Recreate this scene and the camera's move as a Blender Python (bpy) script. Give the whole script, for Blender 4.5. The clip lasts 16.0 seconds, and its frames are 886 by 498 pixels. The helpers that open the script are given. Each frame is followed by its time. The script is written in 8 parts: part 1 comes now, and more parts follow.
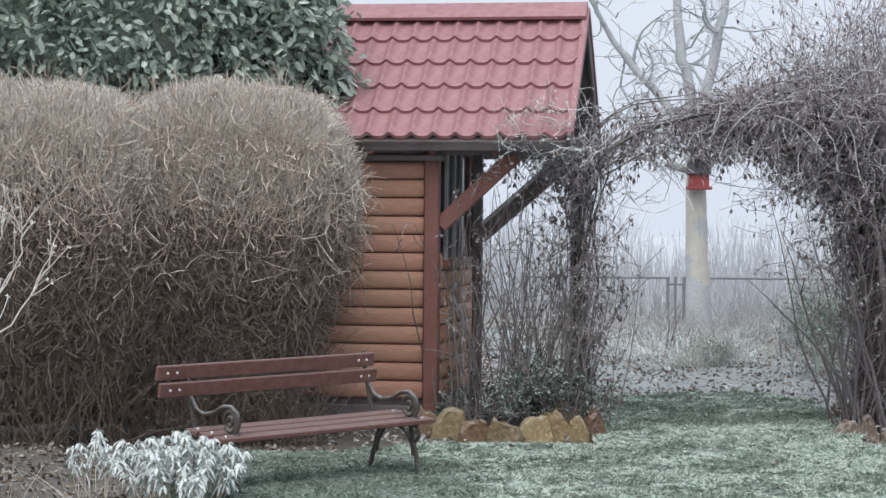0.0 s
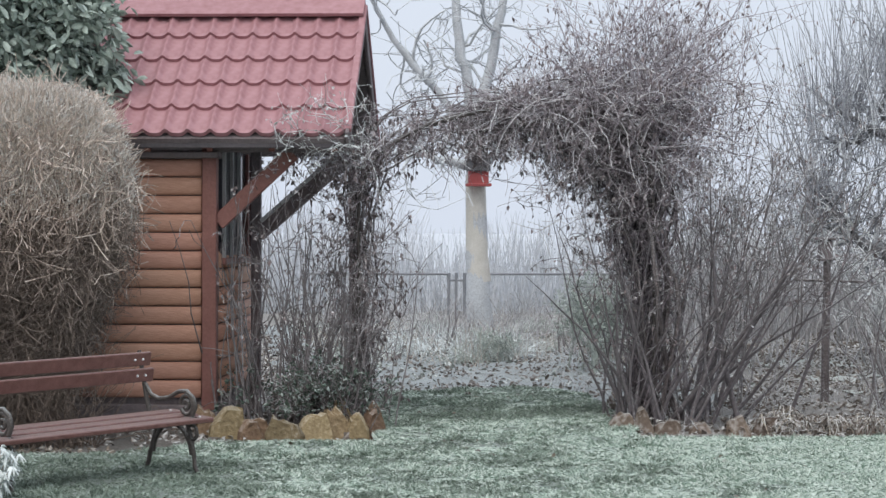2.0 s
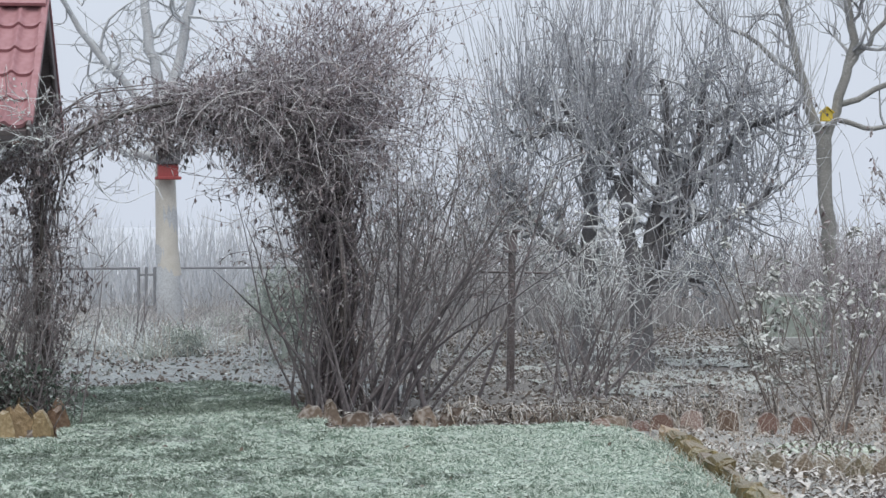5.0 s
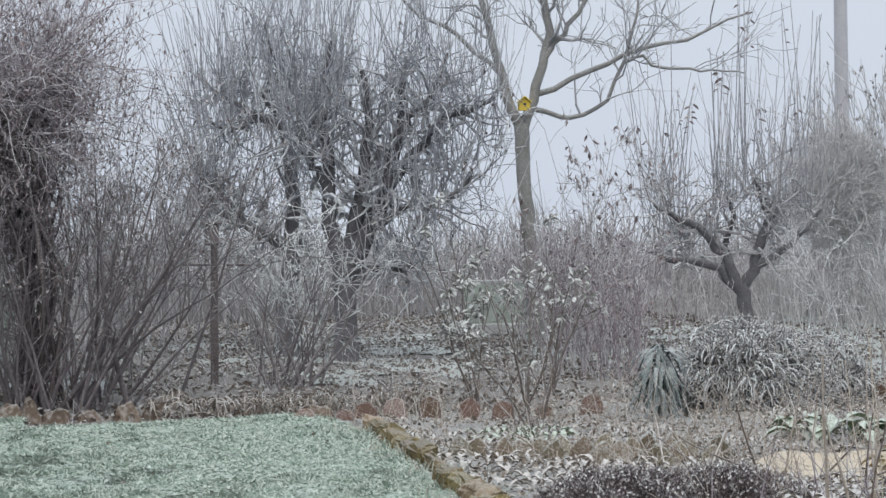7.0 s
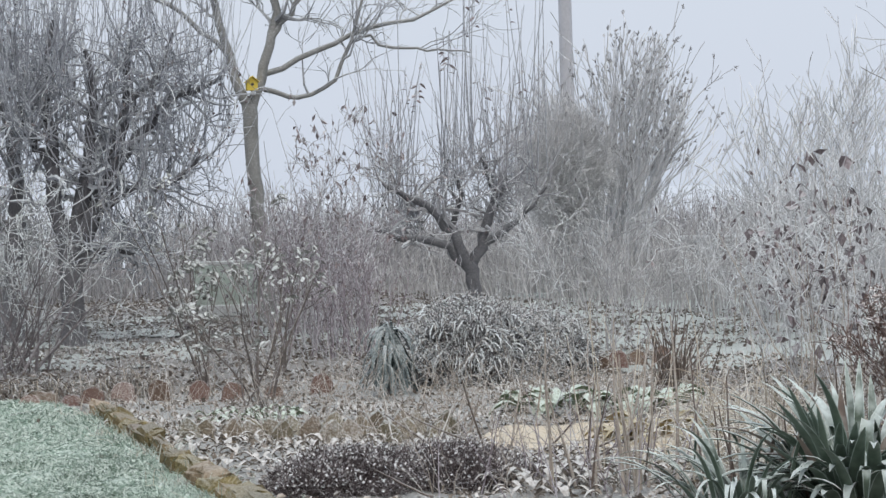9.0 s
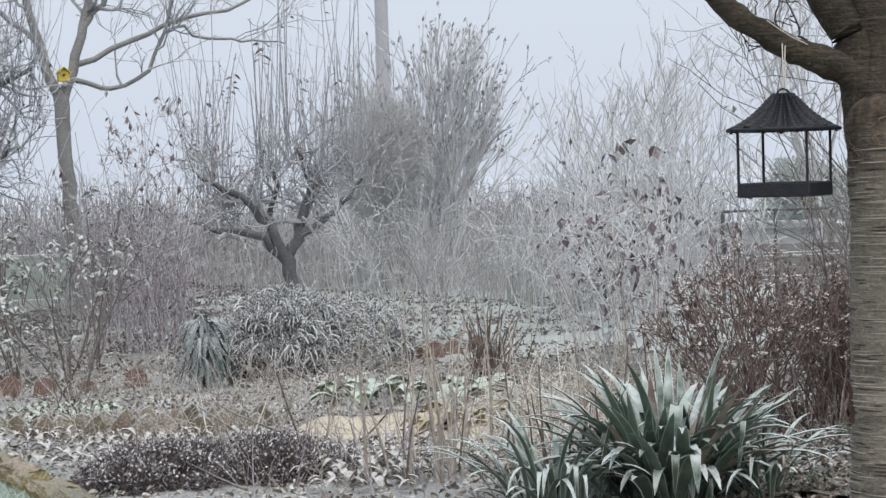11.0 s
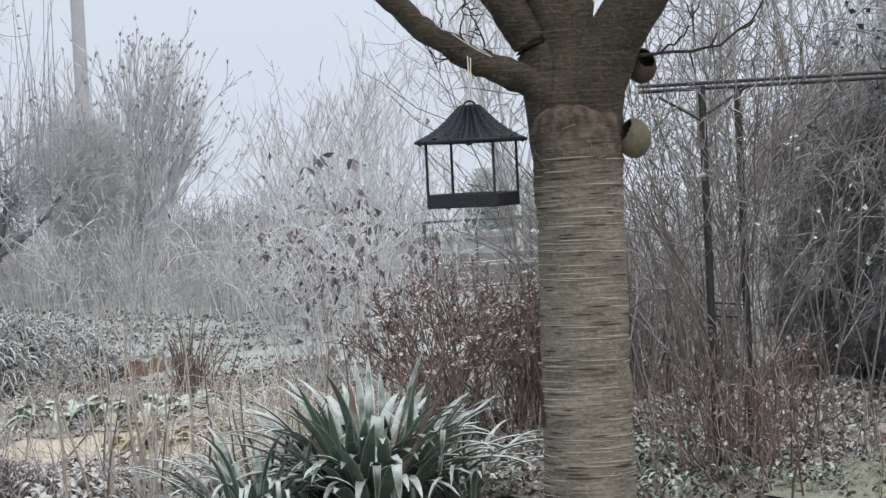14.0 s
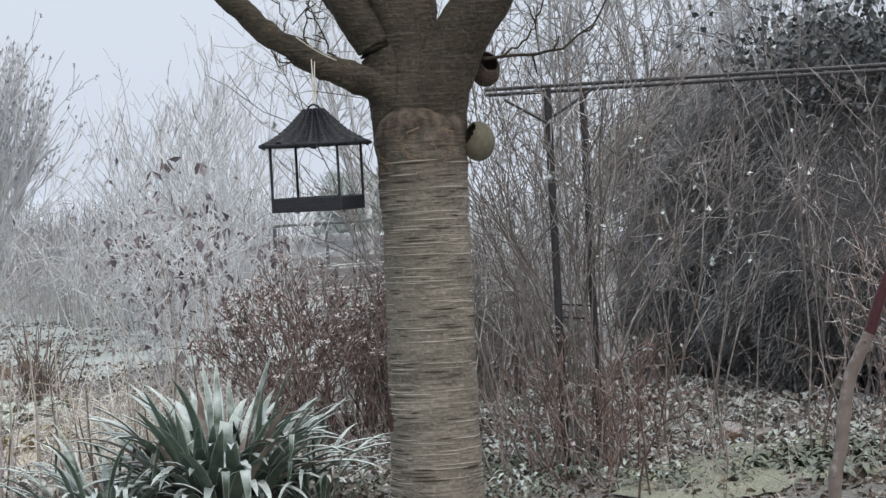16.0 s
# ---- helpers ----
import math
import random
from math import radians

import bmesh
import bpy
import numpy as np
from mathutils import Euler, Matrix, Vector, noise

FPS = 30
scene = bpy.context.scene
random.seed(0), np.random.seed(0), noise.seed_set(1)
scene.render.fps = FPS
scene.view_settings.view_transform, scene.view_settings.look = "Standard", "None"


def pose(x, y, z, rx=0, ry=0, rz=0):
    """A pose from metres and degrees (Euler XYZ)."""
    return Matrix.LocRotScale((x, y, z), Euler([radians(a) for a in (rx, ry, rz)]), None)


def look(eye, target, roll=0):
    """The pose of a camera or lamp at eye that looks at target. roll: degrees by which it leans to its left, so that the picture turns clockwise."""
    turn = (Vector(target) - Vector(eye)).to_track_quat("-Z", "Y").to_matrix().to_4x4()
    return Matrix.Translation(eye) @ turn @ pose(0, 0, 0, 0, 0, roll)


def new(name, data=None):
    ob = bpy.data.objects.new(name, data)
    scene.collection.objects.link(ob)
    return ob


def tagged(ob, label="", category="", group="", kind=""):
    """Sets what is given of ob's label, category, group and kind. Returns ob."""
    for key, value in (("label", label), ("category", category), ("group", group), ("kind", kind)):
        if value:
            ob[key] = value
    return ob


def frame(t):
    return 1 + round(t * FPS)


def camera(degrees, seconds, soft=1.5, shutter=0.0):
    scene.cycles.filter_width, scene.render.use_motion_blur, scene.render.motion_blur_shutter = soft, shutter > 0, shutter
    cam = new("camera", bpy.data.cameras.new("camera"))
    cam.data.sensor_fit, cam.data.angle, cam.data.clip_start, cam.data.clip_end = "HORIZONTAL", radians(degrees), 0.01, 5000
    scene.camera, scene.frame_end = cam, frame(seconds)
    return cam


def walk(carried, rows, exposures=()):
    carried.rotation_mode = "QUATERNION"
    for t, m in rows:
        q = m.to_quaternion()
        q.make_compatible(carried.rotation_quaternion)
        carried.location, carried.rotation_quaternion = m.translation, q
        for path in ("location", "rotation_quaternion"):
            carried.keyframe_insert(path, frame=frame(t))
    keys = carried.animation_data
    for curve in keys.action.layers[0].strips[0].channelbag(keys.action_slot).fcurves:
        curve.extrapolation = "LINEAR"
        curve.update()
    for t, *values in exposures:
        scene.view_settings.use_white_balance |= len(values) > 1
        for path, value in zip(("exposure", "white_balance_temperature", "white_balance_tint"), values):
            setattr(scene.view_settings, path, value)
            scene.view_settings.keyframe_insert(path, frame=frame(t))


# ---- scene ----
# ---- camera ----
cam = camera(25.25, 16.0, soft=1.5)
EYE, ARM = 1.65, 0.35
# seconds, yaw, pitch, roll
TURNS = [
    (0, 0.000, -0.500, 0.500),
    (0.5, -1.035, -0.689, 0.458),
    (1, -2.356, -0.594, 0.422),
    (1.5, -4.197, -0.658, 0.311),
    (2, -6.269, -0.545, 0.185),
    (2.5, -8.131, -0.724, 0.091),
    (3, -9.913, -0.789, 0.064),
    (5.5, -16.747, -0.779, -0.137),
    (6, -18.781, -0.849, -0.341),
    (6.5, -21.007, -0.847, -0.600),
    (7, -23.551, -1.047, -0.824),
    (7.5, -25.529, -1.150, -1.016),
    (8, -27.242, -1.512, -1.133),
    (8.5, -29.386, -1.377, -1.271),
    (9, -31.240, -1.776, -1.433),
    (9.5, -32.510, -2.038, -1.503),
    (12, -39.236, -2.115, -1.955),
    (12.5, -40.642, -2.075, -2.167),
    (13, -42.296, -2.011, -2.409),
    (13.5, -43.703, -2.161, -2.495),
    (14, -44.929, -2.110, -2.722),
    (14.5, -45.917, -2.098, -2.826),
    (15, -47.006, -2.121, -2.876),
    (15.5, -48.046, -2.120, -2.933),
    (16, -49.185, -2.228, -3.028),
]


def held(yaw, pitch, roll):
    """The camera is held at arm's length in front of one standing spot and swung round."""
    y, p = radians(yaw), radians(pitch)
    way = Vector((-math.sin(y) * math.cos(p), math.cos(y) * math.cos(p), math.sin(p)))
    eye = Vector((0, 0, EYE)) + way * ARM
    return look(eye, eye + way * 10, roll)


walk(cam, [(t, held(a, b, c)) for t, a, b, c in TURNS], exposures=[(0.0, 0.56), (3.0, 0.48), (5.5, 0.39), (7.0, 0.35), (8.5, 0.37), (12.0, 0.45), (16.0, 0.46)])

# ---- light: a foggy winter day ----
SUN_UP, SUN_ROUND = radians(34), radians(200)
world = bpy.data.worlds.new("foggy_sky")
scene.world = world
world.use_nodes = True
wn, wl = world.node_tree.nodes, world.node_tree.links
wn.clear()
sky = wn.new("ShaderNodeTexSky")
sky.sky_type, sky.sun_disc = "NISHITA", False
sky.sun_elevation, sky.sun_rotation = SUN_UP, SUN_ROUND
sky.air_density, sky.dust_density = 1.5, 6.0
clear = wn.new("ShaderNodeBackground")
clear.inputs["Strength"].default_value = 0.05
wl.new(sky.outputs[0], clear.inputs["Color"])
fog = wn.new("ShaderNodeBackground")
fog.inputs["Color"].default_value = (0.585, 0.64, 0.74, 1)
fog.inputs["Strength"].default_value = 1.0
both = wn.new("ShaderNodeMixShader")
both.inputs[0].default_value = 0.82
wl.new(clear.outputs[0], both.inputs[1])
wl.new(fog.outputs[0], both.inputs[2])
wout = wn.new("ShaderNodeOutputWorld")
wl.new(both.outputs[0], wout.inputs["Surface"])

sun_data = bpy.data.lights.new("sun", "SUN")
sun_data.energy, sun_data.angle, sun_data.color = 1.3, radians(60), (1.0, 0.96, 0.9)
sun = new("sun", sun_data)
sun.matrix_world = look((0, 0, 30), (6, 14, 0))

# ---- materials ----
rng = np.random.default_rng(11)


def mat(name, low, high, scale=5.0, rough=0.8, bump=0.25, frost=0.0, cover=0.5, metal=0.0, fine=9.0, island=0.0,
        rime=(0.72, 0.77, 0.78), stretch=(1, 1, 1), gloss=0.4, grime=None, vary=0.0):
    """A two-scale surface between two colours, with rime that settles on what faces up."""
    m = bpy.data.materials.new(name)
    m.use_nodes = True
    n, l = m.node_tree.nodes, m.node_tree.links
    b = n["Principled BSDF"]
    b.inputs["Roughness"].default_value, b.inputs["Metallic"].default_value = rough, metal
    b.inputs["Specular IOR Level"].default_value = gloss
    tc = n.new("ShaderNodeTexCoord")
    mp = n.new("ShaderNodeMapping")
    mp.inputs["Scale"].default_value = stretch
    l.new(tc.outputs["Object"], mp.inputs[0])
    n1, n2 = n.new("ShaderNodeTexNoise"), n.new("ShaderNodeTexNoise")
    for k, s, det in ((n1, scale, 4), (n2, scale * fine, 6)):
        k.inputs["Scale"].default_value, k.inputs["Detail"].default_value = s, det
        l.new(mp.outputs[0], k.inputs["Vector"])
    add = n.new("ShaderNodeMath")
    add.operation = "MULTIPLY_ADD"
    add.inputs[1].default_value = 0.5
    l.new(n2.outputs["Fac"], add.inputs[0])
    half = n.new("ShaderNodeMath")
    half.operation = "MULTIPLY"
    half.inputs[1].default_value = 0.5
    l.new(n1.outputs["Fac"], half.inputs[0])
    l.new(half.outputs[0], add.inputs[2])
    ramp = n.new("ShaderNodeValToRGB")
    ramp.color_ramp.elements[0].position, ramp.color_ramp.elements[1].position = 0.34, 0.66
    ramp.color_ramp.elements[0].color, ramp.color_ramp.elements[1].color = (*low, 1), (*high, 1)
    if grime:
        e = ramp.color_ramp.elements.new(0.2)
        e.color = (*grime, 1)
    l.new(add.outputs[0], ramp.inputs[0])
    colour = ramp.outputs[0]
    geo = n.new("ShaderNodeNewGeometry")
    if island:
        hsv = n.new("ShaderNodeHueSaturation")
        rng_map = n.new("ShaderNodeMapRange")
        rng_map.inputs["To Min"].default_value, rng_map.inputs["To Max"].default_value = 1 - island, 1 + island
        l.new(geo.outputs["Random Per Island"], rng_map.inputs[0])
        l.new(rng_map.outputs[0], hsv.inputs["Value"])
        l.new(colour, hsv.inputs["Color"])
        colour = hsv.outputs[0]
    if vary:
        info, hv, vr, hr = n.new("ShaderNodeObjectInfo"), n.new("ShaderNodeHueSaturation"), n.new("ShaderNodeMapRange"), n.new("ShaderNodeMapRange")
        vr.inputs["To Min"].default_value, vr.inputs["To Max"].default_value = 1 - vary, 1 + vary
        hr.inputs["To Min"].default_value, hr.inputs["To Max"].default_value = 0.5 - 0.06 * vary, 0.5 + 0.07 * vary
        l.new(info.outputs["Random"], vr.inputs[0])
        wn1 = n.new("ShaderNodeTexWhiteNoise")
        wn1.noise_dimensions = "1D"
        l.new(info.outputs["Random"], wn1.inputs["W"])
        l.new(wn1.outputs["Value"], hr.inputs[0])
        l.new(vr.outputs[0], hv.inputs["Value"]), l.new(hr.outputs[0], hv.inputs["Hue"])
        l.new(colour, hv.inputs["Color"])
        colour = hv.outputs[0]
    if frost:
        sep = n.new("ShaderNodeSeparateXYZ")
        l.new(geo.outputs["Normal"], sep.inputs[0])
        up = n.new("ShaderNodeMath")
        up.operation = "MULTIPLY_ADD"
        up.inputs[1].default_value, up.inputs[2].default_value = 0.5, cover - 0.5
        l.new(sep.outputs["Z"], up.inputs[0])
        tot = n.new("ShaderNodeMath")
        l.new(up.outputs[0], tot.inputs[0])
        l.new(n2.outputs["Fac"], tot.inputs[1])
        rmp = n.new("ShaderNodeMapRange")
        rmp.inputs["From Min"].default_value, rmp.inputs["From Max"].default_value = 0.35, 0.85
        rmp.inputs["To Max"].default_value = frost
        l.new(tot.outputs[0], rmp.inputs[0])
        mix = n.new("ShaderNodeMix")
        mix.data_type = "RGBA"
        mix.inputs["B"].default_value = (*rime, 1)
        l.new(rmp.outputs[0], mix.inputs["Factor"])
        l.new(colour, mix.inputs["A"])
        colour = mix.outputs["Result"]
    l.new(colour, b.inputs["Base Color"])
    if bump:
        bp = n.new("ShaderNodeBump")
        bp.inputs["Strength"].default_value, bp.inputs["Distance"].default_value = bump, 0.02
        l.new(n2.outputs["Fac"], bp.inputs["Height"])
        l.new(bp.outputs[0], b.inputs["Normal"])
    return m


M_ground = mat("frosty_soil", (0.10, 0.085, 0.072), (0.22, 0.20, 0.18), 1.3, 0.95, 0.9, 0.22, 0.25, fine=22)
M_lawn = mat("frosted_turf", (0.125, 0.155, 0.105), (0.37, 0.44, 0.38), 2.4, 0.95, 0.9, 0.7, 0.35, rime=(0.56, 0.67, 0.61), fine=30)
M_grass = mat("frosted_grass_blades", (0.14, 0.20, 0.15), (0.47, 0.585, 0.51), 1.7, 0.8, 0.0, 0.65, 0.44, island=0.3, rime=(0.72, 0.78, 0.725), grime=(0.15, 0.14, 0.09))
M_bark = mat("damp_dark_bark", (0.10, 0.085, 0.085), (0.22, 0.195, 0.195), 6, 0.9, 0.6, 0.35, 0.3, island=0.2)
M_twig = mat("rimed_twigs", (0.20, 0.185, 0.19), (0.35, 0.33, 0.335), 3, 0.9, 0.0, 0.7, 0.46, island=0.25)
M_vine = mat("purple_brown_vine", (0.195, 0.158, 0.177), (0.40, 0.346, 0.375), 3, 0.9, 0.0, 0.6, 0.42, island=0.28)
M_rime = mat("thickly_rimed_twigs", (0.40, 0.41, 0.40), (0.60, 0.62, 0.61), 3, 0.9, 0.0, 0.9, 0.6, island=0.3)
# far bark and twigs, coloured pale to stand in for fog
M_pale = mat("haze_pale_bark", (0.38, 0.39, 0.41), (0.50, 0.52, 0.55), 4, 0.9, 0.3, 0.5, 0.5, island=0.12)
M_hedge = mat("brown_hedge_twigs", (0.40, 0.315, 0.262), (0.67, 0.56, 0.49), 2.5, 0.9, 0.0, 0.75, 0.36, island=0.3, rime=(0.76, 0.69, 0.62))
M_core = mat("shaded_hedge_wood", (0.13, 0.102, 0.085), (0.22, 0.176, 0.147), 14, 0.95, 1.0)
M_laurel = mat("dull_green_leaves", (0.24, 0.30, 0.262), (0.37, 0.442, 0.392), 4, 0.55, 0.0, 0.32, 0.26, island=0.22, rime=(0.66, 0.74, 0.69))
M_log = mat("varnished_log_siding", (0.45, 0.235, 0.165), (0.60, 0.345, 0.255), 2.2, 0.6, 0.2, stretch=(1, 1, 6), grime=(0.22, 0.09, 0.05), vary=0.08)
M_brown = mat("red_brown_paint", (0.20, 0.088, 0.074), (0.275, 0.13, 0.112), 5, 0.55, 0.2)
M_roof = mat("red_metal_roof", (0.30, 0.143, 0.155), (0.38, 0.197, 0.212), 1.6, 0.6, 0.06, 0.3, 0.26, rime=(0.56, 0.36, 0.385))
M_fascia = mat("dark_weathered_board", (0.15, 0.127, 0.13), (0.24, 0.206, 0.212), 5, 0.8, 0.3)
M_white = mat("matt_white", (0.7, 0.72, 0.74), (0.85, 0.86, 0.87), 12, 0.8, 0.2)
M_greypaint = mat("grey_weathered_paint", (0.33, 0.33, 0.34), (0.46, 0.46, 0.47), 12, 0.8, 0.2)
M_glass = mat("dim_window_glass", (0.05, 0.05, 0.06), (0.08, 0.08, 0.09), 3, 0.1, 0.0)
M_slat = mat("red_brown_bench_wood", (0.125, 0.056, 0.048), (0.215, 0.108, 0.095), 4, 0.36, 0.2, 0.28, 0.10, stretch=(5, 5, 5))
M_iron = mat("dark_cast_iron", (0.045, 0.04, 0.038), (0.10, 0.088, 0.08), 12, 0.6, 0.3, 0.4, 0.2)
M_stone = mat("ochre_sandstone", (0.18, 0.122, 0.076), (0.32, 0.228, 0.145), 9, 0.9, 0.7, 0.3, 0.18, fine=4, grime=(0.08, 0.062, 0.045), vary=0.35)
M_moss = mat("mossy_kerb_stone", (0.145, 0.112, 0.05), (0.31, 0.245, 0.118), 9, 0.95, 1.0, 0.35, 0.18, grime=(0.07, 0.066, 0.04), vary=0.25)
M_terra = mat("terracotta_tile", (0.135, 0.086, 0.068), (0.235, 0.155, 0.123), 7, 0.9, 0.7, 0.5, 0.24, vary=0.25, grime=(0.08, 0.06, 0.048))
M_whitefrost = mat("hoar_frosted_foliage", (0.30, 0.36, 0.33), (0.66, 0.72, 0.70), 6, 0.9, 0.0, 0.9, 0.6, island=0.3, rime=(0.84, 0.88, 0.88))
M_dead = mat("dead_brown_leaves", (0.15, 0.118, 0.122), (0.34, 0.28, 0.28), 5, 0.9, 0.0, 0.6, 0.35, island=0.4)
M_straw = mat("frosted_straw", (0.47, 0.40, 0.305), (0.70, 0.63, 0.53), 5, 0.9, 0.0, 0.7, 0.4, island=0.3)
M_litter = mat("frosted_leaf_litter", (0.13, 0.105, 0.09), (0.28, 0.245, 0.215), 4, 0.95, 0.0, 0.6, 0.30, island=0.35)
M_sand = mat("yellow_sand", (0.47, 0.36, 0.21), (0.66, 0.53, 0.35), 5, 0.95, 0.6, 0.4, 0.25, grime=(0.25, 0.19, 0.12))


# ---- mesh helpers ----
def unit(v):
    return v / np.maximum(np.linalg.norm(v, axis=-1, keepdims=True), 1e-9)


def part(name, bm, material, parent=None, label="", smooth=False):
    me = bpy.data.meshes.new(name)
    bm.to_mesh(me)
    bm.free()
    me.materials.append(material)
    if smooth:
        me.shade_smooth()
    ob = new(name, me)
    ob.parent = parent
    return tagged(ob, label)


def raw(name, verts, faces, material, parent=None, label="", smooth=False):
    me = bpy.data.meshes.new(name)
    me.from_pydata(verts, [], faces)
    me.materials.append(material)
    if smooth:
        me.shade_smooth()
    ob = new(name, me)
    ob.parent = parent
    return tagged(ob, label)


def thing(name, at, label, category, group="", kind="", turn=0.0):
    ob = new(name)
    ob.empty_display_size = 0.2
    ob.matrix_world = pose(*at, 0, 0, turn)
    return tagged(ob, label, category, group, kind)


class Mesher:
    """Gathers tubes and leaves, in the world's axes, into one mesh."""

    def __init__(self, origin=(0, 0, 0)):
        self.v, self.f, self.n, self.o = [], [], 0, np.array(origin, float)

    def put(self, v, f):
        self.v.append(v.reshape(-1, 3))
        self.f.extend((f + self.n).tolist())
        self.n += self.v[-1].shape[0]

    def tubes(self, P, R, sides=3):
        n, k, _ = P.shape
        t = unit(np.gradient(P, axis=1))
        ref = unit(rng.normal(size=(n, 1, 3)))
        a = unit(np.cross(t, ref))
        b = np.cross(t, a)
        ang = np.arange(sides) * 2 * np.pi / sides
        V = P[:, :, None] + R[:, :, None, None] * (np.cos(ang)[:, None] * a[:, :, None] + np.sin(ang)[:, None] * b[:, :, None])
        idx = np.arange(n * k * sides).reshape(n, k, sides)
        nxt = np.roll(idx, -1, axis=2)
        F = np.stack([idx[:, :-1], nxt[:, :-1], nxt[:, 1:], idx[:, 1:]], -1).reshape(-1, 4)
        self.put(V, F)
        return self

    def leaves(self, pos, way, length, width, fold=0.3, droop=0.0):
        """Two-faced leaves folded along the midrib."""
        n = len(pos)
        way = unit(way)
        side = unit(np.cross(way, unit(rng.normal(size=(n, 3)))))
        nrm = np.cross(way, side)
        L, W = np.broadcast_to(length, n)[:, None], np.broadcast_to(width, n)[:, None]
        down = np.array([0, 0, -1.0]) * L * droop
        tip = pos + way * L + down
        mid = pos + way * L * 0.5 + down * 0.25
        V = np.stack([pos, mid + side * W / 2 + nrm * W * fold, tip, mid - side * W / 2 + nrm * W * fold], 1)
        i = np.arange(n) * 4
        F = np.concatenate([np.stack([i, i + 1, i + 2], 1), np.stack([i, i + 2, i + 3], 1)])
        self.put(V, F)
        return self

    def ovals(self, pos, way, length, width, fold=0.12, droop=0.0):
        """Rounded leaves of four faces, folded along the midrib and bent down."""
        n = len(pos)
        way = unit(way)
        side = unit(np.cross(way, unit(rng.normal(size=(n, 3)))))
        nrm = np.cross(way, side)
        L, W = np.broadcast_to(length, n)[:, None], np.broadcast_to(width, n)[:, None]

        def at(s, w):
            return pos + way * L * s + np.array([0, 0, -1.0]) * L * droop * s * s + side * W * w / 2 + nrm * W * abs(w) * fold

        V = np.stack([at(0, 0), at(0.28, 0.85), at(0.68, 1.0), at(1, 0), at(0.68, -1.0), at(0.28, -0.85), at(0.5, 0)], 1)
        i = np.arange(n) * 7
        self.put(V, np.concatenate([np.stack([i + a, i + b, i + 6], 1) for a, b in ((0, 1), (1, 2), (2, 3), (3, 4), (4, 5), (5, 0))]))
        return self

    def obj(self, name, material, parent=None, label=""):
        v = np.concatenate(self.v) - self.o
        return raw(name, v, self.f, material, parent, label)


def paths(pos, way, length, k=5, wob=0.15, up=0.0):
    """Wandering lines from pos along way; up bends them towards the sky, or down if negative."""
    n = len(pos)
    step = (np.broadcast_to(length, n) / (k - 1))[:, None]
    d, p, out = unit(way), np.array(pos, float), [np.array(pos, float)]
    for _ in range(k - 1):
        d = unit(d + rng.normal(size=(n, 3)) * wob + np.array([0, 0, up]))
        p = p + d * step
        out.append(p)
    return np.stack(out, 1)


def taper(P, r0, r1):
    n, k, _ = P.shape
    s = np.linspace(0, 1, k)[None]
    return np.broadcast_to(r0, n)[:, None] * (1 - s) + np.broadcast_to(r1, n)[:, None] * s


def sprout(P, R, count, length, spread=0.6, up=0.1, wob=0.15, k=4, thin=0.55, tip=0.0015, low=0.2, bend=0.0, cap=0.03):
    """Side shoots on the lines P: they start along them and lean off by spread."""
    who = rng.integers(len(P), size=count)
    s = (low + (1 - low) * rng.random(count) ** 0.8) * (P.shape[1] - 1.001)
    i, fr = s.astype(int), (s % 1)[:, None]
    pos = P[who, i] * (1 - fr) + P[who, i + 1] * fr
    rad = np.minimum(R[who, i] * thin, cap)
    way = unit(P[who, i + 1] - P[who, i]) * (1 - spread) + unit(rng.normal(size=(count, 3))) * spread + np.array([0, 0, up])
    ln = rng.uniform(*length, count)
    Q = paths(pos, way, ln, k, wob, bend)
    return Q, taper(Q, np.maximum(rad, tip), tip)


def box(bm, size, at=(0, 0, 0), turn=None, bevel=0.0):
    """A bevelled block in bm."""
    m = Matrix.Translation(at) @ (turn or Matrix()) @ Matrix.Diagonal((*size, 1))
    made = bmesh.ops.create_cube(bm, size=1.0, matrix=m)["verts"]
    if bevel:
        edges = {e for v in made for e in v.link_edges}
        bmesh.ops.bevel(bm, geom=list(edges), offset=bevel, segments=1, affect="EDGES")
    return bm


def beam(a, b, w, h, bevel=0.006):
    """A squared timber from a to b."""
    a, b = Vector(a), Vector(b)
    bm = bmesh.new()
    box(bm, (w, h, (b - a).length), (a + b) / 2, (b - a).to_track_quat("Z", "Y").to_matrix().to_4x4(), bevel)
    return bm


def pieces(name, P, R, material, parent, origin, sides=5):
    """Each line of P as a part of its own."""
    for p, r in zip(P, R):
        m = Mesher(origin)
        m.tubes(p[None], r[None], sides)
        m.obj(name, material, parent).data.shade_smooth()


def tube_part(name, points, radius, material, parent=None, label="", sides=8):
    P = np.array([points], float)
    R = np.broadcast_to(np.array(radius, float), (1, P.shape[1])) if np.ndim(radius) else np.full((1, P.shape[1]), radius)
    m = Mesher()
    m.tubes(P, R, sides)
    ob = m.obj(name, material, parent, label)
    ob.data.shade_smooth()
    return ob


def swell(x, y):
    """The lie of the land."""
    return 0.03 * noise.noise(Vector((x * 0.45, y * 0.45, 0))) + 0.012 * noise.noise(Vector((x * 2.1, y * 2.1, 3)))

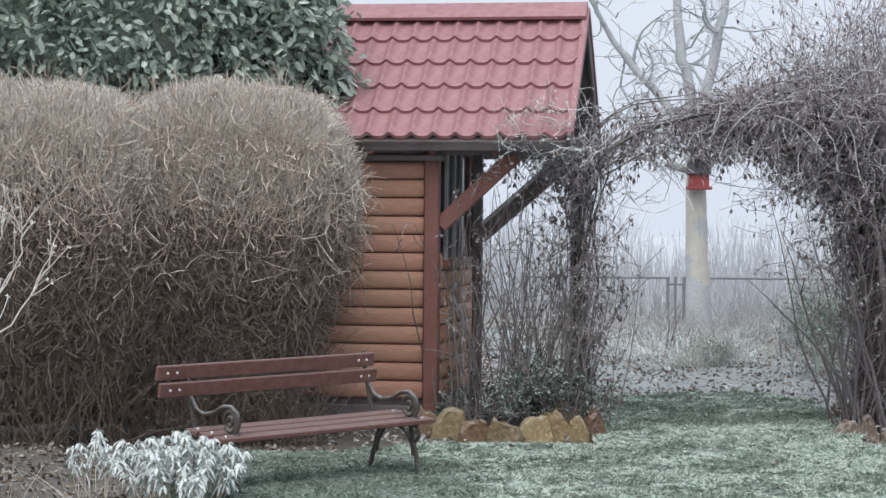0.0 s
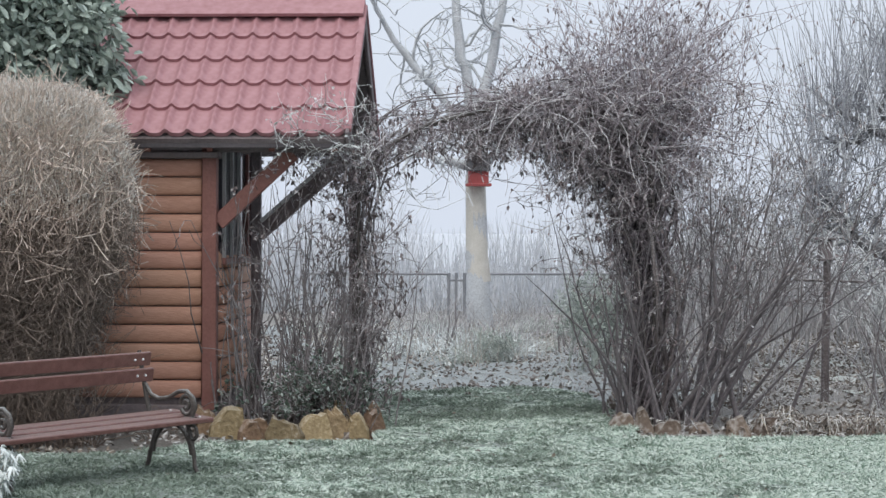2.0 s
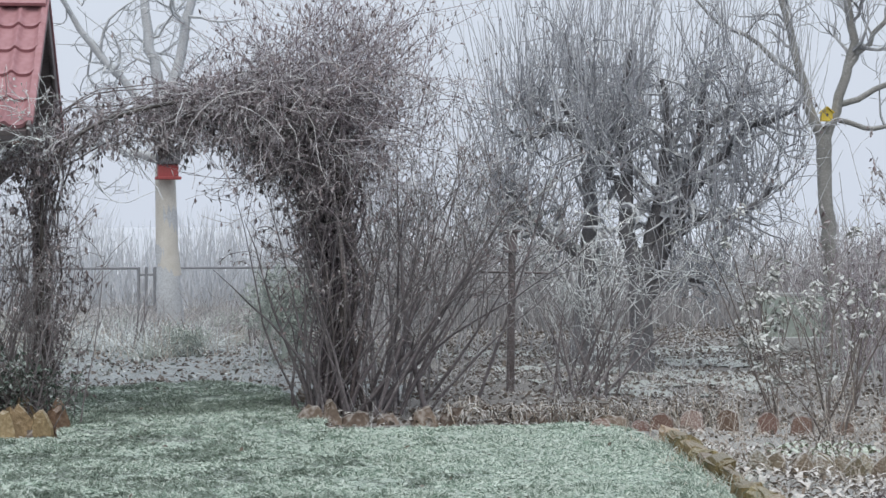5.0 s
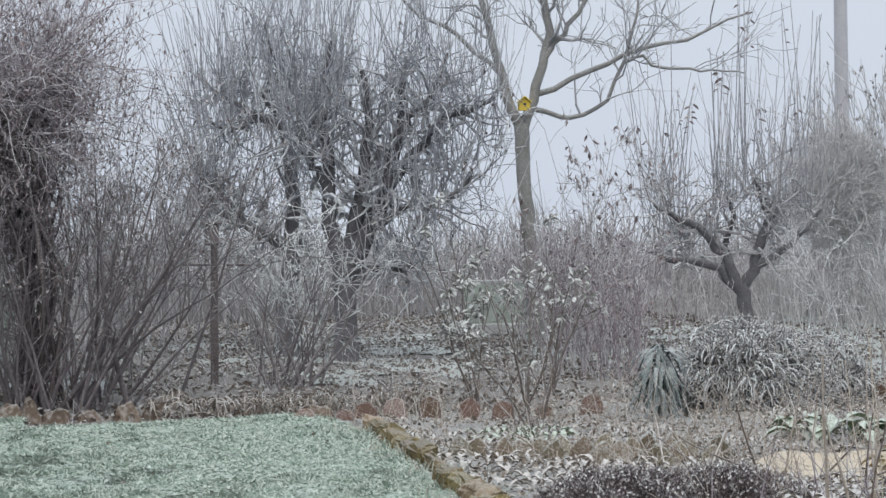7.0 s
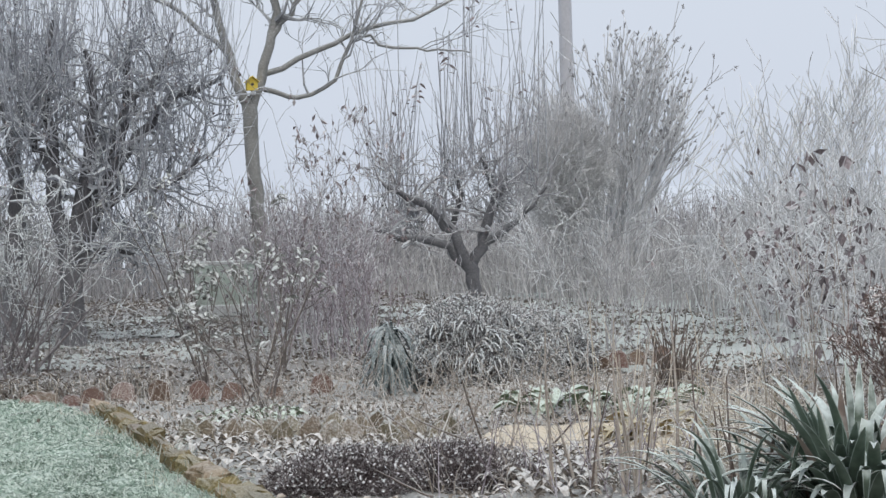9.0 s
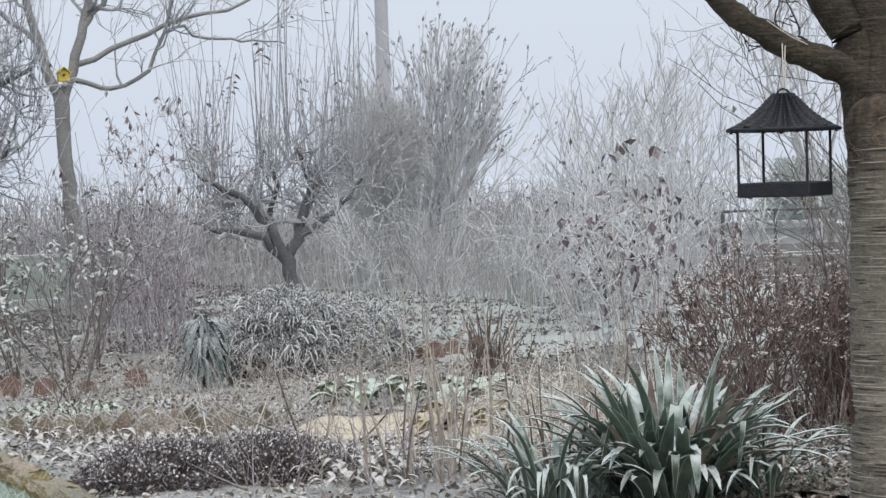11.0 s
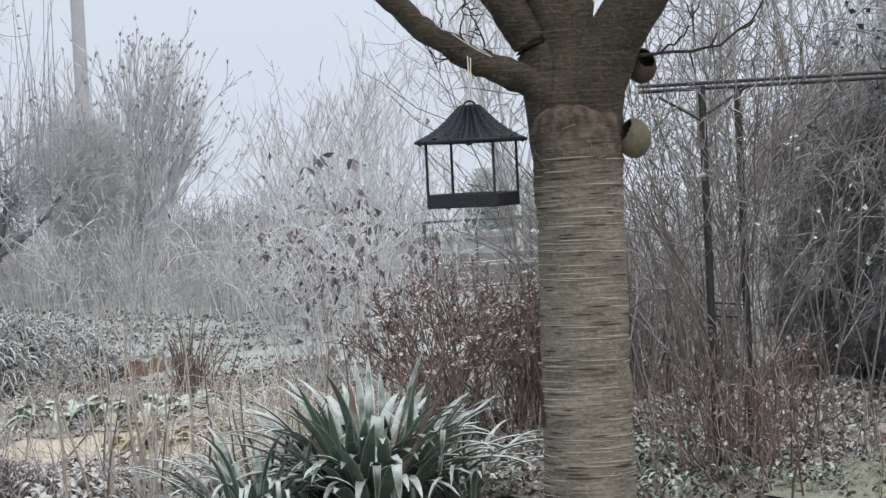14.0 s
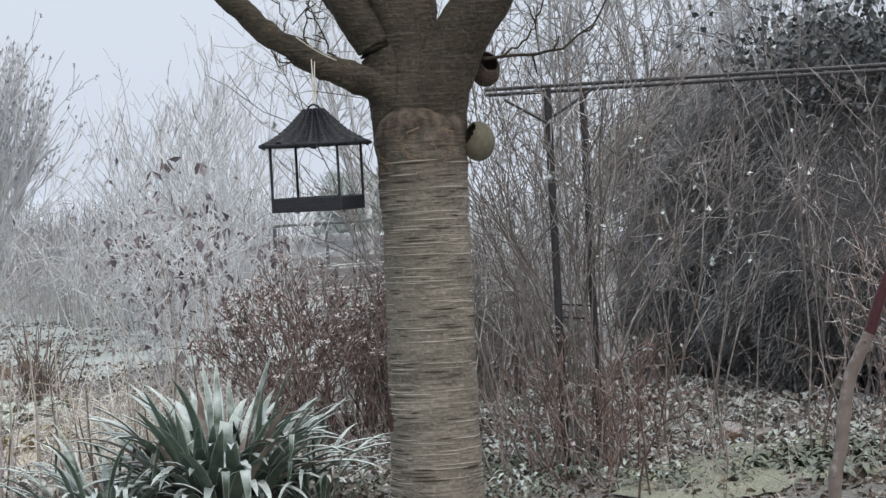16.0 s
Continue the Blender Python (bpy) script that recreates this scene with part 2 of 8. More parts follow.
# ---- ground ----
def sheet(name, xs, ys, material, lift, keep=None, label="", category=""):
    """A sheet of ground over the grid xs, ys, following the swell of the land."""
    xs, ys = np.asarray(xs), np.asarray(ys)
    verts = [(x, y, swell(x, y) + lift(x, y)) for y in ys for x in xs]
    faces, w = [], len(xs)
    for j in range(len(ys) - 1):
        for i in range(w - 1):
            if keep is None or keep((xs[i] + xs[i + 1]) / 2, (ys[j] + ys[j + 1]) / 2):
                a = j * w + i
                faces.append((a, a + 1, a + w + 1, a + w))
    ob = raw(name, verts, faces, material, None, "", True)
    return tagged(ob, label, category, kind="structure")


def lumps(x, y):
    return 0.05 * noise.noise(Vector((x * 1.3, y * 1.3, 7))) + 0.035 * noise.noise(Vector((x * 4.1, y * 4.1, 1))) - 0.02


def bed_side(y):
    """The line between the lawn and the flower bed."""
    return 4.58 + (y - 10.04) * 0.219


def on_lawn(x, y):
    wob = 0.15 * noise.noise(Vector((x * 1.5, y * 1.5, 5)))
    if x > bed_side(y) - 0.03:
        return False
    if x > 5.55 - 0.3 * wob and y > 14.1:
        return False
    if y < 15.45 + wob * 0.6:
        return x > -1.75 + wob and not (x < 0.5 and y > 14.75 + 1.5 * wob + 1.0 * max(0, x + 0.75))
    return 1.25 + wob < x < 3.35 + wob + 0.12 * max(0, y - 17) and y < 20.1 + 6 * wob


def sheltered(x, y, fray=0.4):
    """Turf that the frost has spared, coloured darker for shade too: beneath the bench and on the way through the arch.
    """
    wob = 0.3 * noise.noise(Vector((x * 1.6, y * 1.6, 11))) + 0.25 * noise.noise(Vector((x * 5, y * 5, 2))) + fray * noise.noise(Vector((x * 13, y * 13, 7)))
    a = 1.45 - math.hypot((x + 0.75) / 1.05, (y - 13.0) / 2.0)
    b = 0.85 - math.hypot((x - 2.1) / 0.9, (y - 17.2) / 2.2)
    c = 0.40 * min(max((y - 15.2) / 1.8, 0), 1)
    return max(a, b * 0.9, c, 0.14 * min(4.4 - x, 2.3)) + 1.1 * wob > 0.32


far_x = [-400, -150, -60, -25, *np.linspace(-9, 24, 200), 30, 50, 90, 200, 500]
far_y = [-200, -60, -20, *np.linspace(-4, 40, 230), 46, 60, 100, 250, 900]
sheet("ground", far_x, far_y, M_ground, lambda x, y: lumps(x, y) * (1 if y > 5 else 0.4), None,
      "frosty garden soil strewn with dead leaves", "ground")
sheet("lawn", np.linspace(-2.2, 5.9, 150), np.linspace(-6, 21.6, 500), M_lawn, lambda x, y: 0.035 + 0.012 * noise.noise(Vector((x * 5, y * 5, 4))), lambda x, y: on_lawn(x, y) and not sheltered(x, y, 0.08),
      "short lawn white-green with hoar frost", "lawn")
# frost-free green with the shade of bench and arch painted in
M_shadeturf = mat("frost_free_shaded_turf", (0.076, 0.10, 0.081), (0.195, 0.243, 0.205), 1.4, 0.95, 0.9, 0.3, 0.2, fine=30)
M_shadegrass = mat("frost_free_shaded_blades", (0.096, 0.132, 0.098), (0.26, 0.33, 0.272), 1.7, 0.8, 0.0, 0.2, 0.28, island=0.3)
sheet("damp_lawn", np.linspace(-2.2, 5.9, 150), np.linspace(-6, 21.6, 500), M_shadeturf, lambda x, y: 0.035 + 0.012 * noise.noise(Vector((x * 5, y * 5, 4))), lambda x, y: on_lawn(x, y) and sheltered(x, y, 0.08),
      "green turf spared by frost, darkened as shade", "lawn")


def grass(count):
    pts = []
    while sum(len(p) for p in pts) < count:
        c = np.stack([rng.uniform(-3.5, 6.2, 4000), 9.2 + 15 * rng.random(4000) ** 1.6], 1)
        pts.append(np.array([p for p in c if on_lawn(*p)]))
    p = np.concatenate(pts)[:count]
    z = np.array([swell(x, y) + 0.042 for x, y in p])
    tuft = np.array([0.6 * noise.noise(Vector((x * 2.3, y * 2.3, 9))) + 0.6 * noise.noise(Vector((x * 6.5, y * 6.5, 4))) for x, y in p])
    h = (0.013 + 0.019 * rng.random(count)) * np.clip(1 + 2.8 * tuft, 0.12, 3.0)
    lean = rng.normal(size=(count, 2)) * 1.1
    base = np.c_[p, z]
    way = unit(np.c_[lean, np.ones(count)])
    side = unit(np.cross(way, rng.normal(size=(count, 3)))) * (0.003 + 0.0045 * rng.random((count, 1)))
    tip = base + way * h[:, None] + np.c_[lean * 0.012, np.zeros(count)]
    V = np.stack([base - side, base + side, tip], 1)
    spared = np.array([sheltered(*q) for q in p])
    for sel, m, label in ((~spared, M_grass, "frost-covered short grass blades on the lawn"), (spared, M_shadegrass, "short green grass spared by frost, darkened as shade")):
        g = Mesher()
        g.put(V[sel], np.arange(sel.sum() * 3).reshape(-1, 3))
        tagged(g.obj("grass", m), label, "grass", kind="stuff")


grass(215000)


# ---- garden hut ----
def garden_hut():
    hut = thing("garden_hut", (-0.06, 16.75, 0), "small log-sided garden hut under a red metal tile roof", "hut", turn=-9.2)
    left, deep, base, top = -1.55, 2.24, 0.2, 2.3
    bm = bmesh.new()
    box(bm, (-left - 0.06, deep - 0.06, top - base), (left / 2, deep / 2, (top + base) / 2))
    part("wall_core", bm, M_fascia, hut)
    bm = bmesh.new()
    box(bm, (-left + 0.1, deep + 0.1, 0.22), (left / 2, deep / 2, 0.09), None, 0.01)
    part("plinth", bm, M_fascia, hut, "dark low plinth")

    def log(name, length, at, turn, m):
        bm = bmesh.new()
        half, n = 0.072, 8
        ring = [(-math.cos(math.pi * i / n) * 1.0, math.sin(math.pi * i / n)) for i in range(n + 1)]
        a = [bm.verts.new((0, -0.034 * s ** 0.7 - 0.004 if s > 0 else 0, half * c)) for c, s in ring]
        b = [bm.verts.new((length, -0.034 * s ** 0.7 - 0.004 if s > 0 else 0, half * c)) for c, s in ring]
        for i in range(n):
            bm.faces.new((a[i], b[i], b[i + 1], a[i + 1]))
        bm.faces.new(a), bm.faces.new(b[::-1])
        bmesh.ops.recalc_face_normals(bm, faces=bm.faces)
        ob = part(name, bm, m, hut, "", True)
        ob.matrix_local = pose(*at, 0, 0, turn)
        return ob

    first = log("log", -left - 0.1, (left, 0, base + 0.13), 0, M_log)
    side = log("log", deep - 0.2, (0, 0.1, base + 0.13), 90, M_log)
    for i in range(1, 13):
        z = base + 0.13 + i * 0.152
        for ob, at, turn in ((first, (left, 0, z), 0), (side, (0, 0.1, z), 90)):
            if ob is side and i > 7:
                continue
            o = ob.copy()
            scene.collection.objects.link(o)
            o.matrix_local = pose(*at, 0, 0, turn)
    part("corner_post", beam((-0.03, 0.0, 0.16), (-0.03, 0.0, 2.32), 0.12, 0.12), M_brown, hut, "red-brown corner post")
    part("header_board", beam((left, -0.045, 2.255), (0.06, -0.045, 2.255), 0.21, 0.05), M_fascia, hut, "dark header board under the eaves")
    # side window with pale frame strips
    bm = bmesh.new()
    box(bm, (0.03, 1.7, 0.92), (0.02, 1.05, 1.86))
    win = part("window", bm, M_glass, hut, "dark side window")
    for y in (0.22, 0.62, 1.02, 1.5, 1.88):
        bm = bmesh.new()
        box(bm, (0.03, 0.035, 0.92), (0.05, y, 1.86), None, 0.004)
        part("mullion", bm, M_greypaint if y < 1.2 else M_brown, win)
    bm = bmesh.new()
    box(bm, (0.07, 1.75, 0.06), (0.04, 1.05, 1.38), None, 0.006)
    part("window_sill", bm, M_brown, win)
    # porch posts and knee braces
    part("porch_post", beam((0.17, 1.25, 0.0), (0.17, 1.25, 2.36), 0.085, 0.085), M_fascia, hut, "dark porch post")
    part("porch_post", beam((1.0, 1.7, 0.0), (1.0, 1.7, 2.36), 0.09, 0.09), M_fascia, hut, "dark porch post")
    part("knee_brace", beam((0.03, 0.02, 1.70), (0.65, 0.02, 2.28), 0.06, 0.13), M_brown, hut, "red-brown diagonal brace")
    brace = part("knee_brace", beam((0.19, 1.245, 1.605), (1.04, 1.0, 2.32), 0.06, 0.13), mat("grey_weathered_brace", (0.20, 0.165, 0.168), (0.31, 0.265, 0.27), 6, 0.85, 0.3, 0.3, 0.25), hut, "dark weathered diagonal brace")
    # white strip added for the bright sky gap between the braces
    part("brace_edge", beam((0.22, 1.22, 1.72), (1.04, 0.98, 2.41), 0.05, 0.035), M_white, brace, "white strip in place of the bright gap")
    part("porch_beam", beam((0.0, -0.05, 2.33), (1.1, -0.05, 2.33), 0.07, 0.1), M_fascia, hut, "dark porch beam")
    # roof
    e, r, x0, x1 = (-0.31, 2.41), (1.12, 3.57), -1.62, 1.12
    run, rise = r[0] - e[0], r[1] - e[1]
    slope = math.atan2(rise, run)
    for sgn in (1, -1):
        mid_y = r[0] - sgn * run / 2
        bm = bmesh.new()
        box(bm, (x1 - x0 - 0.02, math.hypot(run, rise), 0.05), ((x0 + x1) / 2, mid_y, (e[1] + r[1]) / 2 - 0.05),
            Matrix.Rotation(sgn * slope, 4, "X"))
        roof = part("roof_deck", bm, M_fascia, hut, "dark boarded roof underside")
        if sgn < 0:
            bm = bmesh.new()
            box(bm, (x1 - x0, math.hypot(run, rise), 0.02), ((x0 + x1) / 2, mid_y, (e[1] + r[1]) / 2 + 0.01),
                Matrix.Rotation(sgn * slope, 4, "X"))
            part("roof_sheet", bm, M_roof, hut, "red metal sheet")
    rows, cols = 5, 15
    tw, tl = (x1 - x0) / cols, (math.hypot(run, rise) - 0.08) / rows
    bm = bmesh.new()
    n = 20
    grid = []
    for v, drop in ((0.0, 0.036), (0.0, 0.0), (0.0, 0.0), (0.5, 0.0), (1.0, 0.0)):
        row = []
        for i in range(n + 1):
            u = i / n
            wave = 0.034 * (0.5 + 0.5 * math.cos(2 * math.pi * (u + 0.06 * math.sin(2 * math.pi * u)))) ** 1.8
            z = wave + 0.028 * (1 - v)
            row.append(bm.verts.new((u * tw, v * tl - 0.012 * math.sin(math.pi * u) ** 1.5 * (1 - v), z - drop)))
        grid.append(row)
    for k in (0, 2, 3):
        for i in range(n):
            bm.faces.new((grid[k][i], grid[k][i + 1], grid[k + 1][i + 1], grid[k + 1][i]))
    tile = part("roof_tile", bm, M_roof, hut, "", True)
    for j in range(rows):
        for i in range(cols):
            o = tile if i == j == 0 else tile.copy()
            if o is not tile:
                scene.collection.objects.link(o)
            o.matrix_local = Matrix.Translation((x0 + i * tw, e[0], e[1])) @ Matrix.Rotation(slope, 4, "X") @ Matrix.Translation((0, j * tl, 0))
    bm = bmesh.new()
    for sgn in (1, -1):
        box(bm, (x1 - x0 + 0.05, 0.24, 0.03), ((x0 + x1) / 2, r[0] - sgn * 0.092, r[1] + 0.015), Matrix.Rotation(sgn * slope * 0.95, 4, "X"))
    part("ridge_cap", bm, M_roof, hut, "red folded ridge cap")
    for x in (x0 - 0.015, x1 + 0.015):
        for sgn in (1, -1):
            part("barge_board", beam((x, r[0] - sgn * (run + 0.02), e[1] - 0.05), (x, r[0], r[1] - 0.05), 0.03, 0.17), M_fascia, hut, "dark barge board")
            part("verge_trim", beam((x, r[0] - sgn * (run + 0.02), e[1] + 0.035), (x, r[0], r[1] + 0.035), 0.06, 0.04), M_roof, hut, "red verge trim")
    bm = bmesh.new()
    box(bm, (x1 - x0, 0.03, 0.09), ((x0 + x1) / 2, e[0] + 0.03, e[1] - 0.06), None, 0.005)
    slate = mat("slate_grey_board", (0.075, 0.068, 0.074), (0.12, 0.11, 0.118), 5, 0.85, 0.2)
    part("fascia", bm, slate, hut, "dark fascia board")
    for x in np.linspace(x0 + 0.1, x1 - 0.1, 6):
        part("rafter", beam((x, e[0] + 0.05, e[1] - 0.10), (x, r[0], r[1] - 0.12), 0.05, 0.09), M_brown, hut)


garden_hut()


# ---- park bench ----
def park_bench():
    bench = thing("park_bench", (-0.14, 13.5, 0.015), "red-brown slatted park bench with scrolled cast-iron ends", "bench", turn=42.9)
    bench.matrix_world = pose(-0.14, 13.5, 0.035, 0, -0.8, 42.9)

    def slat(name, x0, x1, y, z, depth, height, tilt=0.0):
        bm = bmesh.new()
        box(bm, (x1 - x0, depth, height), (0, 0, 0), None, 0.006)
        ob = part(name, bm, M_slat, bench)
        ob.matrix_local = pose((x0 + x1) / 2, y, z, tilt)
        return ob

    for y, z, hi in ((0.53, 0.735, 0.092), (0.505, 0.628, 0.092)):
        s = slat("back_slat", -1.74, 0.05, y, z, 0.03, hi, 10)
        for x in (-0.82, -0.75, 0.75, 0.82):
            bm = bmesh.new()
            bmesh.ops.create_uvsphere(bm, u_segments=8, v_segments=5, radius=0.009)
            o = part("bolt", bm, M_white, s, "bright bolt head")
            o.matrix_local = Matrix.Translation((x, -0.016, 0))
    for i, y in enumerate((0.02, 0.165, 0.31)):
        s = slat("seat_slat", -1.64, 0.11, y, 0.352 + 0.013 * i, 0.118, 0.032, 4)
        for x in (-0.82, 0.80):
            bm = bmesh.new()
            bmesh.ops.create_uvsphere(bm, u_segments=8, v_segments=5, radius=0.009)
            o = part("bolt", bm, M_white, s, "bright bolt head")
            o.matrix_local = Matrix.Translation((x, 0, 0.017))

    def arc(cy, cz, ry, rz, a0, a1, n=12):
        return [(cy + ry * math.cos(radians(a0 + (a1 - a0) * i / n)), cz + rz * math.sin(radians(a0 + (a1 - a0) * i / n))) for i in range(n + 1)]

    for x in (-0.02, -1.5):
        end = new("bench_end")
        end.parent = bench
        strips = [
            ("front_leg", [(0.08, 0.35), (0.05, 0.25), (0.015, 0.12), (0.01, 0.05), (-0.02, 0.0)], 0.016),
            ("rear_leg", [(0.36, 0.34), (0.40, 0.25), (0.45, 0.12), (0.47, 0.05), (0.50, 0.0)], 0.016),
            ("leg_arch", arc(0.23, 0.10, 0.19, 0.22, 5, 175), 0.015),
            ("leg_scroll", arc(0.03, 0.27, 0.045, 0.05, 0, 330), 0.012),
            ("seat_bearer", [(0.0, 0.36), (0.15, 0.355), (0.3, 0.34), (0.44, 0.33)], 0.016),
            ("back_upright", [(0.44, 0.33), (0.48, 0.45), (0.52, 0.62), (0.56, 0.79)], 0.016),
            ("armrest", [(0.50, 0.57), (0.44, 0.50), (0.36, 0.475), (0.26, 0.49), (0.16, 0.535), (0.08, 0.54), (0.02, 0.50), (0.0, 0.44), (0.03, 0.38)], 0.016),
            ("scroll", arc(0.085, 0.45, 0.06, 0.065, 0, 330), 0.013),
            ("scroll", arc(0.085, 0.45, 0.025, 0.028, 0, 330), 0.012),
        ]
        for nm, pts, rad in strips:
            tube_part(nm, [(x, p, q) for p, q in pts], rad, M_iron, end, "", 6)


park_bench()


# besides losing their rime, lower twigs are coloured darker to paint shade
M_hedgelow = mat("shaded_hedge_twigs", (0.148, 0.119, 0.101), (0.222, 0.181, 0.156), 2.5, 0.9, 0.0, 0.1, 0.2, island=0.12)
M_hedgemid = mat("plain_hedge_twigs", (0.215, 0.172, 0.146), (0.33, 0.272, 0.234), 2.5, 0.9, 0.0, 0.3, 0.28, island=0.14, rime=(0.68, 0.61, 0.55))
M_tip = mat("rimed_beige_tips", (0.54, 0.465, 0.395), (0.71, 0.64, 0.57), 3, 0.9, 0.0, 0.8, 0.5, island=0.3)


# ---- clipped hedges ----
def clipped_hedge(at, half, height, count, label, foot):
    h = thing("clipped_hedge", (*at, 0), label, "hedge", "brown clipped hedges")
    c = np.array([*at, height / 2])
    s = np.array([half[0], half[1], height / 2])
    e = 0.315
    q = rng.uniform(-1, 1, (count, 3))
    face = rng.choice(3, size=count, p=(0.2, 0.55, 0.25))
    q[np.arange(count), face] = np.where(face == 1, -1, np.where((face == 2) | (rng.random(count) < 0.5), 1, -1))
    q /= (np.abs(q) ** (1 / e)).sum(1, keepdims=True) ** e
    n = count
    # narrower at the foot
    low = np.clip((1.7 - (q[:, 2:3] + 1) * height / 2) / 1.7, 0, 1)
    q[:, 1:2] *= 1 - 0.5 * low ** 1.15
    q[:, :1] *= 1 - 0.58 * low ** 1.15 * (q[:, :1] * foot > 0)
    bulge = 1 + 0.05 * np.array([noise.noise(Vector(v) * 2.2) + 0.5 * noise.noise(Vector(v) * 7) for v in q])[:, None]
    p = c + q * s * bulge
    nrm = unit(q / s)
    way = nrm * 0.5 + np.array([0, 0, 0.6]) + rng.normal(size=(n, 3)) * 0.62
    ln = 0.09 + 0.34 * rng.random(n) ** 1.8
    start = p - unit(way) * ln[:, None] * 0.85 - nrm * rng.uniform(0, 0.10, n)[:, None]
    P = paths(start, way, ln, 5, 0.3, 0.05)
    R = taper(P, rng.uniform(0.0026, 0.0052, n), 0.0017)
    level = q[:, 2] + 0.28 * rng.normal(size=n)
    for sel, m, words in ((level > 0.42, M_hedge, "grey-brown rimed twigs"), ((level <= 0.42) & (level > -0.05), M_hedgemid, "brown twigs below the rime"), (level <= -0.05, M_hedgelow, "brown twigs darkened as shade")):
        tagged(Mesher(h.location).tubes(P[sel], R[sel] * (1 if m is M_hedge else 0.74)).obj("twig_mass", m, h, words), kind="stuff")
    # rime has settled on the upper shoots
    top = np.flatnonzero((q[:, 2] > 0.25) & (rng.random(n) < np.clip((q[:, 2] - 0.2) * 1.5, 0, 0.9)))
    w2 = unit(nrm[top] * 0.5 + np.array([0, 0, 0.9]) + rng.normal(size=(len(top), 3)) * 0.35)
    l2 = rng.uniform(0.07, 0.24, len(top))
    P = paths(p[top] - w2 * l2[:, None] * 0.45, w2, l2, 4, 0.22)
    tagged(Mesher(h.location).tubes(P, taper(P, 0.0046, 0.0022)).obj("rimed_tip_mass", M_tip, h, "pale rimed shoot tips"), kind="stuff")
    # stray pale shoots that stand out from the clipped face
    stray = np.flatnonzero((rng.random(n) < 0.018) & (q[:, 2] > 0.0))
    w3 = unit(nrm[stray] * 0.6 + np.array([0, 0, 0.5]) + rng.normal(size=(len(stray), 3)) * 0.7)
    P = paths(p[stray] - nrm[stray] * 0.03, w3, rng.uniform(0.10, 0.36, len(stray)), 6, 0.26)
    tagged(Mesher(h.location).tubes(P, taper(P, 0.0042, 0.0022)).obj("stray_growth", M_hedge, h, "pale stray shoots"), kind="stuff")
    # added inner shell, coloured dark for the shade between the twigs
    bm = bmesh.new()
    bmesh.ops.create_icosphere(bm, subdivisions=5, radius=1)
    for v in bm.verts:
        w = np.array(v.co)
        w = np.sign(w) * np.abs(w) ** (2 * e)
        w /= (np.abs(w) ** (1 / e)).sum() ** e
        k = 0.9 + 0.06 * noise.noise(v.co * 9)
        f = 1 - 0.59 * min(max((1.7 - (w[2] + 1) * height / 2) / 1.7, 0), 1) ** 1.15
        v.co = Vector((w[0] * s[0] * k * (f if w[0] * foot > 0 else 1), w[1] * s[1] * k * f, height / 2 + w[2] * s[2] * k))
    part("inner_wood", bm, M_core, h, "inner shell coloured as shaded wood")
    # long stems from the ground, in the same shade-dark colour
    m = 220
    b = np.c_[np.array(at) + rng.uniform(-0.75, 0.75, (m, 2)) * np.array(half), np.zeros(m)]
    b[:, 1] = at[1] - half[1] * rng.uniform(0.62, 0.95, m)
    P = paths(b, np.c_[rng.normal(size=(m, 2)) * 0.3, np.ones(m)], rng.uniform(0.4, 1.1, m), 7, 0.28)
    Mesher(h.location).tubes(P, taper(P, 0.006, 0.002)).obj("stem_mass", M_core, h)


clipped_hedge((-1.67, 16.1), (1.0, 0.78), 2.72, 44000, "tall rounded clipped hedge, leafless and brown, rimed on top", 1)
clipped_hedge((-3.5, 15.75), (1.46, 0.8), 2.72, 42000, "broad clipped hedge, leafless and brown, rimed on top", 0)


# ---- evergreen behind the hedges ----
def laurel():
    t = thing("laurel_bush", (-2.9, 17.3, 0), "large dark green evergreen laurel with dull leaves", "bush")
    n = 60
    b = np.c_[rng.normal(size=(n, 2)) * 0.2 + (-2.9, 17.3), np.zeros(n)]
    P = paths(b, np.c_[rng.normal(size=(n, 2)) * 0.16, np.ones(n)], rng.uniform(2.2, 3.3, n), 7, 0.06)
    R = taper(P, 0.03, 0.008)
    pieces("stem", P, R, M_bark, t, t.location, 4)
    c, s = np.array([-3.1, 17.2, 3.1]), np.array([2.2, 1.0, 1.35])
    k = 1900
    d = unit(rng.normal(size=(k, 3)))
    d[:, 1] = -np.abs(d[:, 1]) * 0.9
    d = unit(d)
    tip = c + d * s * (0.86 + 0.2 * rng.random((k, 1)))
    lv = Mesher(t.location)
    for _ in range(13):
        w = unit(d * 0.7 + rng.normal(size=(k, 3)) * 0.75 + np.array([0, -0.15, -0.1]))
        lv.ovals(tip + rng.normal(size=(k, 3)) * 0.055, w, rng.uniform(0.085, 0.14, k), rng.uniform(0.038, 0.056, k), 0.1, 0.3)
    lv.obj("foliage", M_laurel, t, "drooping oblong dull green leaves")
    # added inner shell; shade and haze are mixed into its colour
    bm = bmesh.new()
    bmesh.ops.create_icosphere(bm, subdivisions=4, radius=1)
    for v in bm.verts:
        v.co = Vector((v.co.x * s[0], v.co.y * s[1], v.co.z * s[2])) * (0.84 + 0.1 * noise.noise(v.co * 4)) + Vector(c) - t.location
    part("inner_shade", bm, mat("shaded_laurel", (0.28, 0.34, 0.30), (0.38, 0.445, 0.40), 9, 0.8, 1.0), t, "inner shell coloured as hazy shade")


laurel()


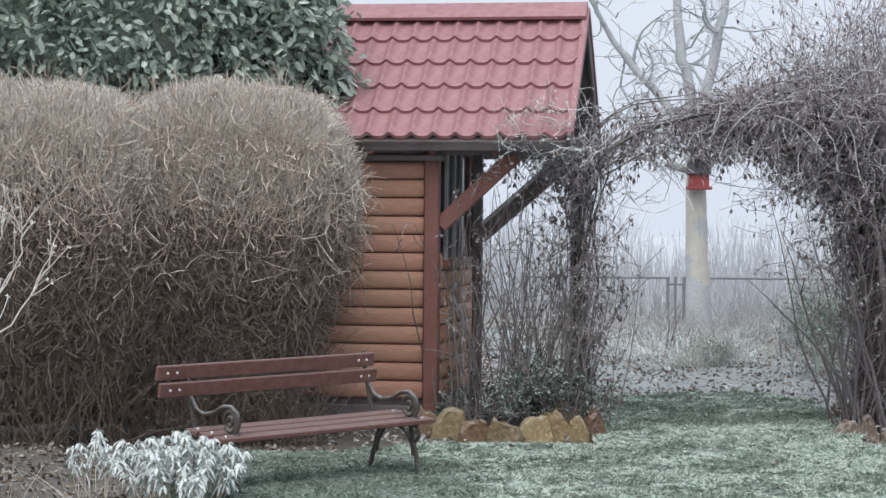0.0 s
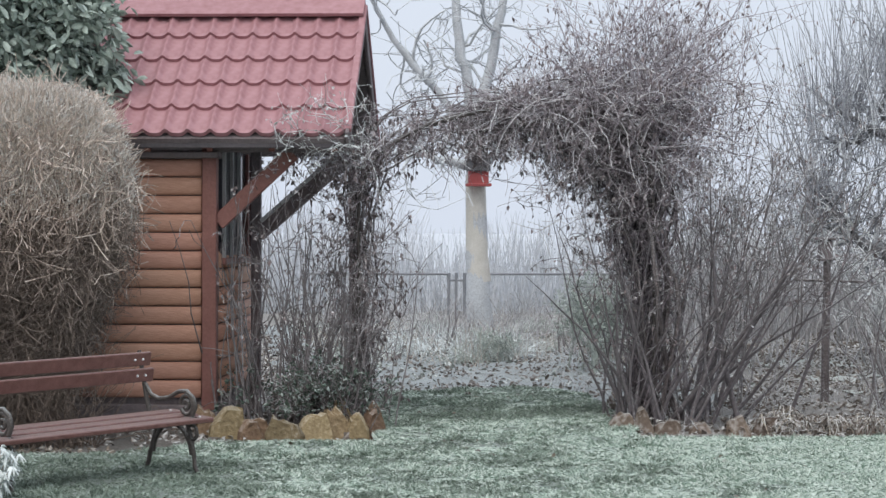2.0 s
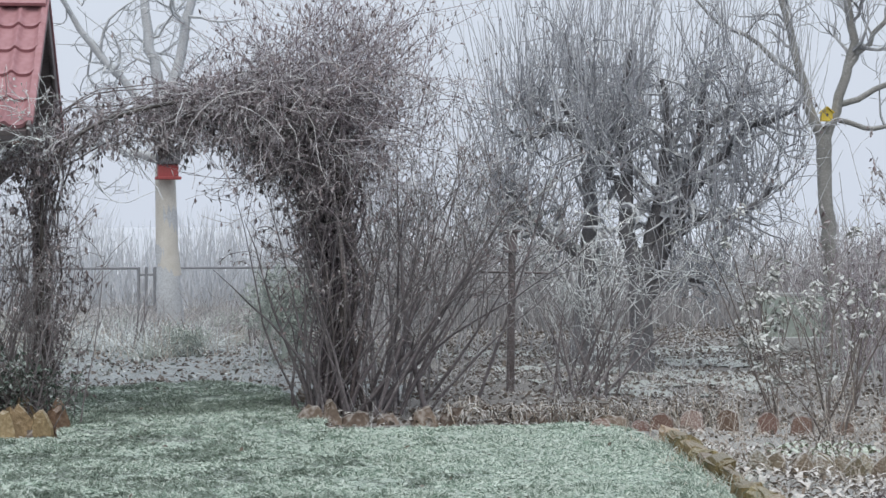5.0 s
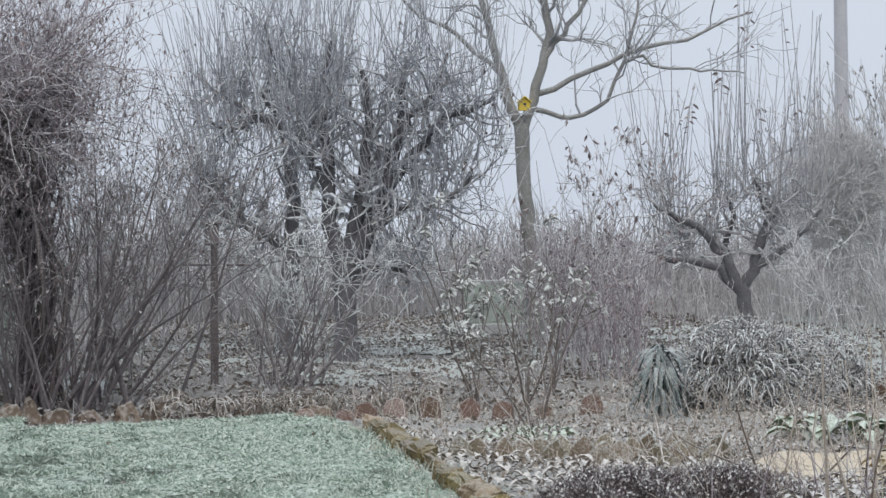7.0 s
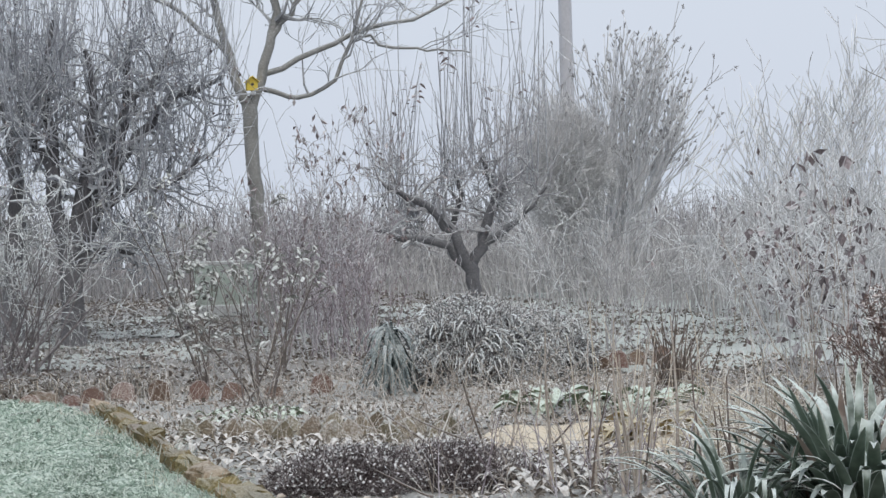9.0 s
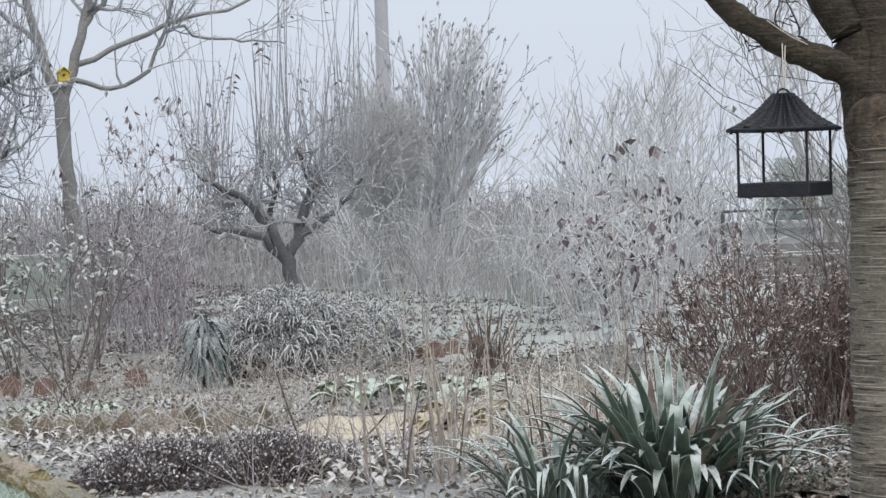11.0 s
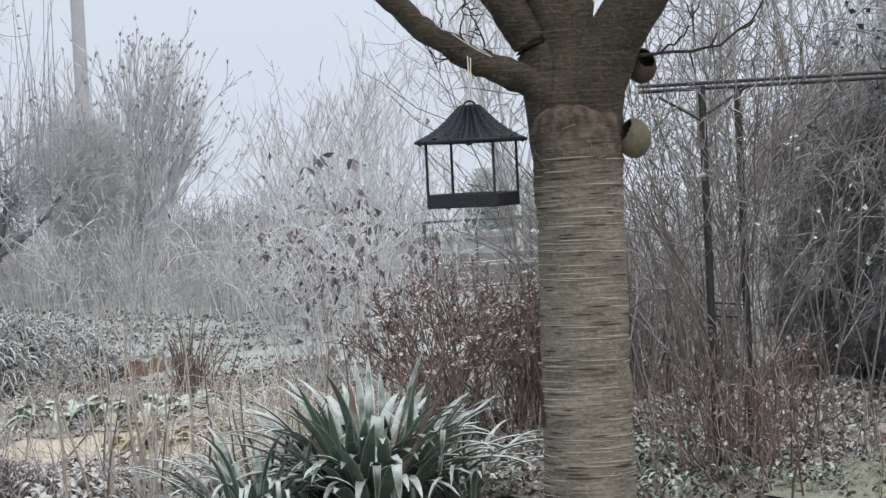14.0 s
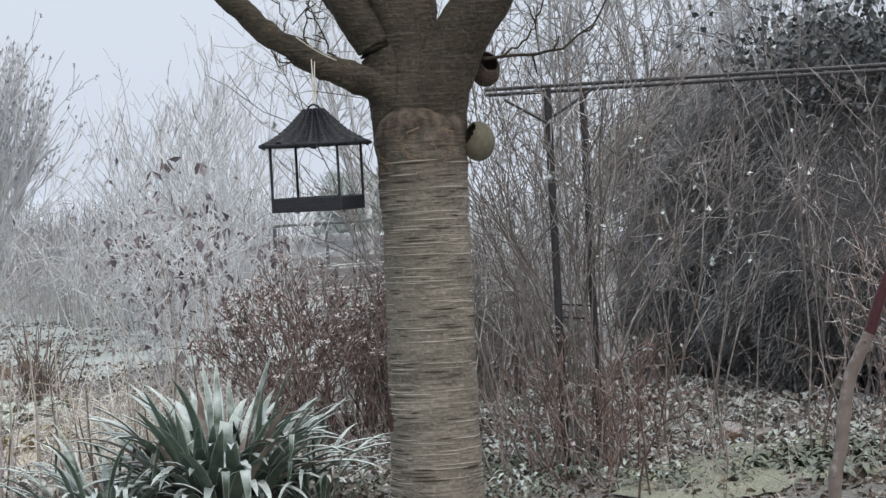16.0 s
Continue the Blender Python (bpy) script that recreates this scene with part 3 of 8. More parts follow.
# ---- border stones ----
def stone(name, at, size, material, label, category="stone", group="", seed=0, flat=1.0):
    r = random.Random(seed)
    bm = bmesh.new()
    for _ in range(17):
        d = Vector((r.gauss(0, 1), r.gauss(0, 1), r.gauss(0, 1))).normalized()
        d = Vector([math.copysign(abs(c) ** 0.6, c) for c in d]) * r.uniform(0.48, 0.62)
        bm.verts.new((d.x * size[0], d.y * size[1], d.z * size[2] * flat))
    bmesh.ops.convex_hull(bm, input=bm.verts)
    loose = [v for v in bm.verts if not v.link_faces]
    bmesh.ops.delete(bm, geom=loose, context="VERTS")
    bmesh.ops.bevel(bm, geom=list(bm.edges), offset=0.006, segments=1, affect="EDGES")
    ob = part(name, bm, material)
    ob.matrix_world = pose(*at, r.uniform(-12, 12), r.uniform(-12, 12), r.uniform(0, 360))
    return tagged(ob, label, category, group)


M_brownstone = mat("weathered_brown_stone", (0.105, 0.08, 0.062), (0.20, 0.157, 0.123), 6, 0.9, 0.6, 0.4, 0.2, fine=4, grime=(0.06, 0.048, 0.036), vary=0.25)


def slab_stone(at, wide, high, turn, tilt, seed, label, material=None):
    """A rough flat stone set on edge, with a broken upper rim."""
    r = random.Random(seed)
    bm = bmesh.new()
    n, lop = 9, r.uniform(-0.9, 0.9)
    rim = [(-0.5, -0.35), (-0.5 + r.uniform(-0.05, 0.05), 0.35)]
    rim += [(-0.42 + 0.84 * (k + 0.5) / (n - 4), 0.66 + 0.32 * abs(math.sin(math.pi * (k + 0.5) / (n - 4) + lop)) + r.uniform(-0.16, 0.08)) for k in range(n - 4)]
    rim += [(0.5 + r.uniform(-0.05, 0.05), 0.3), (0.5, -0.35)]
    rows = []
    for y, k in ((-0.075, 0.86), (-0.05, 0.97), (0.03, 1.0), (0.07, 0.88)):
        rows.append([bm.verts.new((x * wide * k + r.gauss(0, 0.006), y + r.gauss(0, 0.010), (z * k + 0.03 * (1 - k)) * high + r.gauss(0, 0.006))) for x, z in rim])
    bm.faces.new(rows[0]), bm.faces.new(rows[3][::-1])
    for a, b in zip(rows, rows[1:]):
        for i in range(n):
            j = (i + 1) % n
            bm.faces.new((a[j], a[i], b[i], b[j]))
    bmesh.ops.triangulate(bm, faces=[f for f in bm.faces if len(f.verts) > 4])
    bmesh.ops.recalc_face_normals(bm, faces=bm.faces)
    ob = part("border_stone", bm, material or M_stone)
    ob.matrix_world = pose(*at, tilt, r.uniform(-14, 14), turn)
    return tagged(ob, label, "stone", "arch bed border stones")


for i, (x, y, w, hgt) in enumerate([(0.04, 15.95, 0.29, 0.33), (0.26, 15.75, 0.28, 0.24), (0.49, 15.58, 0.31, 0.25), (0.73, 15.76, 0.30, 0.28), (0.93, 16.0, 0.24, 0.28),
                                    (1.09, 15.98, 0.17, 0.25), (1.22, 16.08, 0.16, 0.31), (0.98, 16.25, 0.22, 0.34), (-0.08, 16.2, 0.22, 0.30)]):
    slab_stone((x, y, -0.01), w * 0.94, hgt * 0.92, 8 + 14 * math.sin(i * 2.3), -12 + 5 * math.sin(i * 1.7), 60 + i, "rough ochre sandstone slab on edge round the arch bed")
for i, (x, y, w, hgt) in enumerate([(3.24, 16.2, 0.24, 0.24), (3.42, 16.1, 0.14, 0.28), (3.62, 16.2, 0.26, 0.16), (3.9, 16.2, 0.2, 0.14), (4.2, 16.15, 0.24, 0.19), (4.43, 16.1, 0.26, 0.21)]):
    slab_stone((x, y, -0.05), w, hgt, 10 * math.sin(i * 2.1), -22, 80 + i, "rough brown sandstone half sunk at the foot of the arch", M_brownstone)


# ---- fitted lines for trees ----
def bend(points, k=12):
    """A smooth line of k points through the given ones."""
    p = np.array(points, float)
    p = np.concatenate([p[:1] * 2 - p[1:2], p, p[-1:] * 2 - p[-2:-1]])
    out = []
    for s in np.linspace(0, len(points) - 1.0001, k):
        i, f = int(s), s % 1
        a, b, c, d = p[i:i + 4]
        out.append(0.5 * (2 * b + (c - a) * f + (2 * a - 5 * b + 4 * c - d) * f * f + (3 * b - a - 3 * c + d) * f ** 3))
    return np.array(out)


def tree(name, at, label, trunk, limbs, bark, twig, counts, shoots=0, shoot_len=(0.8, 1.6), twig_len=(0.3, 0.9), twig_r=0.004, crown_label="",
         leaf=0, spread=0.75, group="", up=0.15, second_len=(0.15, 0.5), cap=0.03):
    """Trunk and limbs are lines of (x, y, z, radius); twigs and upright shoots grow on the limbs."""
    t = thing(name, at, label, "tree", group)
    o = np.array(at, float)
    q = bend([p[:3] for p in trunk], 16)
    rad = np.interp(np.linspace(0, 1, 16), np.linspace(0, 1, len(trunk)), [p[3] for p in trunk])
    q[:, :2] += rng.normal(size=(16, 2)) * 0.01
    m = Mesher(o)
    m.tubes(q[None], rad[None], 12)
    ob = m.obj("trunk", bark, t)
    ob.data.shade_smooth()
    LP, LR = [], []
    for lim in limbs:
        q = bend([p[:3] for p in lim], 12)
        rad = np.interp(np.linspace(0, 1, 12), np.linspace(0, 1, len(lim)), [p[3] for p in lim])
        q[1:] += rng.normal(size=(11, 3)) * 0.02
        m = Mesher(o)
        m.tubes(q[None], rad[None], 8)
        ob = m.obj("limb", bark, t)
        ob.data.shade_smooth()
        LP.append(q), LR.append(rad)
    LP, LR = np.array(LP), np.array(LR)
    cr = Mesher(o)
    B, BR = sprout(LP, LR, counts[0], (twig_len[0] * 1.6, twig_len[1] * 1.6), spread, up, 0.3, 7, 0.55, twig_r, 0.25, cap=cap)
    cr.tubes(B, BR, 4)
    T, TR = sprout(B, BR, counts[1], twig_len, spread * 0.9, up, 0.26, 5, 0.6, twig_r * 0.75, 0.15)
    cr.tubes(T, TR)
    if len(counts) > 2:
        U, UR = sprout(T, TR, counts[2], second_len, spread * 0.9, up, 0.15, 3, 0.7, twig_r * 0.6, 0.1)
        cr.tubes(U, UR)
    if shoots:
        src = np.concatenate([B[:, ::2][:, :4], T[:, :4]]) if len(B) else T
        srcR = np.full(src.shape[:2], twig_r * 1.6)
        S, SR = sprout(src, srcR, shoots, shoot_len, 0.28, 1.3, 0.08, 6, 0.6, twig_r * 0.5, 0.3, 0.12)
        cr.tubes(S, SR)
    tagged(cr.obj("crown", twig, t, crown_label), kind="stuff")
    if leaf:
        who = rng.integers(len(T), size=leaf)
        pos = T[who, rng.integers(1, 5, leaf)]
        w = rng.normal(size=(leaf, 3)) * 0.5 + np.array([0, 0, -1])
        Mesher(o).leaves(pos, w, rng.uniform(0.04, 0.08, leaf), rng.uniform(0.02, 0.035, leaf), 0.3).obj("dead_foliage", M_dead, t, "few shrivelled dead leaves")
    return t


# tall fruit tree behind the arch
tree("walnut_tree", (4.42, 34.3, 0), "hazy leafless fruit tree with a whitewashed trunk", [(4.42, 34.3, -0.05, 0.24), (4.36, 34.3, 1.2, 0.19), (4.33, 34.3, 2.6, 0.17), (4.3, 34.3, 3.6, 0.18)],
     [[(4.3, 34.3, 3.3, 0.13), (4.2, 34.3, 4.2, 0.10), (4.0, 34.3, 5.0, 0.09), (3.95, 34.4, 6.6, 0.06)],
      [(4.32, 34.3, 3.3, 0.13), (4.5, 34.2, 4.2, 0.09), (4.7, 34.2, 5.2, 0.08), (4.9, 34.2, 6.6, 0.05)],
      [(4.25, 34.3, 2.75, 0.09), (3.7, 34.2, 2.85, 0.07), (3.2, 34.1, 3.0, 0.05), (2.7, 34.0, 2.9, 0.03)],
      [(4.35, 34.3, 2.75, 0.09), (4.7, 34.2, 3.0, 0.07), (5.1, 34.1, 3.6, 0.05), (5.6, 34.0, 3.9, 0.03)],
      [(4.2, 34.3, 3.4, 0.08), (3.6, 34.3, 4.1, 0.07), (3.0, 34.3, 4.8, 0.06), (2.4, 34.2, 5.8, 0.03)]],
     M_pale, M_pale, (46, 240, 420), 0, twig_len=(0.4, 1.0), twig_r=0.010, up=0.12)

tube_part("whitewash", [(4.40, 34.3, 0.75), (4.36, 34.3, 1.2), (4.335, 34.3, 2.3), (4.33, 34.3, 2.6)], [0.212, 0.196, 0.178, 0.176], mat("cream_whitewash", (0.52, 0.50, 0.45), (0.66, 0.64, 0.60), 5, 0.9, 0.3), None, "", 14)
bpy.data.objects["whitewash"].parent = bpy.data.objects["walnut_tree"]
bpy.data.objects["whitewash"].matrix_local = Matrix.Translation((-4.42, -34.3, 0))
tagged(bpy.data.objects["whitewash"], "cream whitewashed band of the trunk")

# old apple trees
# a bluish haze is mixed into these bark and twig greys
M_applebark = mat("dull_grey_apple_bark", (0.095, 0.094, 0.102), (0.19, 0.187, 0.198), 6, 0.9, 0.6, 0.3, 0.26)
# paler copy for the farther tree, as if behind more fog
M_hazybark = mat("haze_paled_apple_bark", (0.13, 0.129, 0.138), (0.23, 0.227, 0.24), 6, 0.9, 0.5, 0.4, 0.3)
M_appletwig = mat("hazy_rimed_apple_twigs", (0.262, 0.268, 0.292), (0.425, 0.432, 0.468), 3, 0.9, 0.0, 0.65, 0.47, island=0.22)
tree("apple_tree", (8.0, 21.14, 0), "old leafless apple tree, dark bark, dense upright shoots", [(8.0, 21.14, -0.05, 0.16), (8.0, 21.14, 0.43, 0.125), (7.99, 21.14, 0.81, 0.13), (7.99, 21.14, 1.08, 0.12)],
     [[(8.0, 21.14, 0.86, 0.12), (8.22, 21.05, 1.36, 0.115), (8.47, 20.95, 2.0, 0.09), (8.62, 20.89, 2.64, 0.06), (8.66, 20.88, 3.34, 0.03)],
      [(8.43, 20.96, 1.9, 0.07), (8.8, 20.82, 2.38, 0.055), (9.15, 20.66, 2.73, 0.045), (9.58, 20.47, 2.89, 0.025)],
      [(8.22, 21.03, 1.36, 0.06), (8.62, 20.89, 1.72, 0.045), (9.0, 20.73, 1.76, 0.035), (9.35, 20.59, 2.02, 0.018)],
      [(8.02, 21.11, 0.78, 0.06), (8.32, 21.01, 1.05, 0.042), (8.62, 20.89, 0.99, 0.035), (8.88, 20.79, 1.17, 0.018)],
      [(7.98, 21.15, 0.95, 0.105), (7.86, 21.19, 1.45, 0.09), (7.86, 21.19, 2.21, 0.07), (7.8, 21.21, 2.91, 0.045), (7.89, 21.18, 3.6, 0.02)],
      [(8.0, 21.14, 1.0, 0.10), (8.16, 21.07, 1.76, 0.08), (8.27, 21.03, 2.52, 0.055), (8.22, 21.05, 3.28, 0.025)],
      [(8.6, 20.89, 2.55, 0.045), (8.92, 20.77, 2.96, 0.032), (9.12, 20.68, 3.4, 0.018)],
      [(7.86, 21.19, 1.9, 0.05), (7.6, 21.2, 2.3, 0.04), (7.45, 21.2, 2.7, 0.02)]],
     M_applebark, M_appletwig, (220, 900, 1300), 480, (0.7, 1.9), (0.15, 0.55), 0.0066, leaf=350, second_len=(0.06, 0.3), cap=0.045)
tree("apple_tree", (7.63, 22.12, 0), "leafless apple tree with many upright water shoots, rimed", [(7.63, 22.12, -0.08, 0.15), (7.67, 22.1, 0.65, 0.115), (7.73, 22.09, 1.37, 0.11)],
     [[(7.73, 22.09, 1.25, 0.095), (7.73, 22.09, 2.03, 0.085), (7.64, 22.12, 2.69, 0.06), (7.43, 22.19, 3.09, 0.03)],
      [(7.73, 22.09, 1.25, 0.08), (7.45, 22.18, 1.43, 0.075), (7.1, 22.3, 1.58, 0.055), (6.72, 22.4, 1.75, 0.025)],
      [(7.67, 22.11, 2.6, 0.055), (7.39, 22.2, 2.8, 0.045), (7.08, 22.3, 2.96, 0.035), (6.8, 22.38, 3.15, 0.018)],
      [(7.71, 22.09, 2.2, 0.06), (7.83, 22.05, 2.89, 0.04), (7.74, 22.08, 3.54, 0.02)],
      [(7.46, 22.18, 2.96, 0.035), (7.52, 22.16, 3.41, 0.025), (7.46, 22.18, 3.87, 0.015)],
      [(7.2, 22.26, 1.55, 0.045), (6.95, 22.3, 1.9, 0.035), (6.6, 22.4, 2.2, 0.02)],
      [(7.4, 22.2, 2.8, 0.03), (7.1, 22.3, 2.65, 0.026), (6.85, 22.35, 2.72, 0.016)]],
     M_hazybark, M_appletwig, (150, 560, 800), 320, (0.8, 1.9), (0.15, 0.5), 0.0066, leaf=250, second_len=(0.06, 0.3), cap=0.042)
tree("walnut_tree", (11.34, 23.05, 0), "slender leafless tree forked above a smooth grey trunk", [(11.34, 23.05, -0.05, 0.12), (11.3, 23.07, 1.0, 0.095), (11.22, 23.1, 2.0, 0.09), (11.2, 23.12, 2.75, 0.10)],
     [[(11.2, 23.12, 2.7, 0.075), (11.0, 23.2, 3.3, 0.06), (10.85, 23.25, 3.9, 0.05), (10.7, 23.3, 4.6, 0.04), (10.75, 23.3, 5.4, 0.02)],
      [(11.22, 23.12, 2.7, 0.075), (11.42, 23.1, 3.2, 0.065), (11.52, 23.05, 3.8, 0.055), (11.5, 23.05, 4.5, 0.05), (11.6, 23.0, 5.4, 0.03)]] + [
      [(11.42, 23.1, 3.15, 0.04), (12.0, 22.9, 3.4, 0.035), (12.6, 22.7, 3.7, 0.03), (13.3, 22.4, 3.85, 0.022), (14.0, 22.1, 4.2, 0.012)],
      [(11.4, 23.1, 2.95, 0.035), (11.8, 23.0, 2.85, 0.03), (12.2, 22.85, 3.0, 0.028), (12.5, 22.75, 3.6, 0.025), (12.7, 22.7, 4.4, 0.012)],
      [(11.5, 23.05, 3.6, 0.04), (11.8, 22.95, 4.0, 0.035), (12.1, 22.8, 4.6, 0.025), (12.4, 22.7, 5.0, 0.015)],
      [(10.95, 23.2, 3.4, 0.035), (10.4, 23.3, 3.9, 0.03), (9.9, 23.4, 4.2, 0.022), (9.3, 23.5, 4.7, 0.012)],
      [(12.6, 22.7, 3.6, 0.02), (13.2, 22.4, 3.45, 0.017), (13.9, 22.1, 3.4, 0.009)]],
     mat("grey_smooth_bark", (0.20, 0.20, 0.19), (0.32, 0.32, 0.31), 5, 0.9, 0.4, 0.3, 0.3), mat("grey_rimed_shoots", (0.26, 0.26, 0.27), (0.40, 0.41, 0.43), 3, 0.9, 0.0, 0.5, 0.4, island=0.2),
     (64, 330, 330), 0, twig_len=(0.25, 0.7), twig_r=0.0055, up=0.2, spread=0.6)
tree("dwarf_fruit_tree", (12.92, 20.6, 0), "low spreading fruit tree with upright shoots, rimed", [(12.92, 20.6, -0.05, 0.10), (12.92, 20.6, 0.35, 0.085), (12.88, 20.62, 0.72, 0.09)],
     [[(12.88, 20.62, 0.65, 0.07), (12.65, 20.8, 0.95, 0.055), (12.3, 21.0, 1.02, 0.045), (11.9, 21.2, 1.12, 0.02)],
      [(12.88, 20.62, 0.65, 0.07), (12.7, 20.75, 1.15, 0.06), (12.3, 20.95, 1.5, 0.045), (11.95, 21.1, 1.7, 0.02)],
      [(12.9, 20.62, 0.68, 0.07), (13.05, 20.5, 1.1, 0.07), (13.15, 20.45, 1.6, 0.05), (13.0, 20.5, 2.0, 0.02)],
      [(13.0, 20.5, 0.95, 0.055), (13.4, 20.3, 1.25, 0.04), (13.7, 20.15, 1.6, 0.02)],
      [(12.7, 20.75, 1.15, 0.04), (12.8, 20.7, 1.55, 0.03), (12.65, 20.75, 1.95, 0.015)]],
     M_applebark, mat("grey_lilac_shoots", (0.30, 0.29, 0.30), (0.45, 0.44, 0.46), 3, 0.9, 0.0, 0.6, 0.42, island=0.3), (70, 380, 500), 165, (0.7, 1.8), (0.15, 0.5), 0.0055, leaf=120)


def water_shoots(at, lines, count, length, label):
    """Long straight shoots that stand up from a pruned crown; some keep a few leaves at the tip."""
    t = thing("water_shoots", at, label, "shoots")
    o = np.array(at, float)
    b = np.array([np.array(a) + (np.array(c) - np.array(a)) * rng.random() for a, c in (lines[i % len(lines)] for i in range(count))])
    P = paths(b, np.c_[rng.normal(size=(count, 2)) * 0.07, np.ones(count)], rng.uniform(*length, count), 7, 0.025)
    pieces("shoot", P, taper(P, 0.0085, 0.0045), M_appletwig, t, o, 4)
    lf = Mesher(o)
    for k in range(0, count, 4):
        m = 6
        j = rng.uniform(0.7, 1.0, m)[:, None]
        pos = P[k, 0] * (1 - j) + P[k, -1] * j
        a = rng.uniform(0, 6.28, m)
        lf.ovals(pos, np.c_[np.cos(a), np.sin(a), rng.uniform(-0.3, 0.5, m)], rng.uniform(0.06, 0.11, m), 0.034, 0.2, 0.5)
    lf.obj("leaf_mass", M_dead, t, "few dry leaves at the shoot tips")["kind"] = "stuff"


water_shoots((12.7, 20.7, 1.0), (((11.9, 21.2, 1.3), (12.7, 20.75, 1.35)), ((12.5, 20.8, 1.5), (13.1, 20.5, 1.9)), ((13.0, 20.5, 1.5), (13.75, 20.15, 1.75))), 44, (1.3, 2.6), "long straight water shoots standing on a low fruit tree")


# ---- shrubs ----
def shrub(name, at, label, stems, height, spread, stem_mat, stem_r=0.008, counts=(), lens=((0.3, 0.7), (0.1, 0.3)), twig_mat=None, foot=0.12,
          leaf=0, leaf_mat=None, leaf_size=(0.04, 0.025), hang=0.8, wob=0.07, group="", twig_r=0.003, up=0.15, bend_up=0.0, category="shrub", curl=0.25, lean=(0, 0)):
    t = thing(name, (*at, 0), label, category, group)
    o = np.array([*at, 0])
    b = o + np.c_[rng.normal(size=(stems, 2)) * foot, np.zeros(stems) - 0.02]
    P = paths(b, np.c_[rng.normal(size=(stems, 2)) * spread + lean, np.ones(stems)], rng.uniform(0.6, 1.0, stems) * height, 8, wob, bend_up)
    R = taper(P, rng.uniform(0.6, 1.2, stems) * stem_r, 0.0025)
    if stems <= 60:
        pieces("cane", P, R, stem_mat, t, o)
    else:
        tagged(Mesher(o).tubes(P, R, 5).obj("stem_mass", stem_mat, t), kind="stuff")
    last = P
    if counts:
        m = Mesher(o)
        Q, QR = P, R
        for c, ln in zip(counts, lens):
            Q, QR = sprout(Q, QR, c, ln, 0.55, up, curl, 4, 0.6, twig_r, 0.3)
            m.tubes(Q, QR)
            last = Q
        tagged(m.obj("twig_mass", twig_mat or stem_mat, t), kind="stuff")
    if leaf:
        who = rng.integers(len(last), size=leaf)
        pos = last[who, rng.integers(1, last.shape[1], leaf)]
        w = rng.normal(size=(leaf, 3)) * (1.2 - hang) + np.array([0, 0, -hang])
        Mesher(o).leaves(pos, w, leaf_size[0] * rng.uniform(0.6, 1.3, leaf), leaf_size[1] * rng.uniform(0.6, 1.3, leaf), 0.3).obj("dead_foliage", leaf_mat or M_dead, t)
    return t


M_cane = mat("dark_damp_canes", (0.135, 0.12, 0.123), (0.255, 0.237, 0.241), 4, 0.9, 0.0, 0.4, 0.24, island=0.3)
M_rosewood = mat("dark_rose_wood", (0.10, 0.075, 0.062), (0.22, 0.18, 0.155), 4, 0.85, 0.0, 0.4, 0.25, island=0.3)
M_straggle = mat("frosted_straggling_leaves", (0.12, 0.095, 0.075), (0.38, 0.335, 0.29), 7, 0.9, 0.0, 0.88, 0.38, island=0.4, rime=(0.64, 0.65, 0.64))
M_softwhite = mat("grey_white_rimed_twigs", (0.34, 0.345, 0.34), (0.52, 0.53, 0.525), 3, 0.9, 0.0, 0.85, 0.5, island=0.3)
M_deepgreen = mat("deep_green_leaves", (0.05, 0.075, 0.06), (0.13, 0.175, 0.14), 4, 0.5, 0.0, 0.5, 0.24, island=0.4)


# colours of the farther shoots have fog grey mixed in
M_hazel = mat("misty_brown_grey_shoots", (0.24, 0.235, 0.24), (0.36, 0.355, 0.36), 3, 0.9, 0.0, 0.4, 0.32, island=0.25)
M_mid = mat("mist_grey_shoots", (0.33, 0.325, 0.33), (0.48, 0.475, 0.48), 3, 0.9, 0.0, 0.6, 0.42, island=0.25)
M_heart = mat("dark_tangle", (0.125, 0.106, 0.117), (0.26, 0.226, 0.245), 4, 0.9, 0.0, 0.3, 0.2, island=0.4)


M_darkcane = mat("dark_wet_canes", (0.10, 0.09, 0.095), (0.20, 0.183, 0.19), 4, 0.9, 0.0, 0.35, 0.22, island=0.3)
M_vineleaf = mat("purple_dead_leaves", (0.14, 0.117, 0.125), (0.31, 0.268, 0.278), 5, 0.9, 0.0, 0.5, 0.30, island=0.4)
M_runner = mat("pale_stringy_runners", (0.30, 0.27, 0.28), (0.52, 0.48, 0.49), 3, 0.9, 0.0, 0.7, 0.45, island=0.25)


M_rosegrey = mat("grey_brown_rose_canes", (0.115, 0.098, 0.09), (0.235, 0.208, 0.192), 4, 0.85, 0.0, 0.45, 0.28, island=0.3)
M_petal = mat("rime_grey_limp_leaves", (0.20, 0.20, 0.18), (0.50, 0.51, 0.49), 9, 0.9, 0.0, 0.8, 0.40, island=0.35, rime=(0.66, 0.69, 0.68))


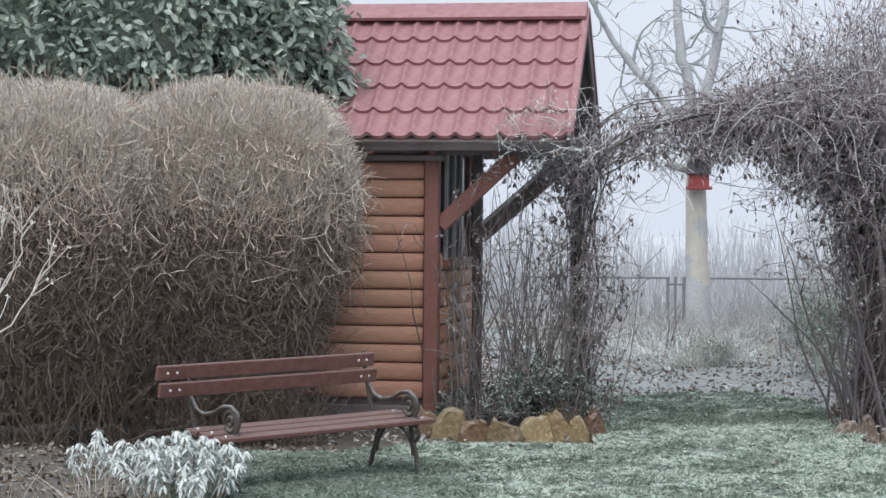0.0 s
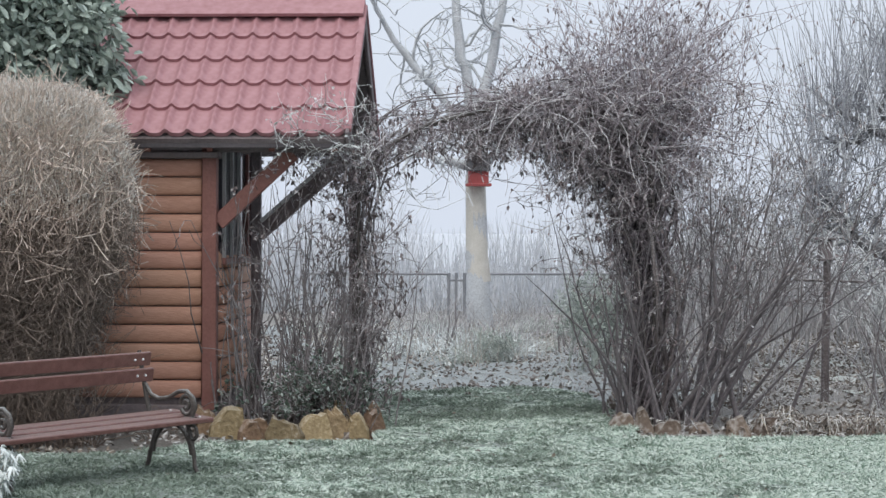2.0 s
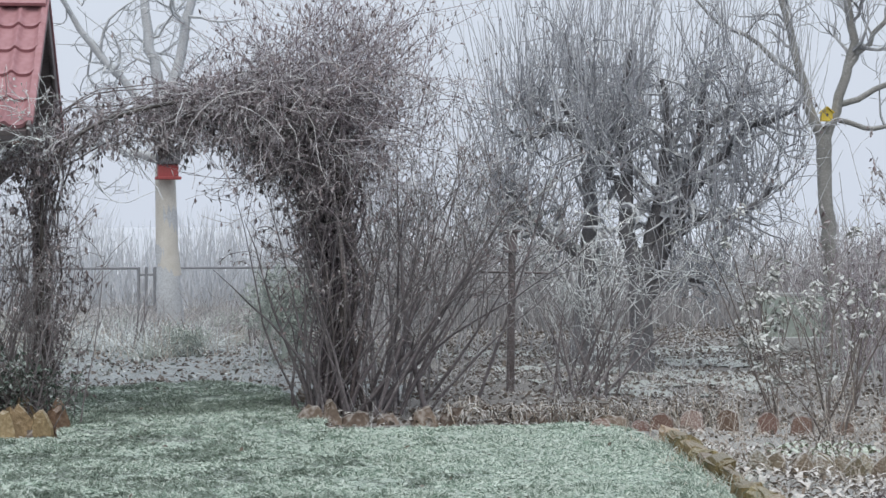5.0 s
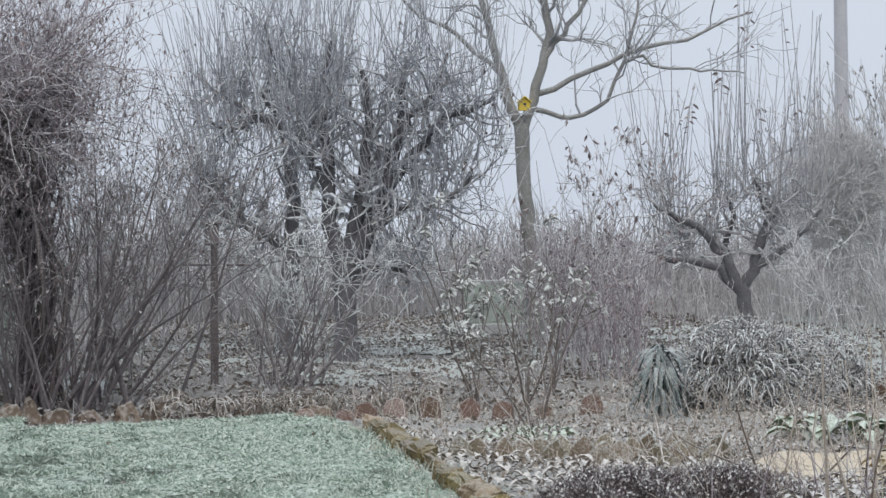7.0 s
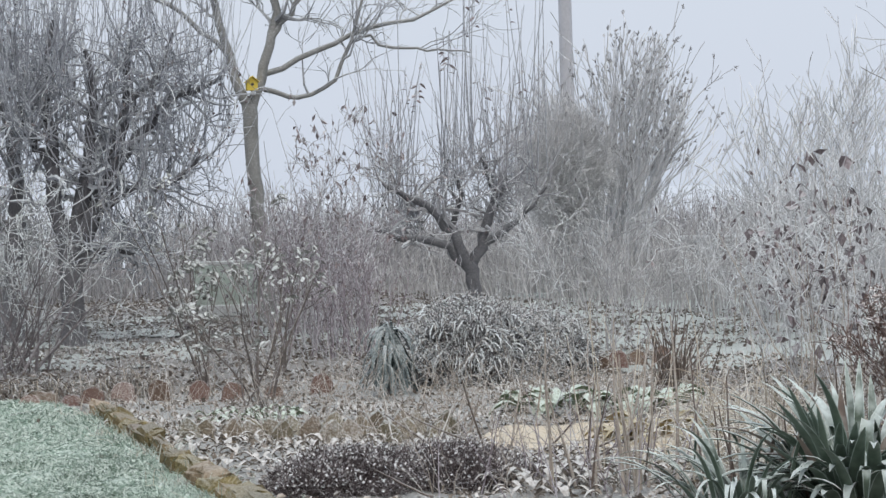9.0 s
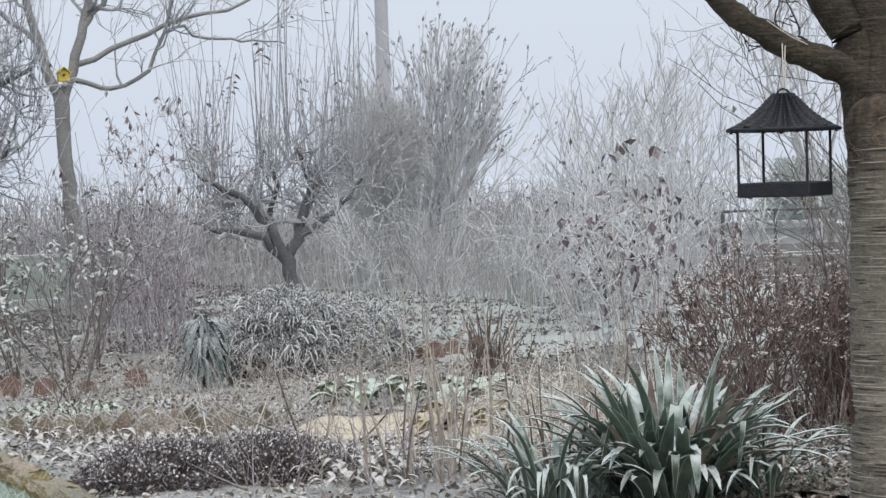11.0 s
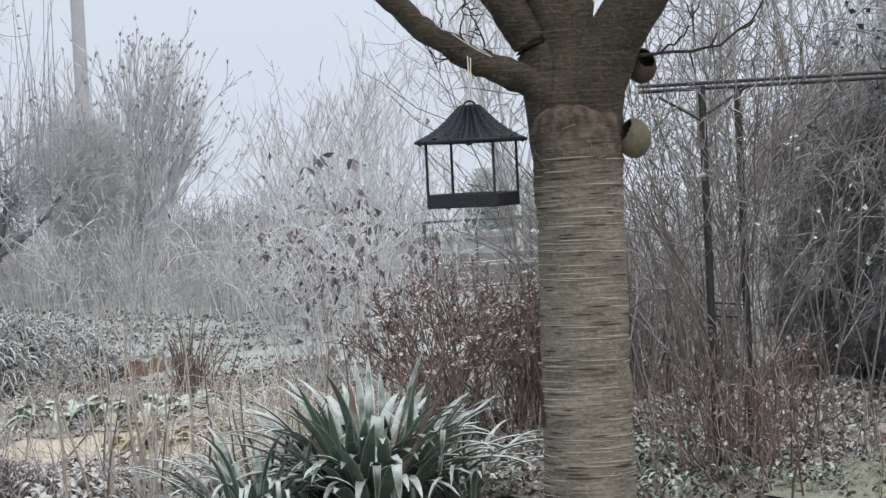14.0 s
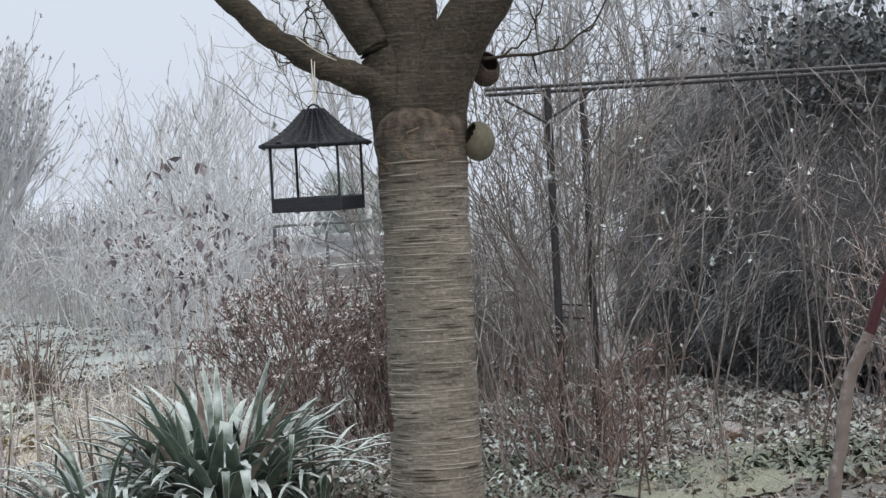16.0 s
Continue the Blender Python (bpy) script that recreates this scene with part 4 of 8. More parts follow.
def rose(at, label, canes, height, spread, clusters, thick):
    """Forking dark canes; limp rimed leaves hang in clusters near the tips, with a few dark heads."""
    t = thing("rose_bush", (*at, 0), label, "shrub")
    o = np.array([*at, 0])
    b = o + np.c_[rng.normal(size=(canes, 2)) * 0.05, np.zeros(canes) - 0.02]
    P = paths(b, np.c_[rng.normal(size=(canes, 2)) * spread, np.ones(canes)], rng.uniform(0.55, 1.0, canes) * height, 9, 0.09, 0.02)
    R = taper(P, rng.uniform(0.7, 1.2, canes) * thick, 0.004)
    pieces("cane", P, R, M_rosegrey, t, o)
    Q, QR = sprout(P, R, canes * 4, (0.15, 0.5), 0.5, 0.25, 0.16, 6, 0.6, 0.003, 0.35)
    V, VR = sprout(Q, QR, canes * 5, (0.05, 0.2), 0.6, 0.2, 0.2, 4, 0.7, 0.0024, 0.2)
    tagged(Mesher(o).tubes(Q, QR, 4).tubes(V, VR).obj("twig_mass", M_rosegrey, t), kind="stuff")
    lf = Mesher(o)
    for c in Q[rng.integers(len(Q), size=clusters), -1]:
        k = rng.integers(4, 9)
        a = rng.uniform(0, 6.28, k)
        lf.ovals(np.repeat(c[None], k, 0) + rng.normal(size=(k, 3)) * 0.03, np.c_[np.cos(a), np.sin(a), rng.uniform(-0.2, 0.4, k)], rng.uniform(0.035, 0.075, k), rng.uniform(0.022, 0.038, k), 0.2, rng.uniform(0.3, 0.8))
    lf.obj("leaf_mass", M_petal, t, "limp rime-white leaves")["kind"] = "stuff"
    hd = Mesher(o)
    for c in V[rng.integers(len(V), size=8), -1]:
        d = unit(rng.normal(size=(14, 3)))
        hd.leaves(c + d * 0.006, d, 0.016, 0.014, 0.2)
    hd.obj("seed_head_mass", M_heart, t, "small dark seed heads")["kind"] = "stuff"
    return t


# ---- overgrown arch ----
def arch():
    t = thing("garden_arch", (2.4, 17.3, 0), "garden arch overgrown with leafless purple-brown climber", "arch")
    o = np.array([2.4, 17.3, 0])
    line = [(1.16, 0.0), (1.16, 1.2), (1.18, 2.0), (1.5, 2.42), (2.2, 2.66), (2.9, 2.70), (3.4, 2.5), (3.66, 2.1), (3.7, 1.2), (3.7, 0.0)]
    for y in (17.05, 17.6):
        q = bend([(x, y, z) for x, z in line], 30) - o
        tube_part("hoop", q, 0.016, M_iron, t, "dark metal hoop")
    for z in (0.5, 1.0, 1.5):
        for x in (1.16, 3.69):
            tube_part("rung", np.array([(x, 17.05, z), (x, 17.3, z), (x, 17.6, z)]) - o, 0.01, M_iron, t)
    # main stems that climb both legs
    st = Mesher(o)
    mains = []
    for side, n in ((0, 9), (1, 30)):
        for i in range(n):
            half = line[:6] if side == 0 else line[::-1][:6]
            q = bend([(x + rng.normal() * (0.08 if side == 0 else 0.13), 17.3 + rng.normal() * 0.17, z + rng.normal() * (0.09 if z > 2 else 0.05) * (z > 0)) for x, z in half], 20)
            q += np.cumsum(rng.normal(size=(20, 3)) * (0.022 if side == 0 else 0.014), axis=0)
            q[:, 2] = np.maximum(q[:, 2], -0.02)
            mains.append(q)
    mains = np.array(mains)
    R = taper(mains, np.where(np.arange(len(mains)) < 9, 0.012, rng.uniform(0.008, 0.024, len(mains))), 0.004)
    pieces("vine_stem", mains, R, M_bark, t, o)
    tw = Mesher(o)
    A, AR = sprout(mains, R, 700, (0.3, 0.85), 0.6, 0.0, 0.22, 7, 0.4, 0.003, 0.35, -0.06)
    # the span over the way stays thin; the growth heaps up towards the far leg
    crest = np.interp(A[:, -1, 0], [1.2, 2.2, 2.9, 3.4], [2.55, 2.82, 3.0, 3.4])
    A, AR = A[A[:, -1, 2] < crest], AR[A[:, -1, 2] < crest]
    over = (A[:, -1, 0] > 1.42) & (A[:, -1, 0] < 2.75)
    keep = (A[:, -1, 2] > 1.0) & ~(over & (A[:, -1, 2] < 2.3))
    low = np.flatnonzero(~keep & ~over)[::2]
    sel = np.r_[np.flatnonzero(keep), low]
    A, AR = A[sel], AR[sel]
    tw.tubes(A, AR)
    B, BR = sprout(A, AR, 2300, (0.12, 0.5), 0.7, -0.1, 0.32, 6, 0.7, 0.0027, 0.1, -0.1)
    tw.tubes(B, BR)
    C, CR = sprout(B, BR, 1300, (0.05, 0.2), 0.8, -0.1, 0.3, 3, 0.7, 0.002, 0.1)
    tw.tubes(C, CR)
    tagged(tw.obj("twig_mass", M_vine, t, "tangled purple-brown twigs with rime"), kind="stuff")
    n = 5000
    who = rng.integers(len(B), size=n)
    Mesher(o).leaves(B[who, rng.integers(1, 5, n)], rng.normal(size=(n, 3)) * 0.45 + np.array([0, 0, -1]), rng.uniform(0.035, 0.085, n), rng.uniform(0.016, 0.038, n), 0.4).obj("dead_foliage", M_vineleaf, t, "shrivelled hanging dead leaves")
    # the heart of the tangle, coloured darker for the shade inside, narrowing down to the leg
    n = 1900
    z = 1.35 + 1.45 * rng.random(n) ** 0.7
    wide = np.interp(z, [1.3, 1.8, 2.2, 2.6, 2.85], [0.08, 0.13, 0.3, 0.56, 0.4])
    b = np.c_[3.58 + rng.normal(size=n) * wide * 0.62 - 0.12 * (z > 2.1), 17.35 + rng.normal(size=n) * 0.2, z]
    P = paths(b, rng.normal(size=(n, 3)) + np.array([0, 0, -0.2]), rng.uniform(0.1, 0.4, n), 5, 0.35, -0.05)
    tagged(Mesher(o).tubes(P, taper(P, 0.0045, 0.002)).obj("inner_tangle", M_heart, t, "tangled inner stems coloured dark as shade"), kind="stuff")
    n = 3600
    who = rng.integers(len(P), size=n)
    Mesher(o).leaves(P[who, rng.integers(0, 5, n)], rng.normal(size=(n, 3)) * 0.5 + np.array([0, 0, -1]), rng.uniform(0.03, 0.07, n), rng.uniform(0.015, 0.035, n), 0.4).obj("inner_foliage", M_heart, t, "shrivelled inner leaves coloured dark as shade")
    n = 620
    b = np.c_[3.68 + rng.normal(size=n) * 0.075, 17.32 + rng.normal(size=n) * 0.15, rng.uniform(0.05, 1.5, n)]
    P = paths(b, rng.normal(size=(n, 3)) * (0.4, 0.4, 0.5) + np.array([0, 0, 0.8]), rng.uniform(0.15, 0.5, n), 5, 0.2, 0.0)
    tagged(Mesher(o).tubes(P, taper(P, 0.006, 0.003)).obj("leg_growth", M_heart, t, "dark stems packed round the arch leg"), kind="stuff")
    # leafy growth down the near leg and out over the eaves
    k = 420
    zz = rng.uniform(0.3, 2.4, k)
    b = np.c_[1.18 + rng.normal(size=k) * 0.09, 17.3 + rng.normal(size=k) * 0.2, zz]
    e2 = 130
    b[:e2] = np.c_[rng.uniform(0.45, 1.3, e2), 16.9 + rng.normal(size=e2) * 0.2, 2.33 + rng.normal(size=e2) * 0.1 + 0.0 * zz[:e2]]
    P = paths(b, rng.normal(size=(k, 3)) * (0.6, 0.6, 0.4) + np.array([0, 0, -0.1]), rng.uniform(0.12, 0.5, k), 6, 0.28, -0.06)
    PR = taper(P, 0.004, 0.0018)
    m = Mesher(o)
    m.tubes(P, PR)
    Q, QR = sprout(P, PR, 1100, (0.05, 0.22), 0.8, -0.1, 0.3, 4, 0.7, 0.0018, 0.1)
    m.tubes(Q, QR)
    tagged(m.obj("leg_tangle", M_vine, t, "tangled rimed shoots on the arch leg"), kind="stuff")
    n = 1900
    who = rng.integers(len(Q), size=n)
    Mesher(o).leaves(Q[who, rng.integers(1, 4, n)], rng.normal(size=(n, 3)) * 0.45 + np.array([0, 0, -1]), rng.uniform(0.03, 0.08, n), rng.uniform(0.015, 0.035, n), 0.4).obj("dead_foliage", M_dead, t)
    # rimed shoots that reach over the eaves of the hut
    k = 70
    b = np.c_[rng.uniform(0.5, 1.25, k), 16.3 + rng.normal(size=k) * 0.08, 2.3 + 0.35 * rng.random(k) ** 2]
    P = paths(b, rng.normal(size=(k, 3)) * (0.8, 0.3, 0.5) + np.array([-0.35, 0, 0.25]), rng.uniform(0.15, 0.45, k), 6, 0.3)
    PR = taper(P, 0.0035, 0.0016)
    m = Mesher(o)
    m.tubes(P, PR)
    Q, QR = sprout(P, PR, 120, (0.04, 0.14), 0.8, 0.1, 0.3, 4, 0.7, 0.0016, 0.1)
    m.tubes(Q, QR)
    m.ovals(Q[:, -1], rng.normal(size=(120, 3)) + np.array([0, 0, -0.4]), rng.uniform(0.02, 0.04, 120), rng.uniform(0.012, 0.024, 120), 0.2, 0.2)
    tagged(m.obj("eaves_growth", M_softwhite, t, "pale rimed shoots with small leaves"), kind="stuff")
    # long pale runners that arch over the top and hang down
    k = 64
    b = np.c_[rng.uniform(2.2, 4.4, k), 17.2 + rng.normal(size=k) * 0.2, 2.62 + rng.normal(size=k) * 0.12]
    P = paths(b, rng.normal(size=(k, 3)) * (0.8, 0.5, 0.3) + np.array([0, -0.25, 0.5]), rng.uniform(0.4, 1.25, k), 9, 0.22, -0.2)
    tagged(Mesher(o).tubes(P, taper(P, 0.0055, 0.0025), 4).obj("runner_mass", M_runner, t, "pale stringy runners hanging from the top"), kind="stuff")
    # the tall mound over the far leg, with upright shoots
    k = 400
    c = np.array([3.66, 17.35, 2.66])
    b = c + rng.normal(size=(k, 3)) * (0.36, 0.22, 0.26)
    P = paths(b, rng.normal(size=(k, 3)) * 0.6 + np.array([0, 0, 0.55]), rng.uniform(0.4, 1.5, k), 7, 0.18, 0.02)
    PR = taper(P, 0.005, 0.002)
    m = Mesher(o)
    m.tubes(P, PR)
    Q, QR = sprout(P, PR, 2000, (0.1, 0.5), 0.7, 0.0, 0.25, 5, 0.7, 0.002, 0.1, -0.03)
    m.tubes(Q, QR)
    tagged(m.obj("upper_tangle", M_vine, t, "tangled rimed shoots above the arch"), kind="stuff")
    n = 2200
    who = rng.integers(len(Q), size=n)
    Mesher(o).leaves(Q[who, rng.integers(1, 5, n)], rng.normal(size=(n, 3)) * 0.45 + np.array([0, 0, -1]), rng.uniform(0.03, 0.07, n), rng.uniform(0.012, 0.03, n), 0.4).obj("dead_foliage", M_dead, t)


arch()
shrub("rose_bush", (0.45, 16.75), "thicket of upright bare rose canes beside the hut", 46, 2.2, 0.13, M_cane, 0.010, (80, 150), ((0.2, 0.5), (0.08, 0.25)), M_cane, 0.26, 260, wob=0.1)
shrub("rose_bush", (0.9, 16.7), "thicket of upright bare rose canes beside the arch", 50, 1.9, 0.16, M_cane, 0.010, (100, 200), ((0.2, 0.5), (0.08, 0.25)), M_cane, 0.25, 300, wob=0.1)
shrub("low_evergreen", (0.75, 16.45), "low dark green leafy shrub among the canes", 60, 0.6, 0.5, M_bark, 0.005, (500,), ((0.1, 0.3),), M_bark, 0.22, 2200, M_deepgreen, (0.05, 0.025), 0.1)
shrub("rose_bush", (4.3, 17.3), "spreading bare shrub with arching dark canes by the arch", 22, 2.5, 0.30, M_darkcane, 0.025, (150, 420), ((0.3, 0.9), (0.1, 0.3)), M_cane, 0.24, 350, wob=0.06, lean=(0.36, 0.05), curl=0.16, up=0.3)
shrub("rose_bush", (4.55, 18.3), "loose rimed shrub with curled leaves behind dark canes", 12, 2.7, 0.26, M_twig, 0.010, (130, 420), ((0.3, 0.8), (0.1, 0.35)), M_twig, 0.3, 500, wob=0.08)
shrub("rose_bush", (3.55, 17.15), "bare dark canes crowded round the arch leg", 20, 2.1, 0.22, M_darkcane, 0.020, (90, 260), ((0.2, 0.5), (0.08, 0.25)), M_cane, 0.18, 500, wob=0.1)
shrub("currant_bush", (6.18, 18.05), "bare fan-shaped bush with rimed upper twigs", 18, 1.35, 0.36, M_cane, 0.015, (40,), ((0.2, 0.5),), M_cane, 0.12, 0, wob=0.06, lean=(0.1, 0), up=0.3)
shrub("currant_bush", (6.3, 18.15), "arching bush thick with white rimed twigs", 13, 1.75, 0.30, M_cane, 0.010, (100, 310, 240), ((0.3, 0.8), (0.12, 0.4), (0.05, 0.18)), M_softwhite, 0.12, 120, M_softwhite, (0.05, 0.03), 0.4, twig_r=0.0036, wob=0.1, curl=0.3, lean=(0.28, 0))
shrub("hazel_shrub", (6.4, 24.2), "loose grey shrub behind the apple trees", 30, 2.6, 0.3, M_hazel, 0.011, (200, 560), ((0.4, 1.0), (0.15, 0.45)), M_hazel, 0.5, 200, M_dead, (0.06, 0.03), twig_r=0.0045)
shrub("hazel_shrub", (8.4, 24.6), "loose grey shrub behind the apple trees", 30, 2.3, 0.3, M_hazel, 0.011, (200, 560), ((0.4, 1.0), (0.15, 0.45)), M_hazel, 0.5, 200, M_dead, (0.06, 0.03), twig_r=0.0045)
shrub("hazel_shrub", (4.95, 20.6), "tall loose bare shrub with hanging dead leaves", 20, 3.6, 0.18, M_twig, 0.012, (180, 520), ((0.4, 1.0), (0.15, 0.45)), M_twig, 0.3, 450)
rose((6.72, 13.82), "dark bare rose bush with drooping rime-white leaves", 9, 1.35, 0.44, 36, 0.011)
rose((7.13, 15.75), "tall rose with drooping rime-white leaves behind the bed", 7, 1.75, 0.26, 64, 0.009)
rose((8.3, 16.6), "rose with frosted leaves and dark seed heads", 6, 1.3, 0.32, 34, 0.009)
shrub("aster_clump", (9.45, 17.5), "dark clump of dead upright stems", 80, 1.2, 0.16, M_vine, 0.005, (300,), ((0.1, 0.35),), M_vine, 0.24, 300)
shrub("rosehip_bush", (9.9, 18.6), "tall thin shoots with dark shrivelled leaves", 18, 2.7, 0.16, M_twig, 0.008, (80, 200), ((0.2, 0.7), (0.1, 0.3)), M_twig, 0.3, 260, M_dead, (0.08, 0.035))


# ---- fence and reeds beyond ----
def fence():
    t = thing("wire_fence", (3.2, 37.4, 0), "low hazy metal fence with a narrow gate", "fence")
    # the metal's grey is paled for the haze in front of it
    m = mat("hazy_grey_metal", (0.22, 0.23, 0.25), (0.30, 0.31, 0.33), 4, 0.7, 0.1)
    o = np.array([3.2, 37.4, 0])
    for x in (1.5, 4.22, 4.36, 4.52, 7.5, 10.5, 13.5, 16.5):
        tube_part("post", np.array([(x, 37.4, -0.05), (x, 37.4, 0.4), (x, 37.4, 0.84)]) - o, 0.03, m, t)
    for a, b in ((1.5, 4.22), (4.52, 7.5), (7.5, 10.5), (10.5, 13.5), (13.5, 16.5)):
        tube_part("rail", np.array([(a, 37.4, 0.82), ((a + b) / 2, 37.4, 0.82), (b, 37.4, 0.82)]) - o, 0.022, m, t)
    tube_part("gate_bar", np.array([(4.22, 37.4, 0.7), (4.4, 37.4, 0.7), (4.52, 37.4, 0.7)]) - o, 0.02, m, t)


fence()


def thicket(name, x0, x1, y0, y1, count, height, material, label, category, r=0.008, wob=0.08, kids=0, lean=0.12, keep=None):
    b = np.c_[rng.uniform(x0, x1, count), rng.uniform(y0, y1, count), np.zeros(count) - 0.05]
    if keep:
        b = b[[keep(*p[:2]) for p in b]]
        count = len(b)
    h = rng.uniform(*height, count) * (1 + 0.18 * np.sin(b[:, 0] * 0.9) + 0.12 * np.sin(b[:, 0] * 2.3 + 1))
    P = paths(b, np.c_[rng.normal(size=(count, 2)) * lean, np.ones(count)], h, 5, wob)
    R = taper(P, r, r * 0.35)
    m = Mesher()
    m.tubes(P, R)
    if kids:
        m.tubes(*sprout(P, R, kids, (0.2, 0.7), 0.6, 0.1, 0.15, 4, 0.6, r * 0.35, 0.2))
    return tagged(m.obj(name, material), label, category, kind="stuff")


# reeds and undergrowth are coloured pale in place of fog
M_fogreed = mat("haze_pale_reeds", (0.55, 0.57, 0.60), (0.66, 0.69, 0.73), 2, 0.95, 0.0, island=0.12)
M_fogtwig = mat("haze_grey_thicket", (0.30, 0.29, 0.29), (0.44, 0.43, 0.44), 2, 0.95, 0.0, 0.3, 0.4, island=0.25)
thicket("reeds", -3, 9, 39, 44, 2600, (1.0, 2.3), M_fogreed, "reeds beyond the fence, coloured pale as haze", "reeds", 0.012)
thicket("low_undergrowth", 1.5, 6.6, 26, 37, 1100, (0.08, 0.38), M_fogtwig, "low undergrowth by the fence in haze grey", "undergrowth", 0.010, 0.12, 900, 0.4)
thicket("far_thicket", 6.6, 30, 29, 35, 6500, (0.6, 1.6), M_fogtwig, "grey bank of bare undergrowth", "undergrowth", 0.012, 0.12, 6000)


# ---- bed edging, stones, low plants ----
def kerbs():
    t = thing("bed_edging", (5.1, 12.3, 0), "mossy ochre stone edging between lawn and bed", "edging")
    o = Vector((5.1, 12.3, 0))
    y, i = 14.25, 0
    while y > 8.6:
        L = random.uniform(0.2, 0.42)
        if 11.35 < y < 11.75:
            y -= 0.3
            continue
        bm = bmesh.new()
        box(bm, (random.uniform(0.12, 0.17), L + 0.02, 0.30), (0, 0, 0), None, 0.03)
        bmesh.ops.subdivide_edges(bm, edges=bm.edges[:], cuts=3)
        for v in bm.verts:
            far = Vector((i * 3, 0, 0))
            v.co += Vector((noise.noise(v.co * 6 + far), noise.noise(v.co * 6 + far + Vector((0, 5, 0))), noise.noise(v.co * 6 + far + Vector((0, 9, 0))))) * 0.04 + v.normal * 0.018 * noise.noise(v.co * 22 + far)
        ob = part("kerb_stone", bm, M_moss if i % 5 else M_stone, t)
        shift = 0.08 if y > 11.5 else 0.03
        ob.matrix_local = pose(bed_side(y - L / 2) - o.x + shift, y - L / 2 - o.y, random.uniform(-0.05, 0.02), random.uniform(-5, 5), random.uniform(-6, 6), -12.5 + random.uniform(-9, 9))
        y -= L
        i += 1


kerbs()


def round_tile(at, wide, high, turn, seed, label):
    """A flat clay tile with a rounded top, set on edge and leaning back."""
    r = random.Random(seed)
    bm = bmesh.new()
    line = [(-0.5, -0.4)] + [(-0.5 * math.cos(math.pi * k / 8), 0.45 + 0.55 * math.sin(math.pi * k / 8) ** 0.8) for k in range(9)] + [(0.5, -0.4)]
    n = len(line)
    rows = []
    for y, k in ((-0.016, 0.94), (-0.008, 1.0), (0.010, 1.0), (0.018, 0.94)):
        rows.append([bm.verts.new((x * wide * k + r.gauss(0, 0.003), y + r.gauss(0, 0.002), z * high * k + r.gauss(0, 0.004))) for x, z in line])
    bm.faces.new(rows[0]), bm.faces.new(rows[3][::-1])
    for a, b in zip(rows, rows[1:]):
        for i in range(n):
            j = (i + 1) % n
            bm.faces.new((a[j], a[i], b[i], b[j]))
    bmesh.ops.recalc_face_normals(bm, faces=bm.faces)
    ob = part("clay_edging_tile", bm, M_terra)
    ob.matrix_world = pose(*at, r.uniform(-28, -6), r.uniform(-12, 12), turn + r.uniform(-14, 14))
    return tagged(ob, label, "tile", "clay bed edging")


for i in range(7):
    x = 4.75 + i * 0.15 + random.uniform(-0.05, 0.05)
    w = random.uniform(0.16, 0.26)
    if i % 3 != 1:
        slab_stone((x, 16.1 - (x - 4.75) * 0.75 + random.uniform(-0.05, 0.05), -0.02), w, w * random.uniform(0.6, 0.85), random.uniform(-20, 20), -24, 40 + i, "weathered brown stone edging the bed", M_brownstone)
for i, (x, y, w, h) in enumerate(((5.47, 15.42, 0.22, 0.17), (5.83, 15.5, 0.18, 0.13), (6.01, 15.5, 0.22, 0.18), (6.27, 15.47, 0.24, 0.22), (6.53, 15.36, 0.22, 0.22), (6.80, 15.2, 0.2, 0.2), (7.03, 15.05, 0.22, 0.18), (7.38, 15.0, 0.18, 0.12), (7.75, 14.9, 0.22, 0.21))):
    round_tile((x - 0.1, y - 0.3, -0.03), w * 0.82, h * 0.85, -22, 300 + i, "rounded terracotta tile on edge behind the flower bed")
for i in range(6):
    f = i / 5
    round_tile((9.98 + f * 1.05, 14.6 - 0.08 * f + random.uniform(-0.08, 0.08), -0.02), random.uniform(0.15, 0.21), random.uniform(0.13, 0.2), -33, 330 + i, "rounded terracotta tile on edge beside the lavender")


M_pathlitter = mat("rime_edged_leaves", (0.16, 0.13, 0.11), (0.42, 0.40, 0.38), 6, 0.95, 0.0, 0.8, 0.34, island=0.5, rime=(0.70, 0.76, 0.74))
M_dusk = mat("brown_leaf_litter", (0.08, 0.064, 0.048), (0.24, 0.195, 0.155), 6, 0.95, 0.0, 0.42, 0.26, island=0.5, rime=(0.72, 0.73, 0.70))


M_bedlitter = mat("pale_frosted_litter", (0.105, 0.083, 0.065), (0.42, 0.365, 0.31), 6, 0.95, 0.0, 0.7, 0.34, island=0.5, rime=(0.76, 0.77, 0.76))


def litter(count, x0, x1, y0, y1, name, label, material=None, size=(0.05, 0.11), keep=None):
    p = np.c_[rng.uniform(x0, x1, count), rng.uniform(y0, y1, count)]
    if keep:
        p = p[[keep(*q) for q in p]]
    n = len(p)
    z = np.array([swell(x, y) + lumps(x, y) for x, y in p]) + 0.005 + 0.04 * rng.random(n) ** 2
    w = np.c_[rng.normal(size=(n, 2)), rng.normal(size=n) * 0.35 + 0.15]
    m = Mesher()
    (m.ovals if count < 30000 else m.leaves)(np.c_[p, z], w, rng.uniform(*size, n), rng.uniform(size[0] * 0.6, size[1] * 0.6, n), 0.3)
    return tagged(m.obj(name, material or M_litter), label, "leaf litter", kind="stuff")


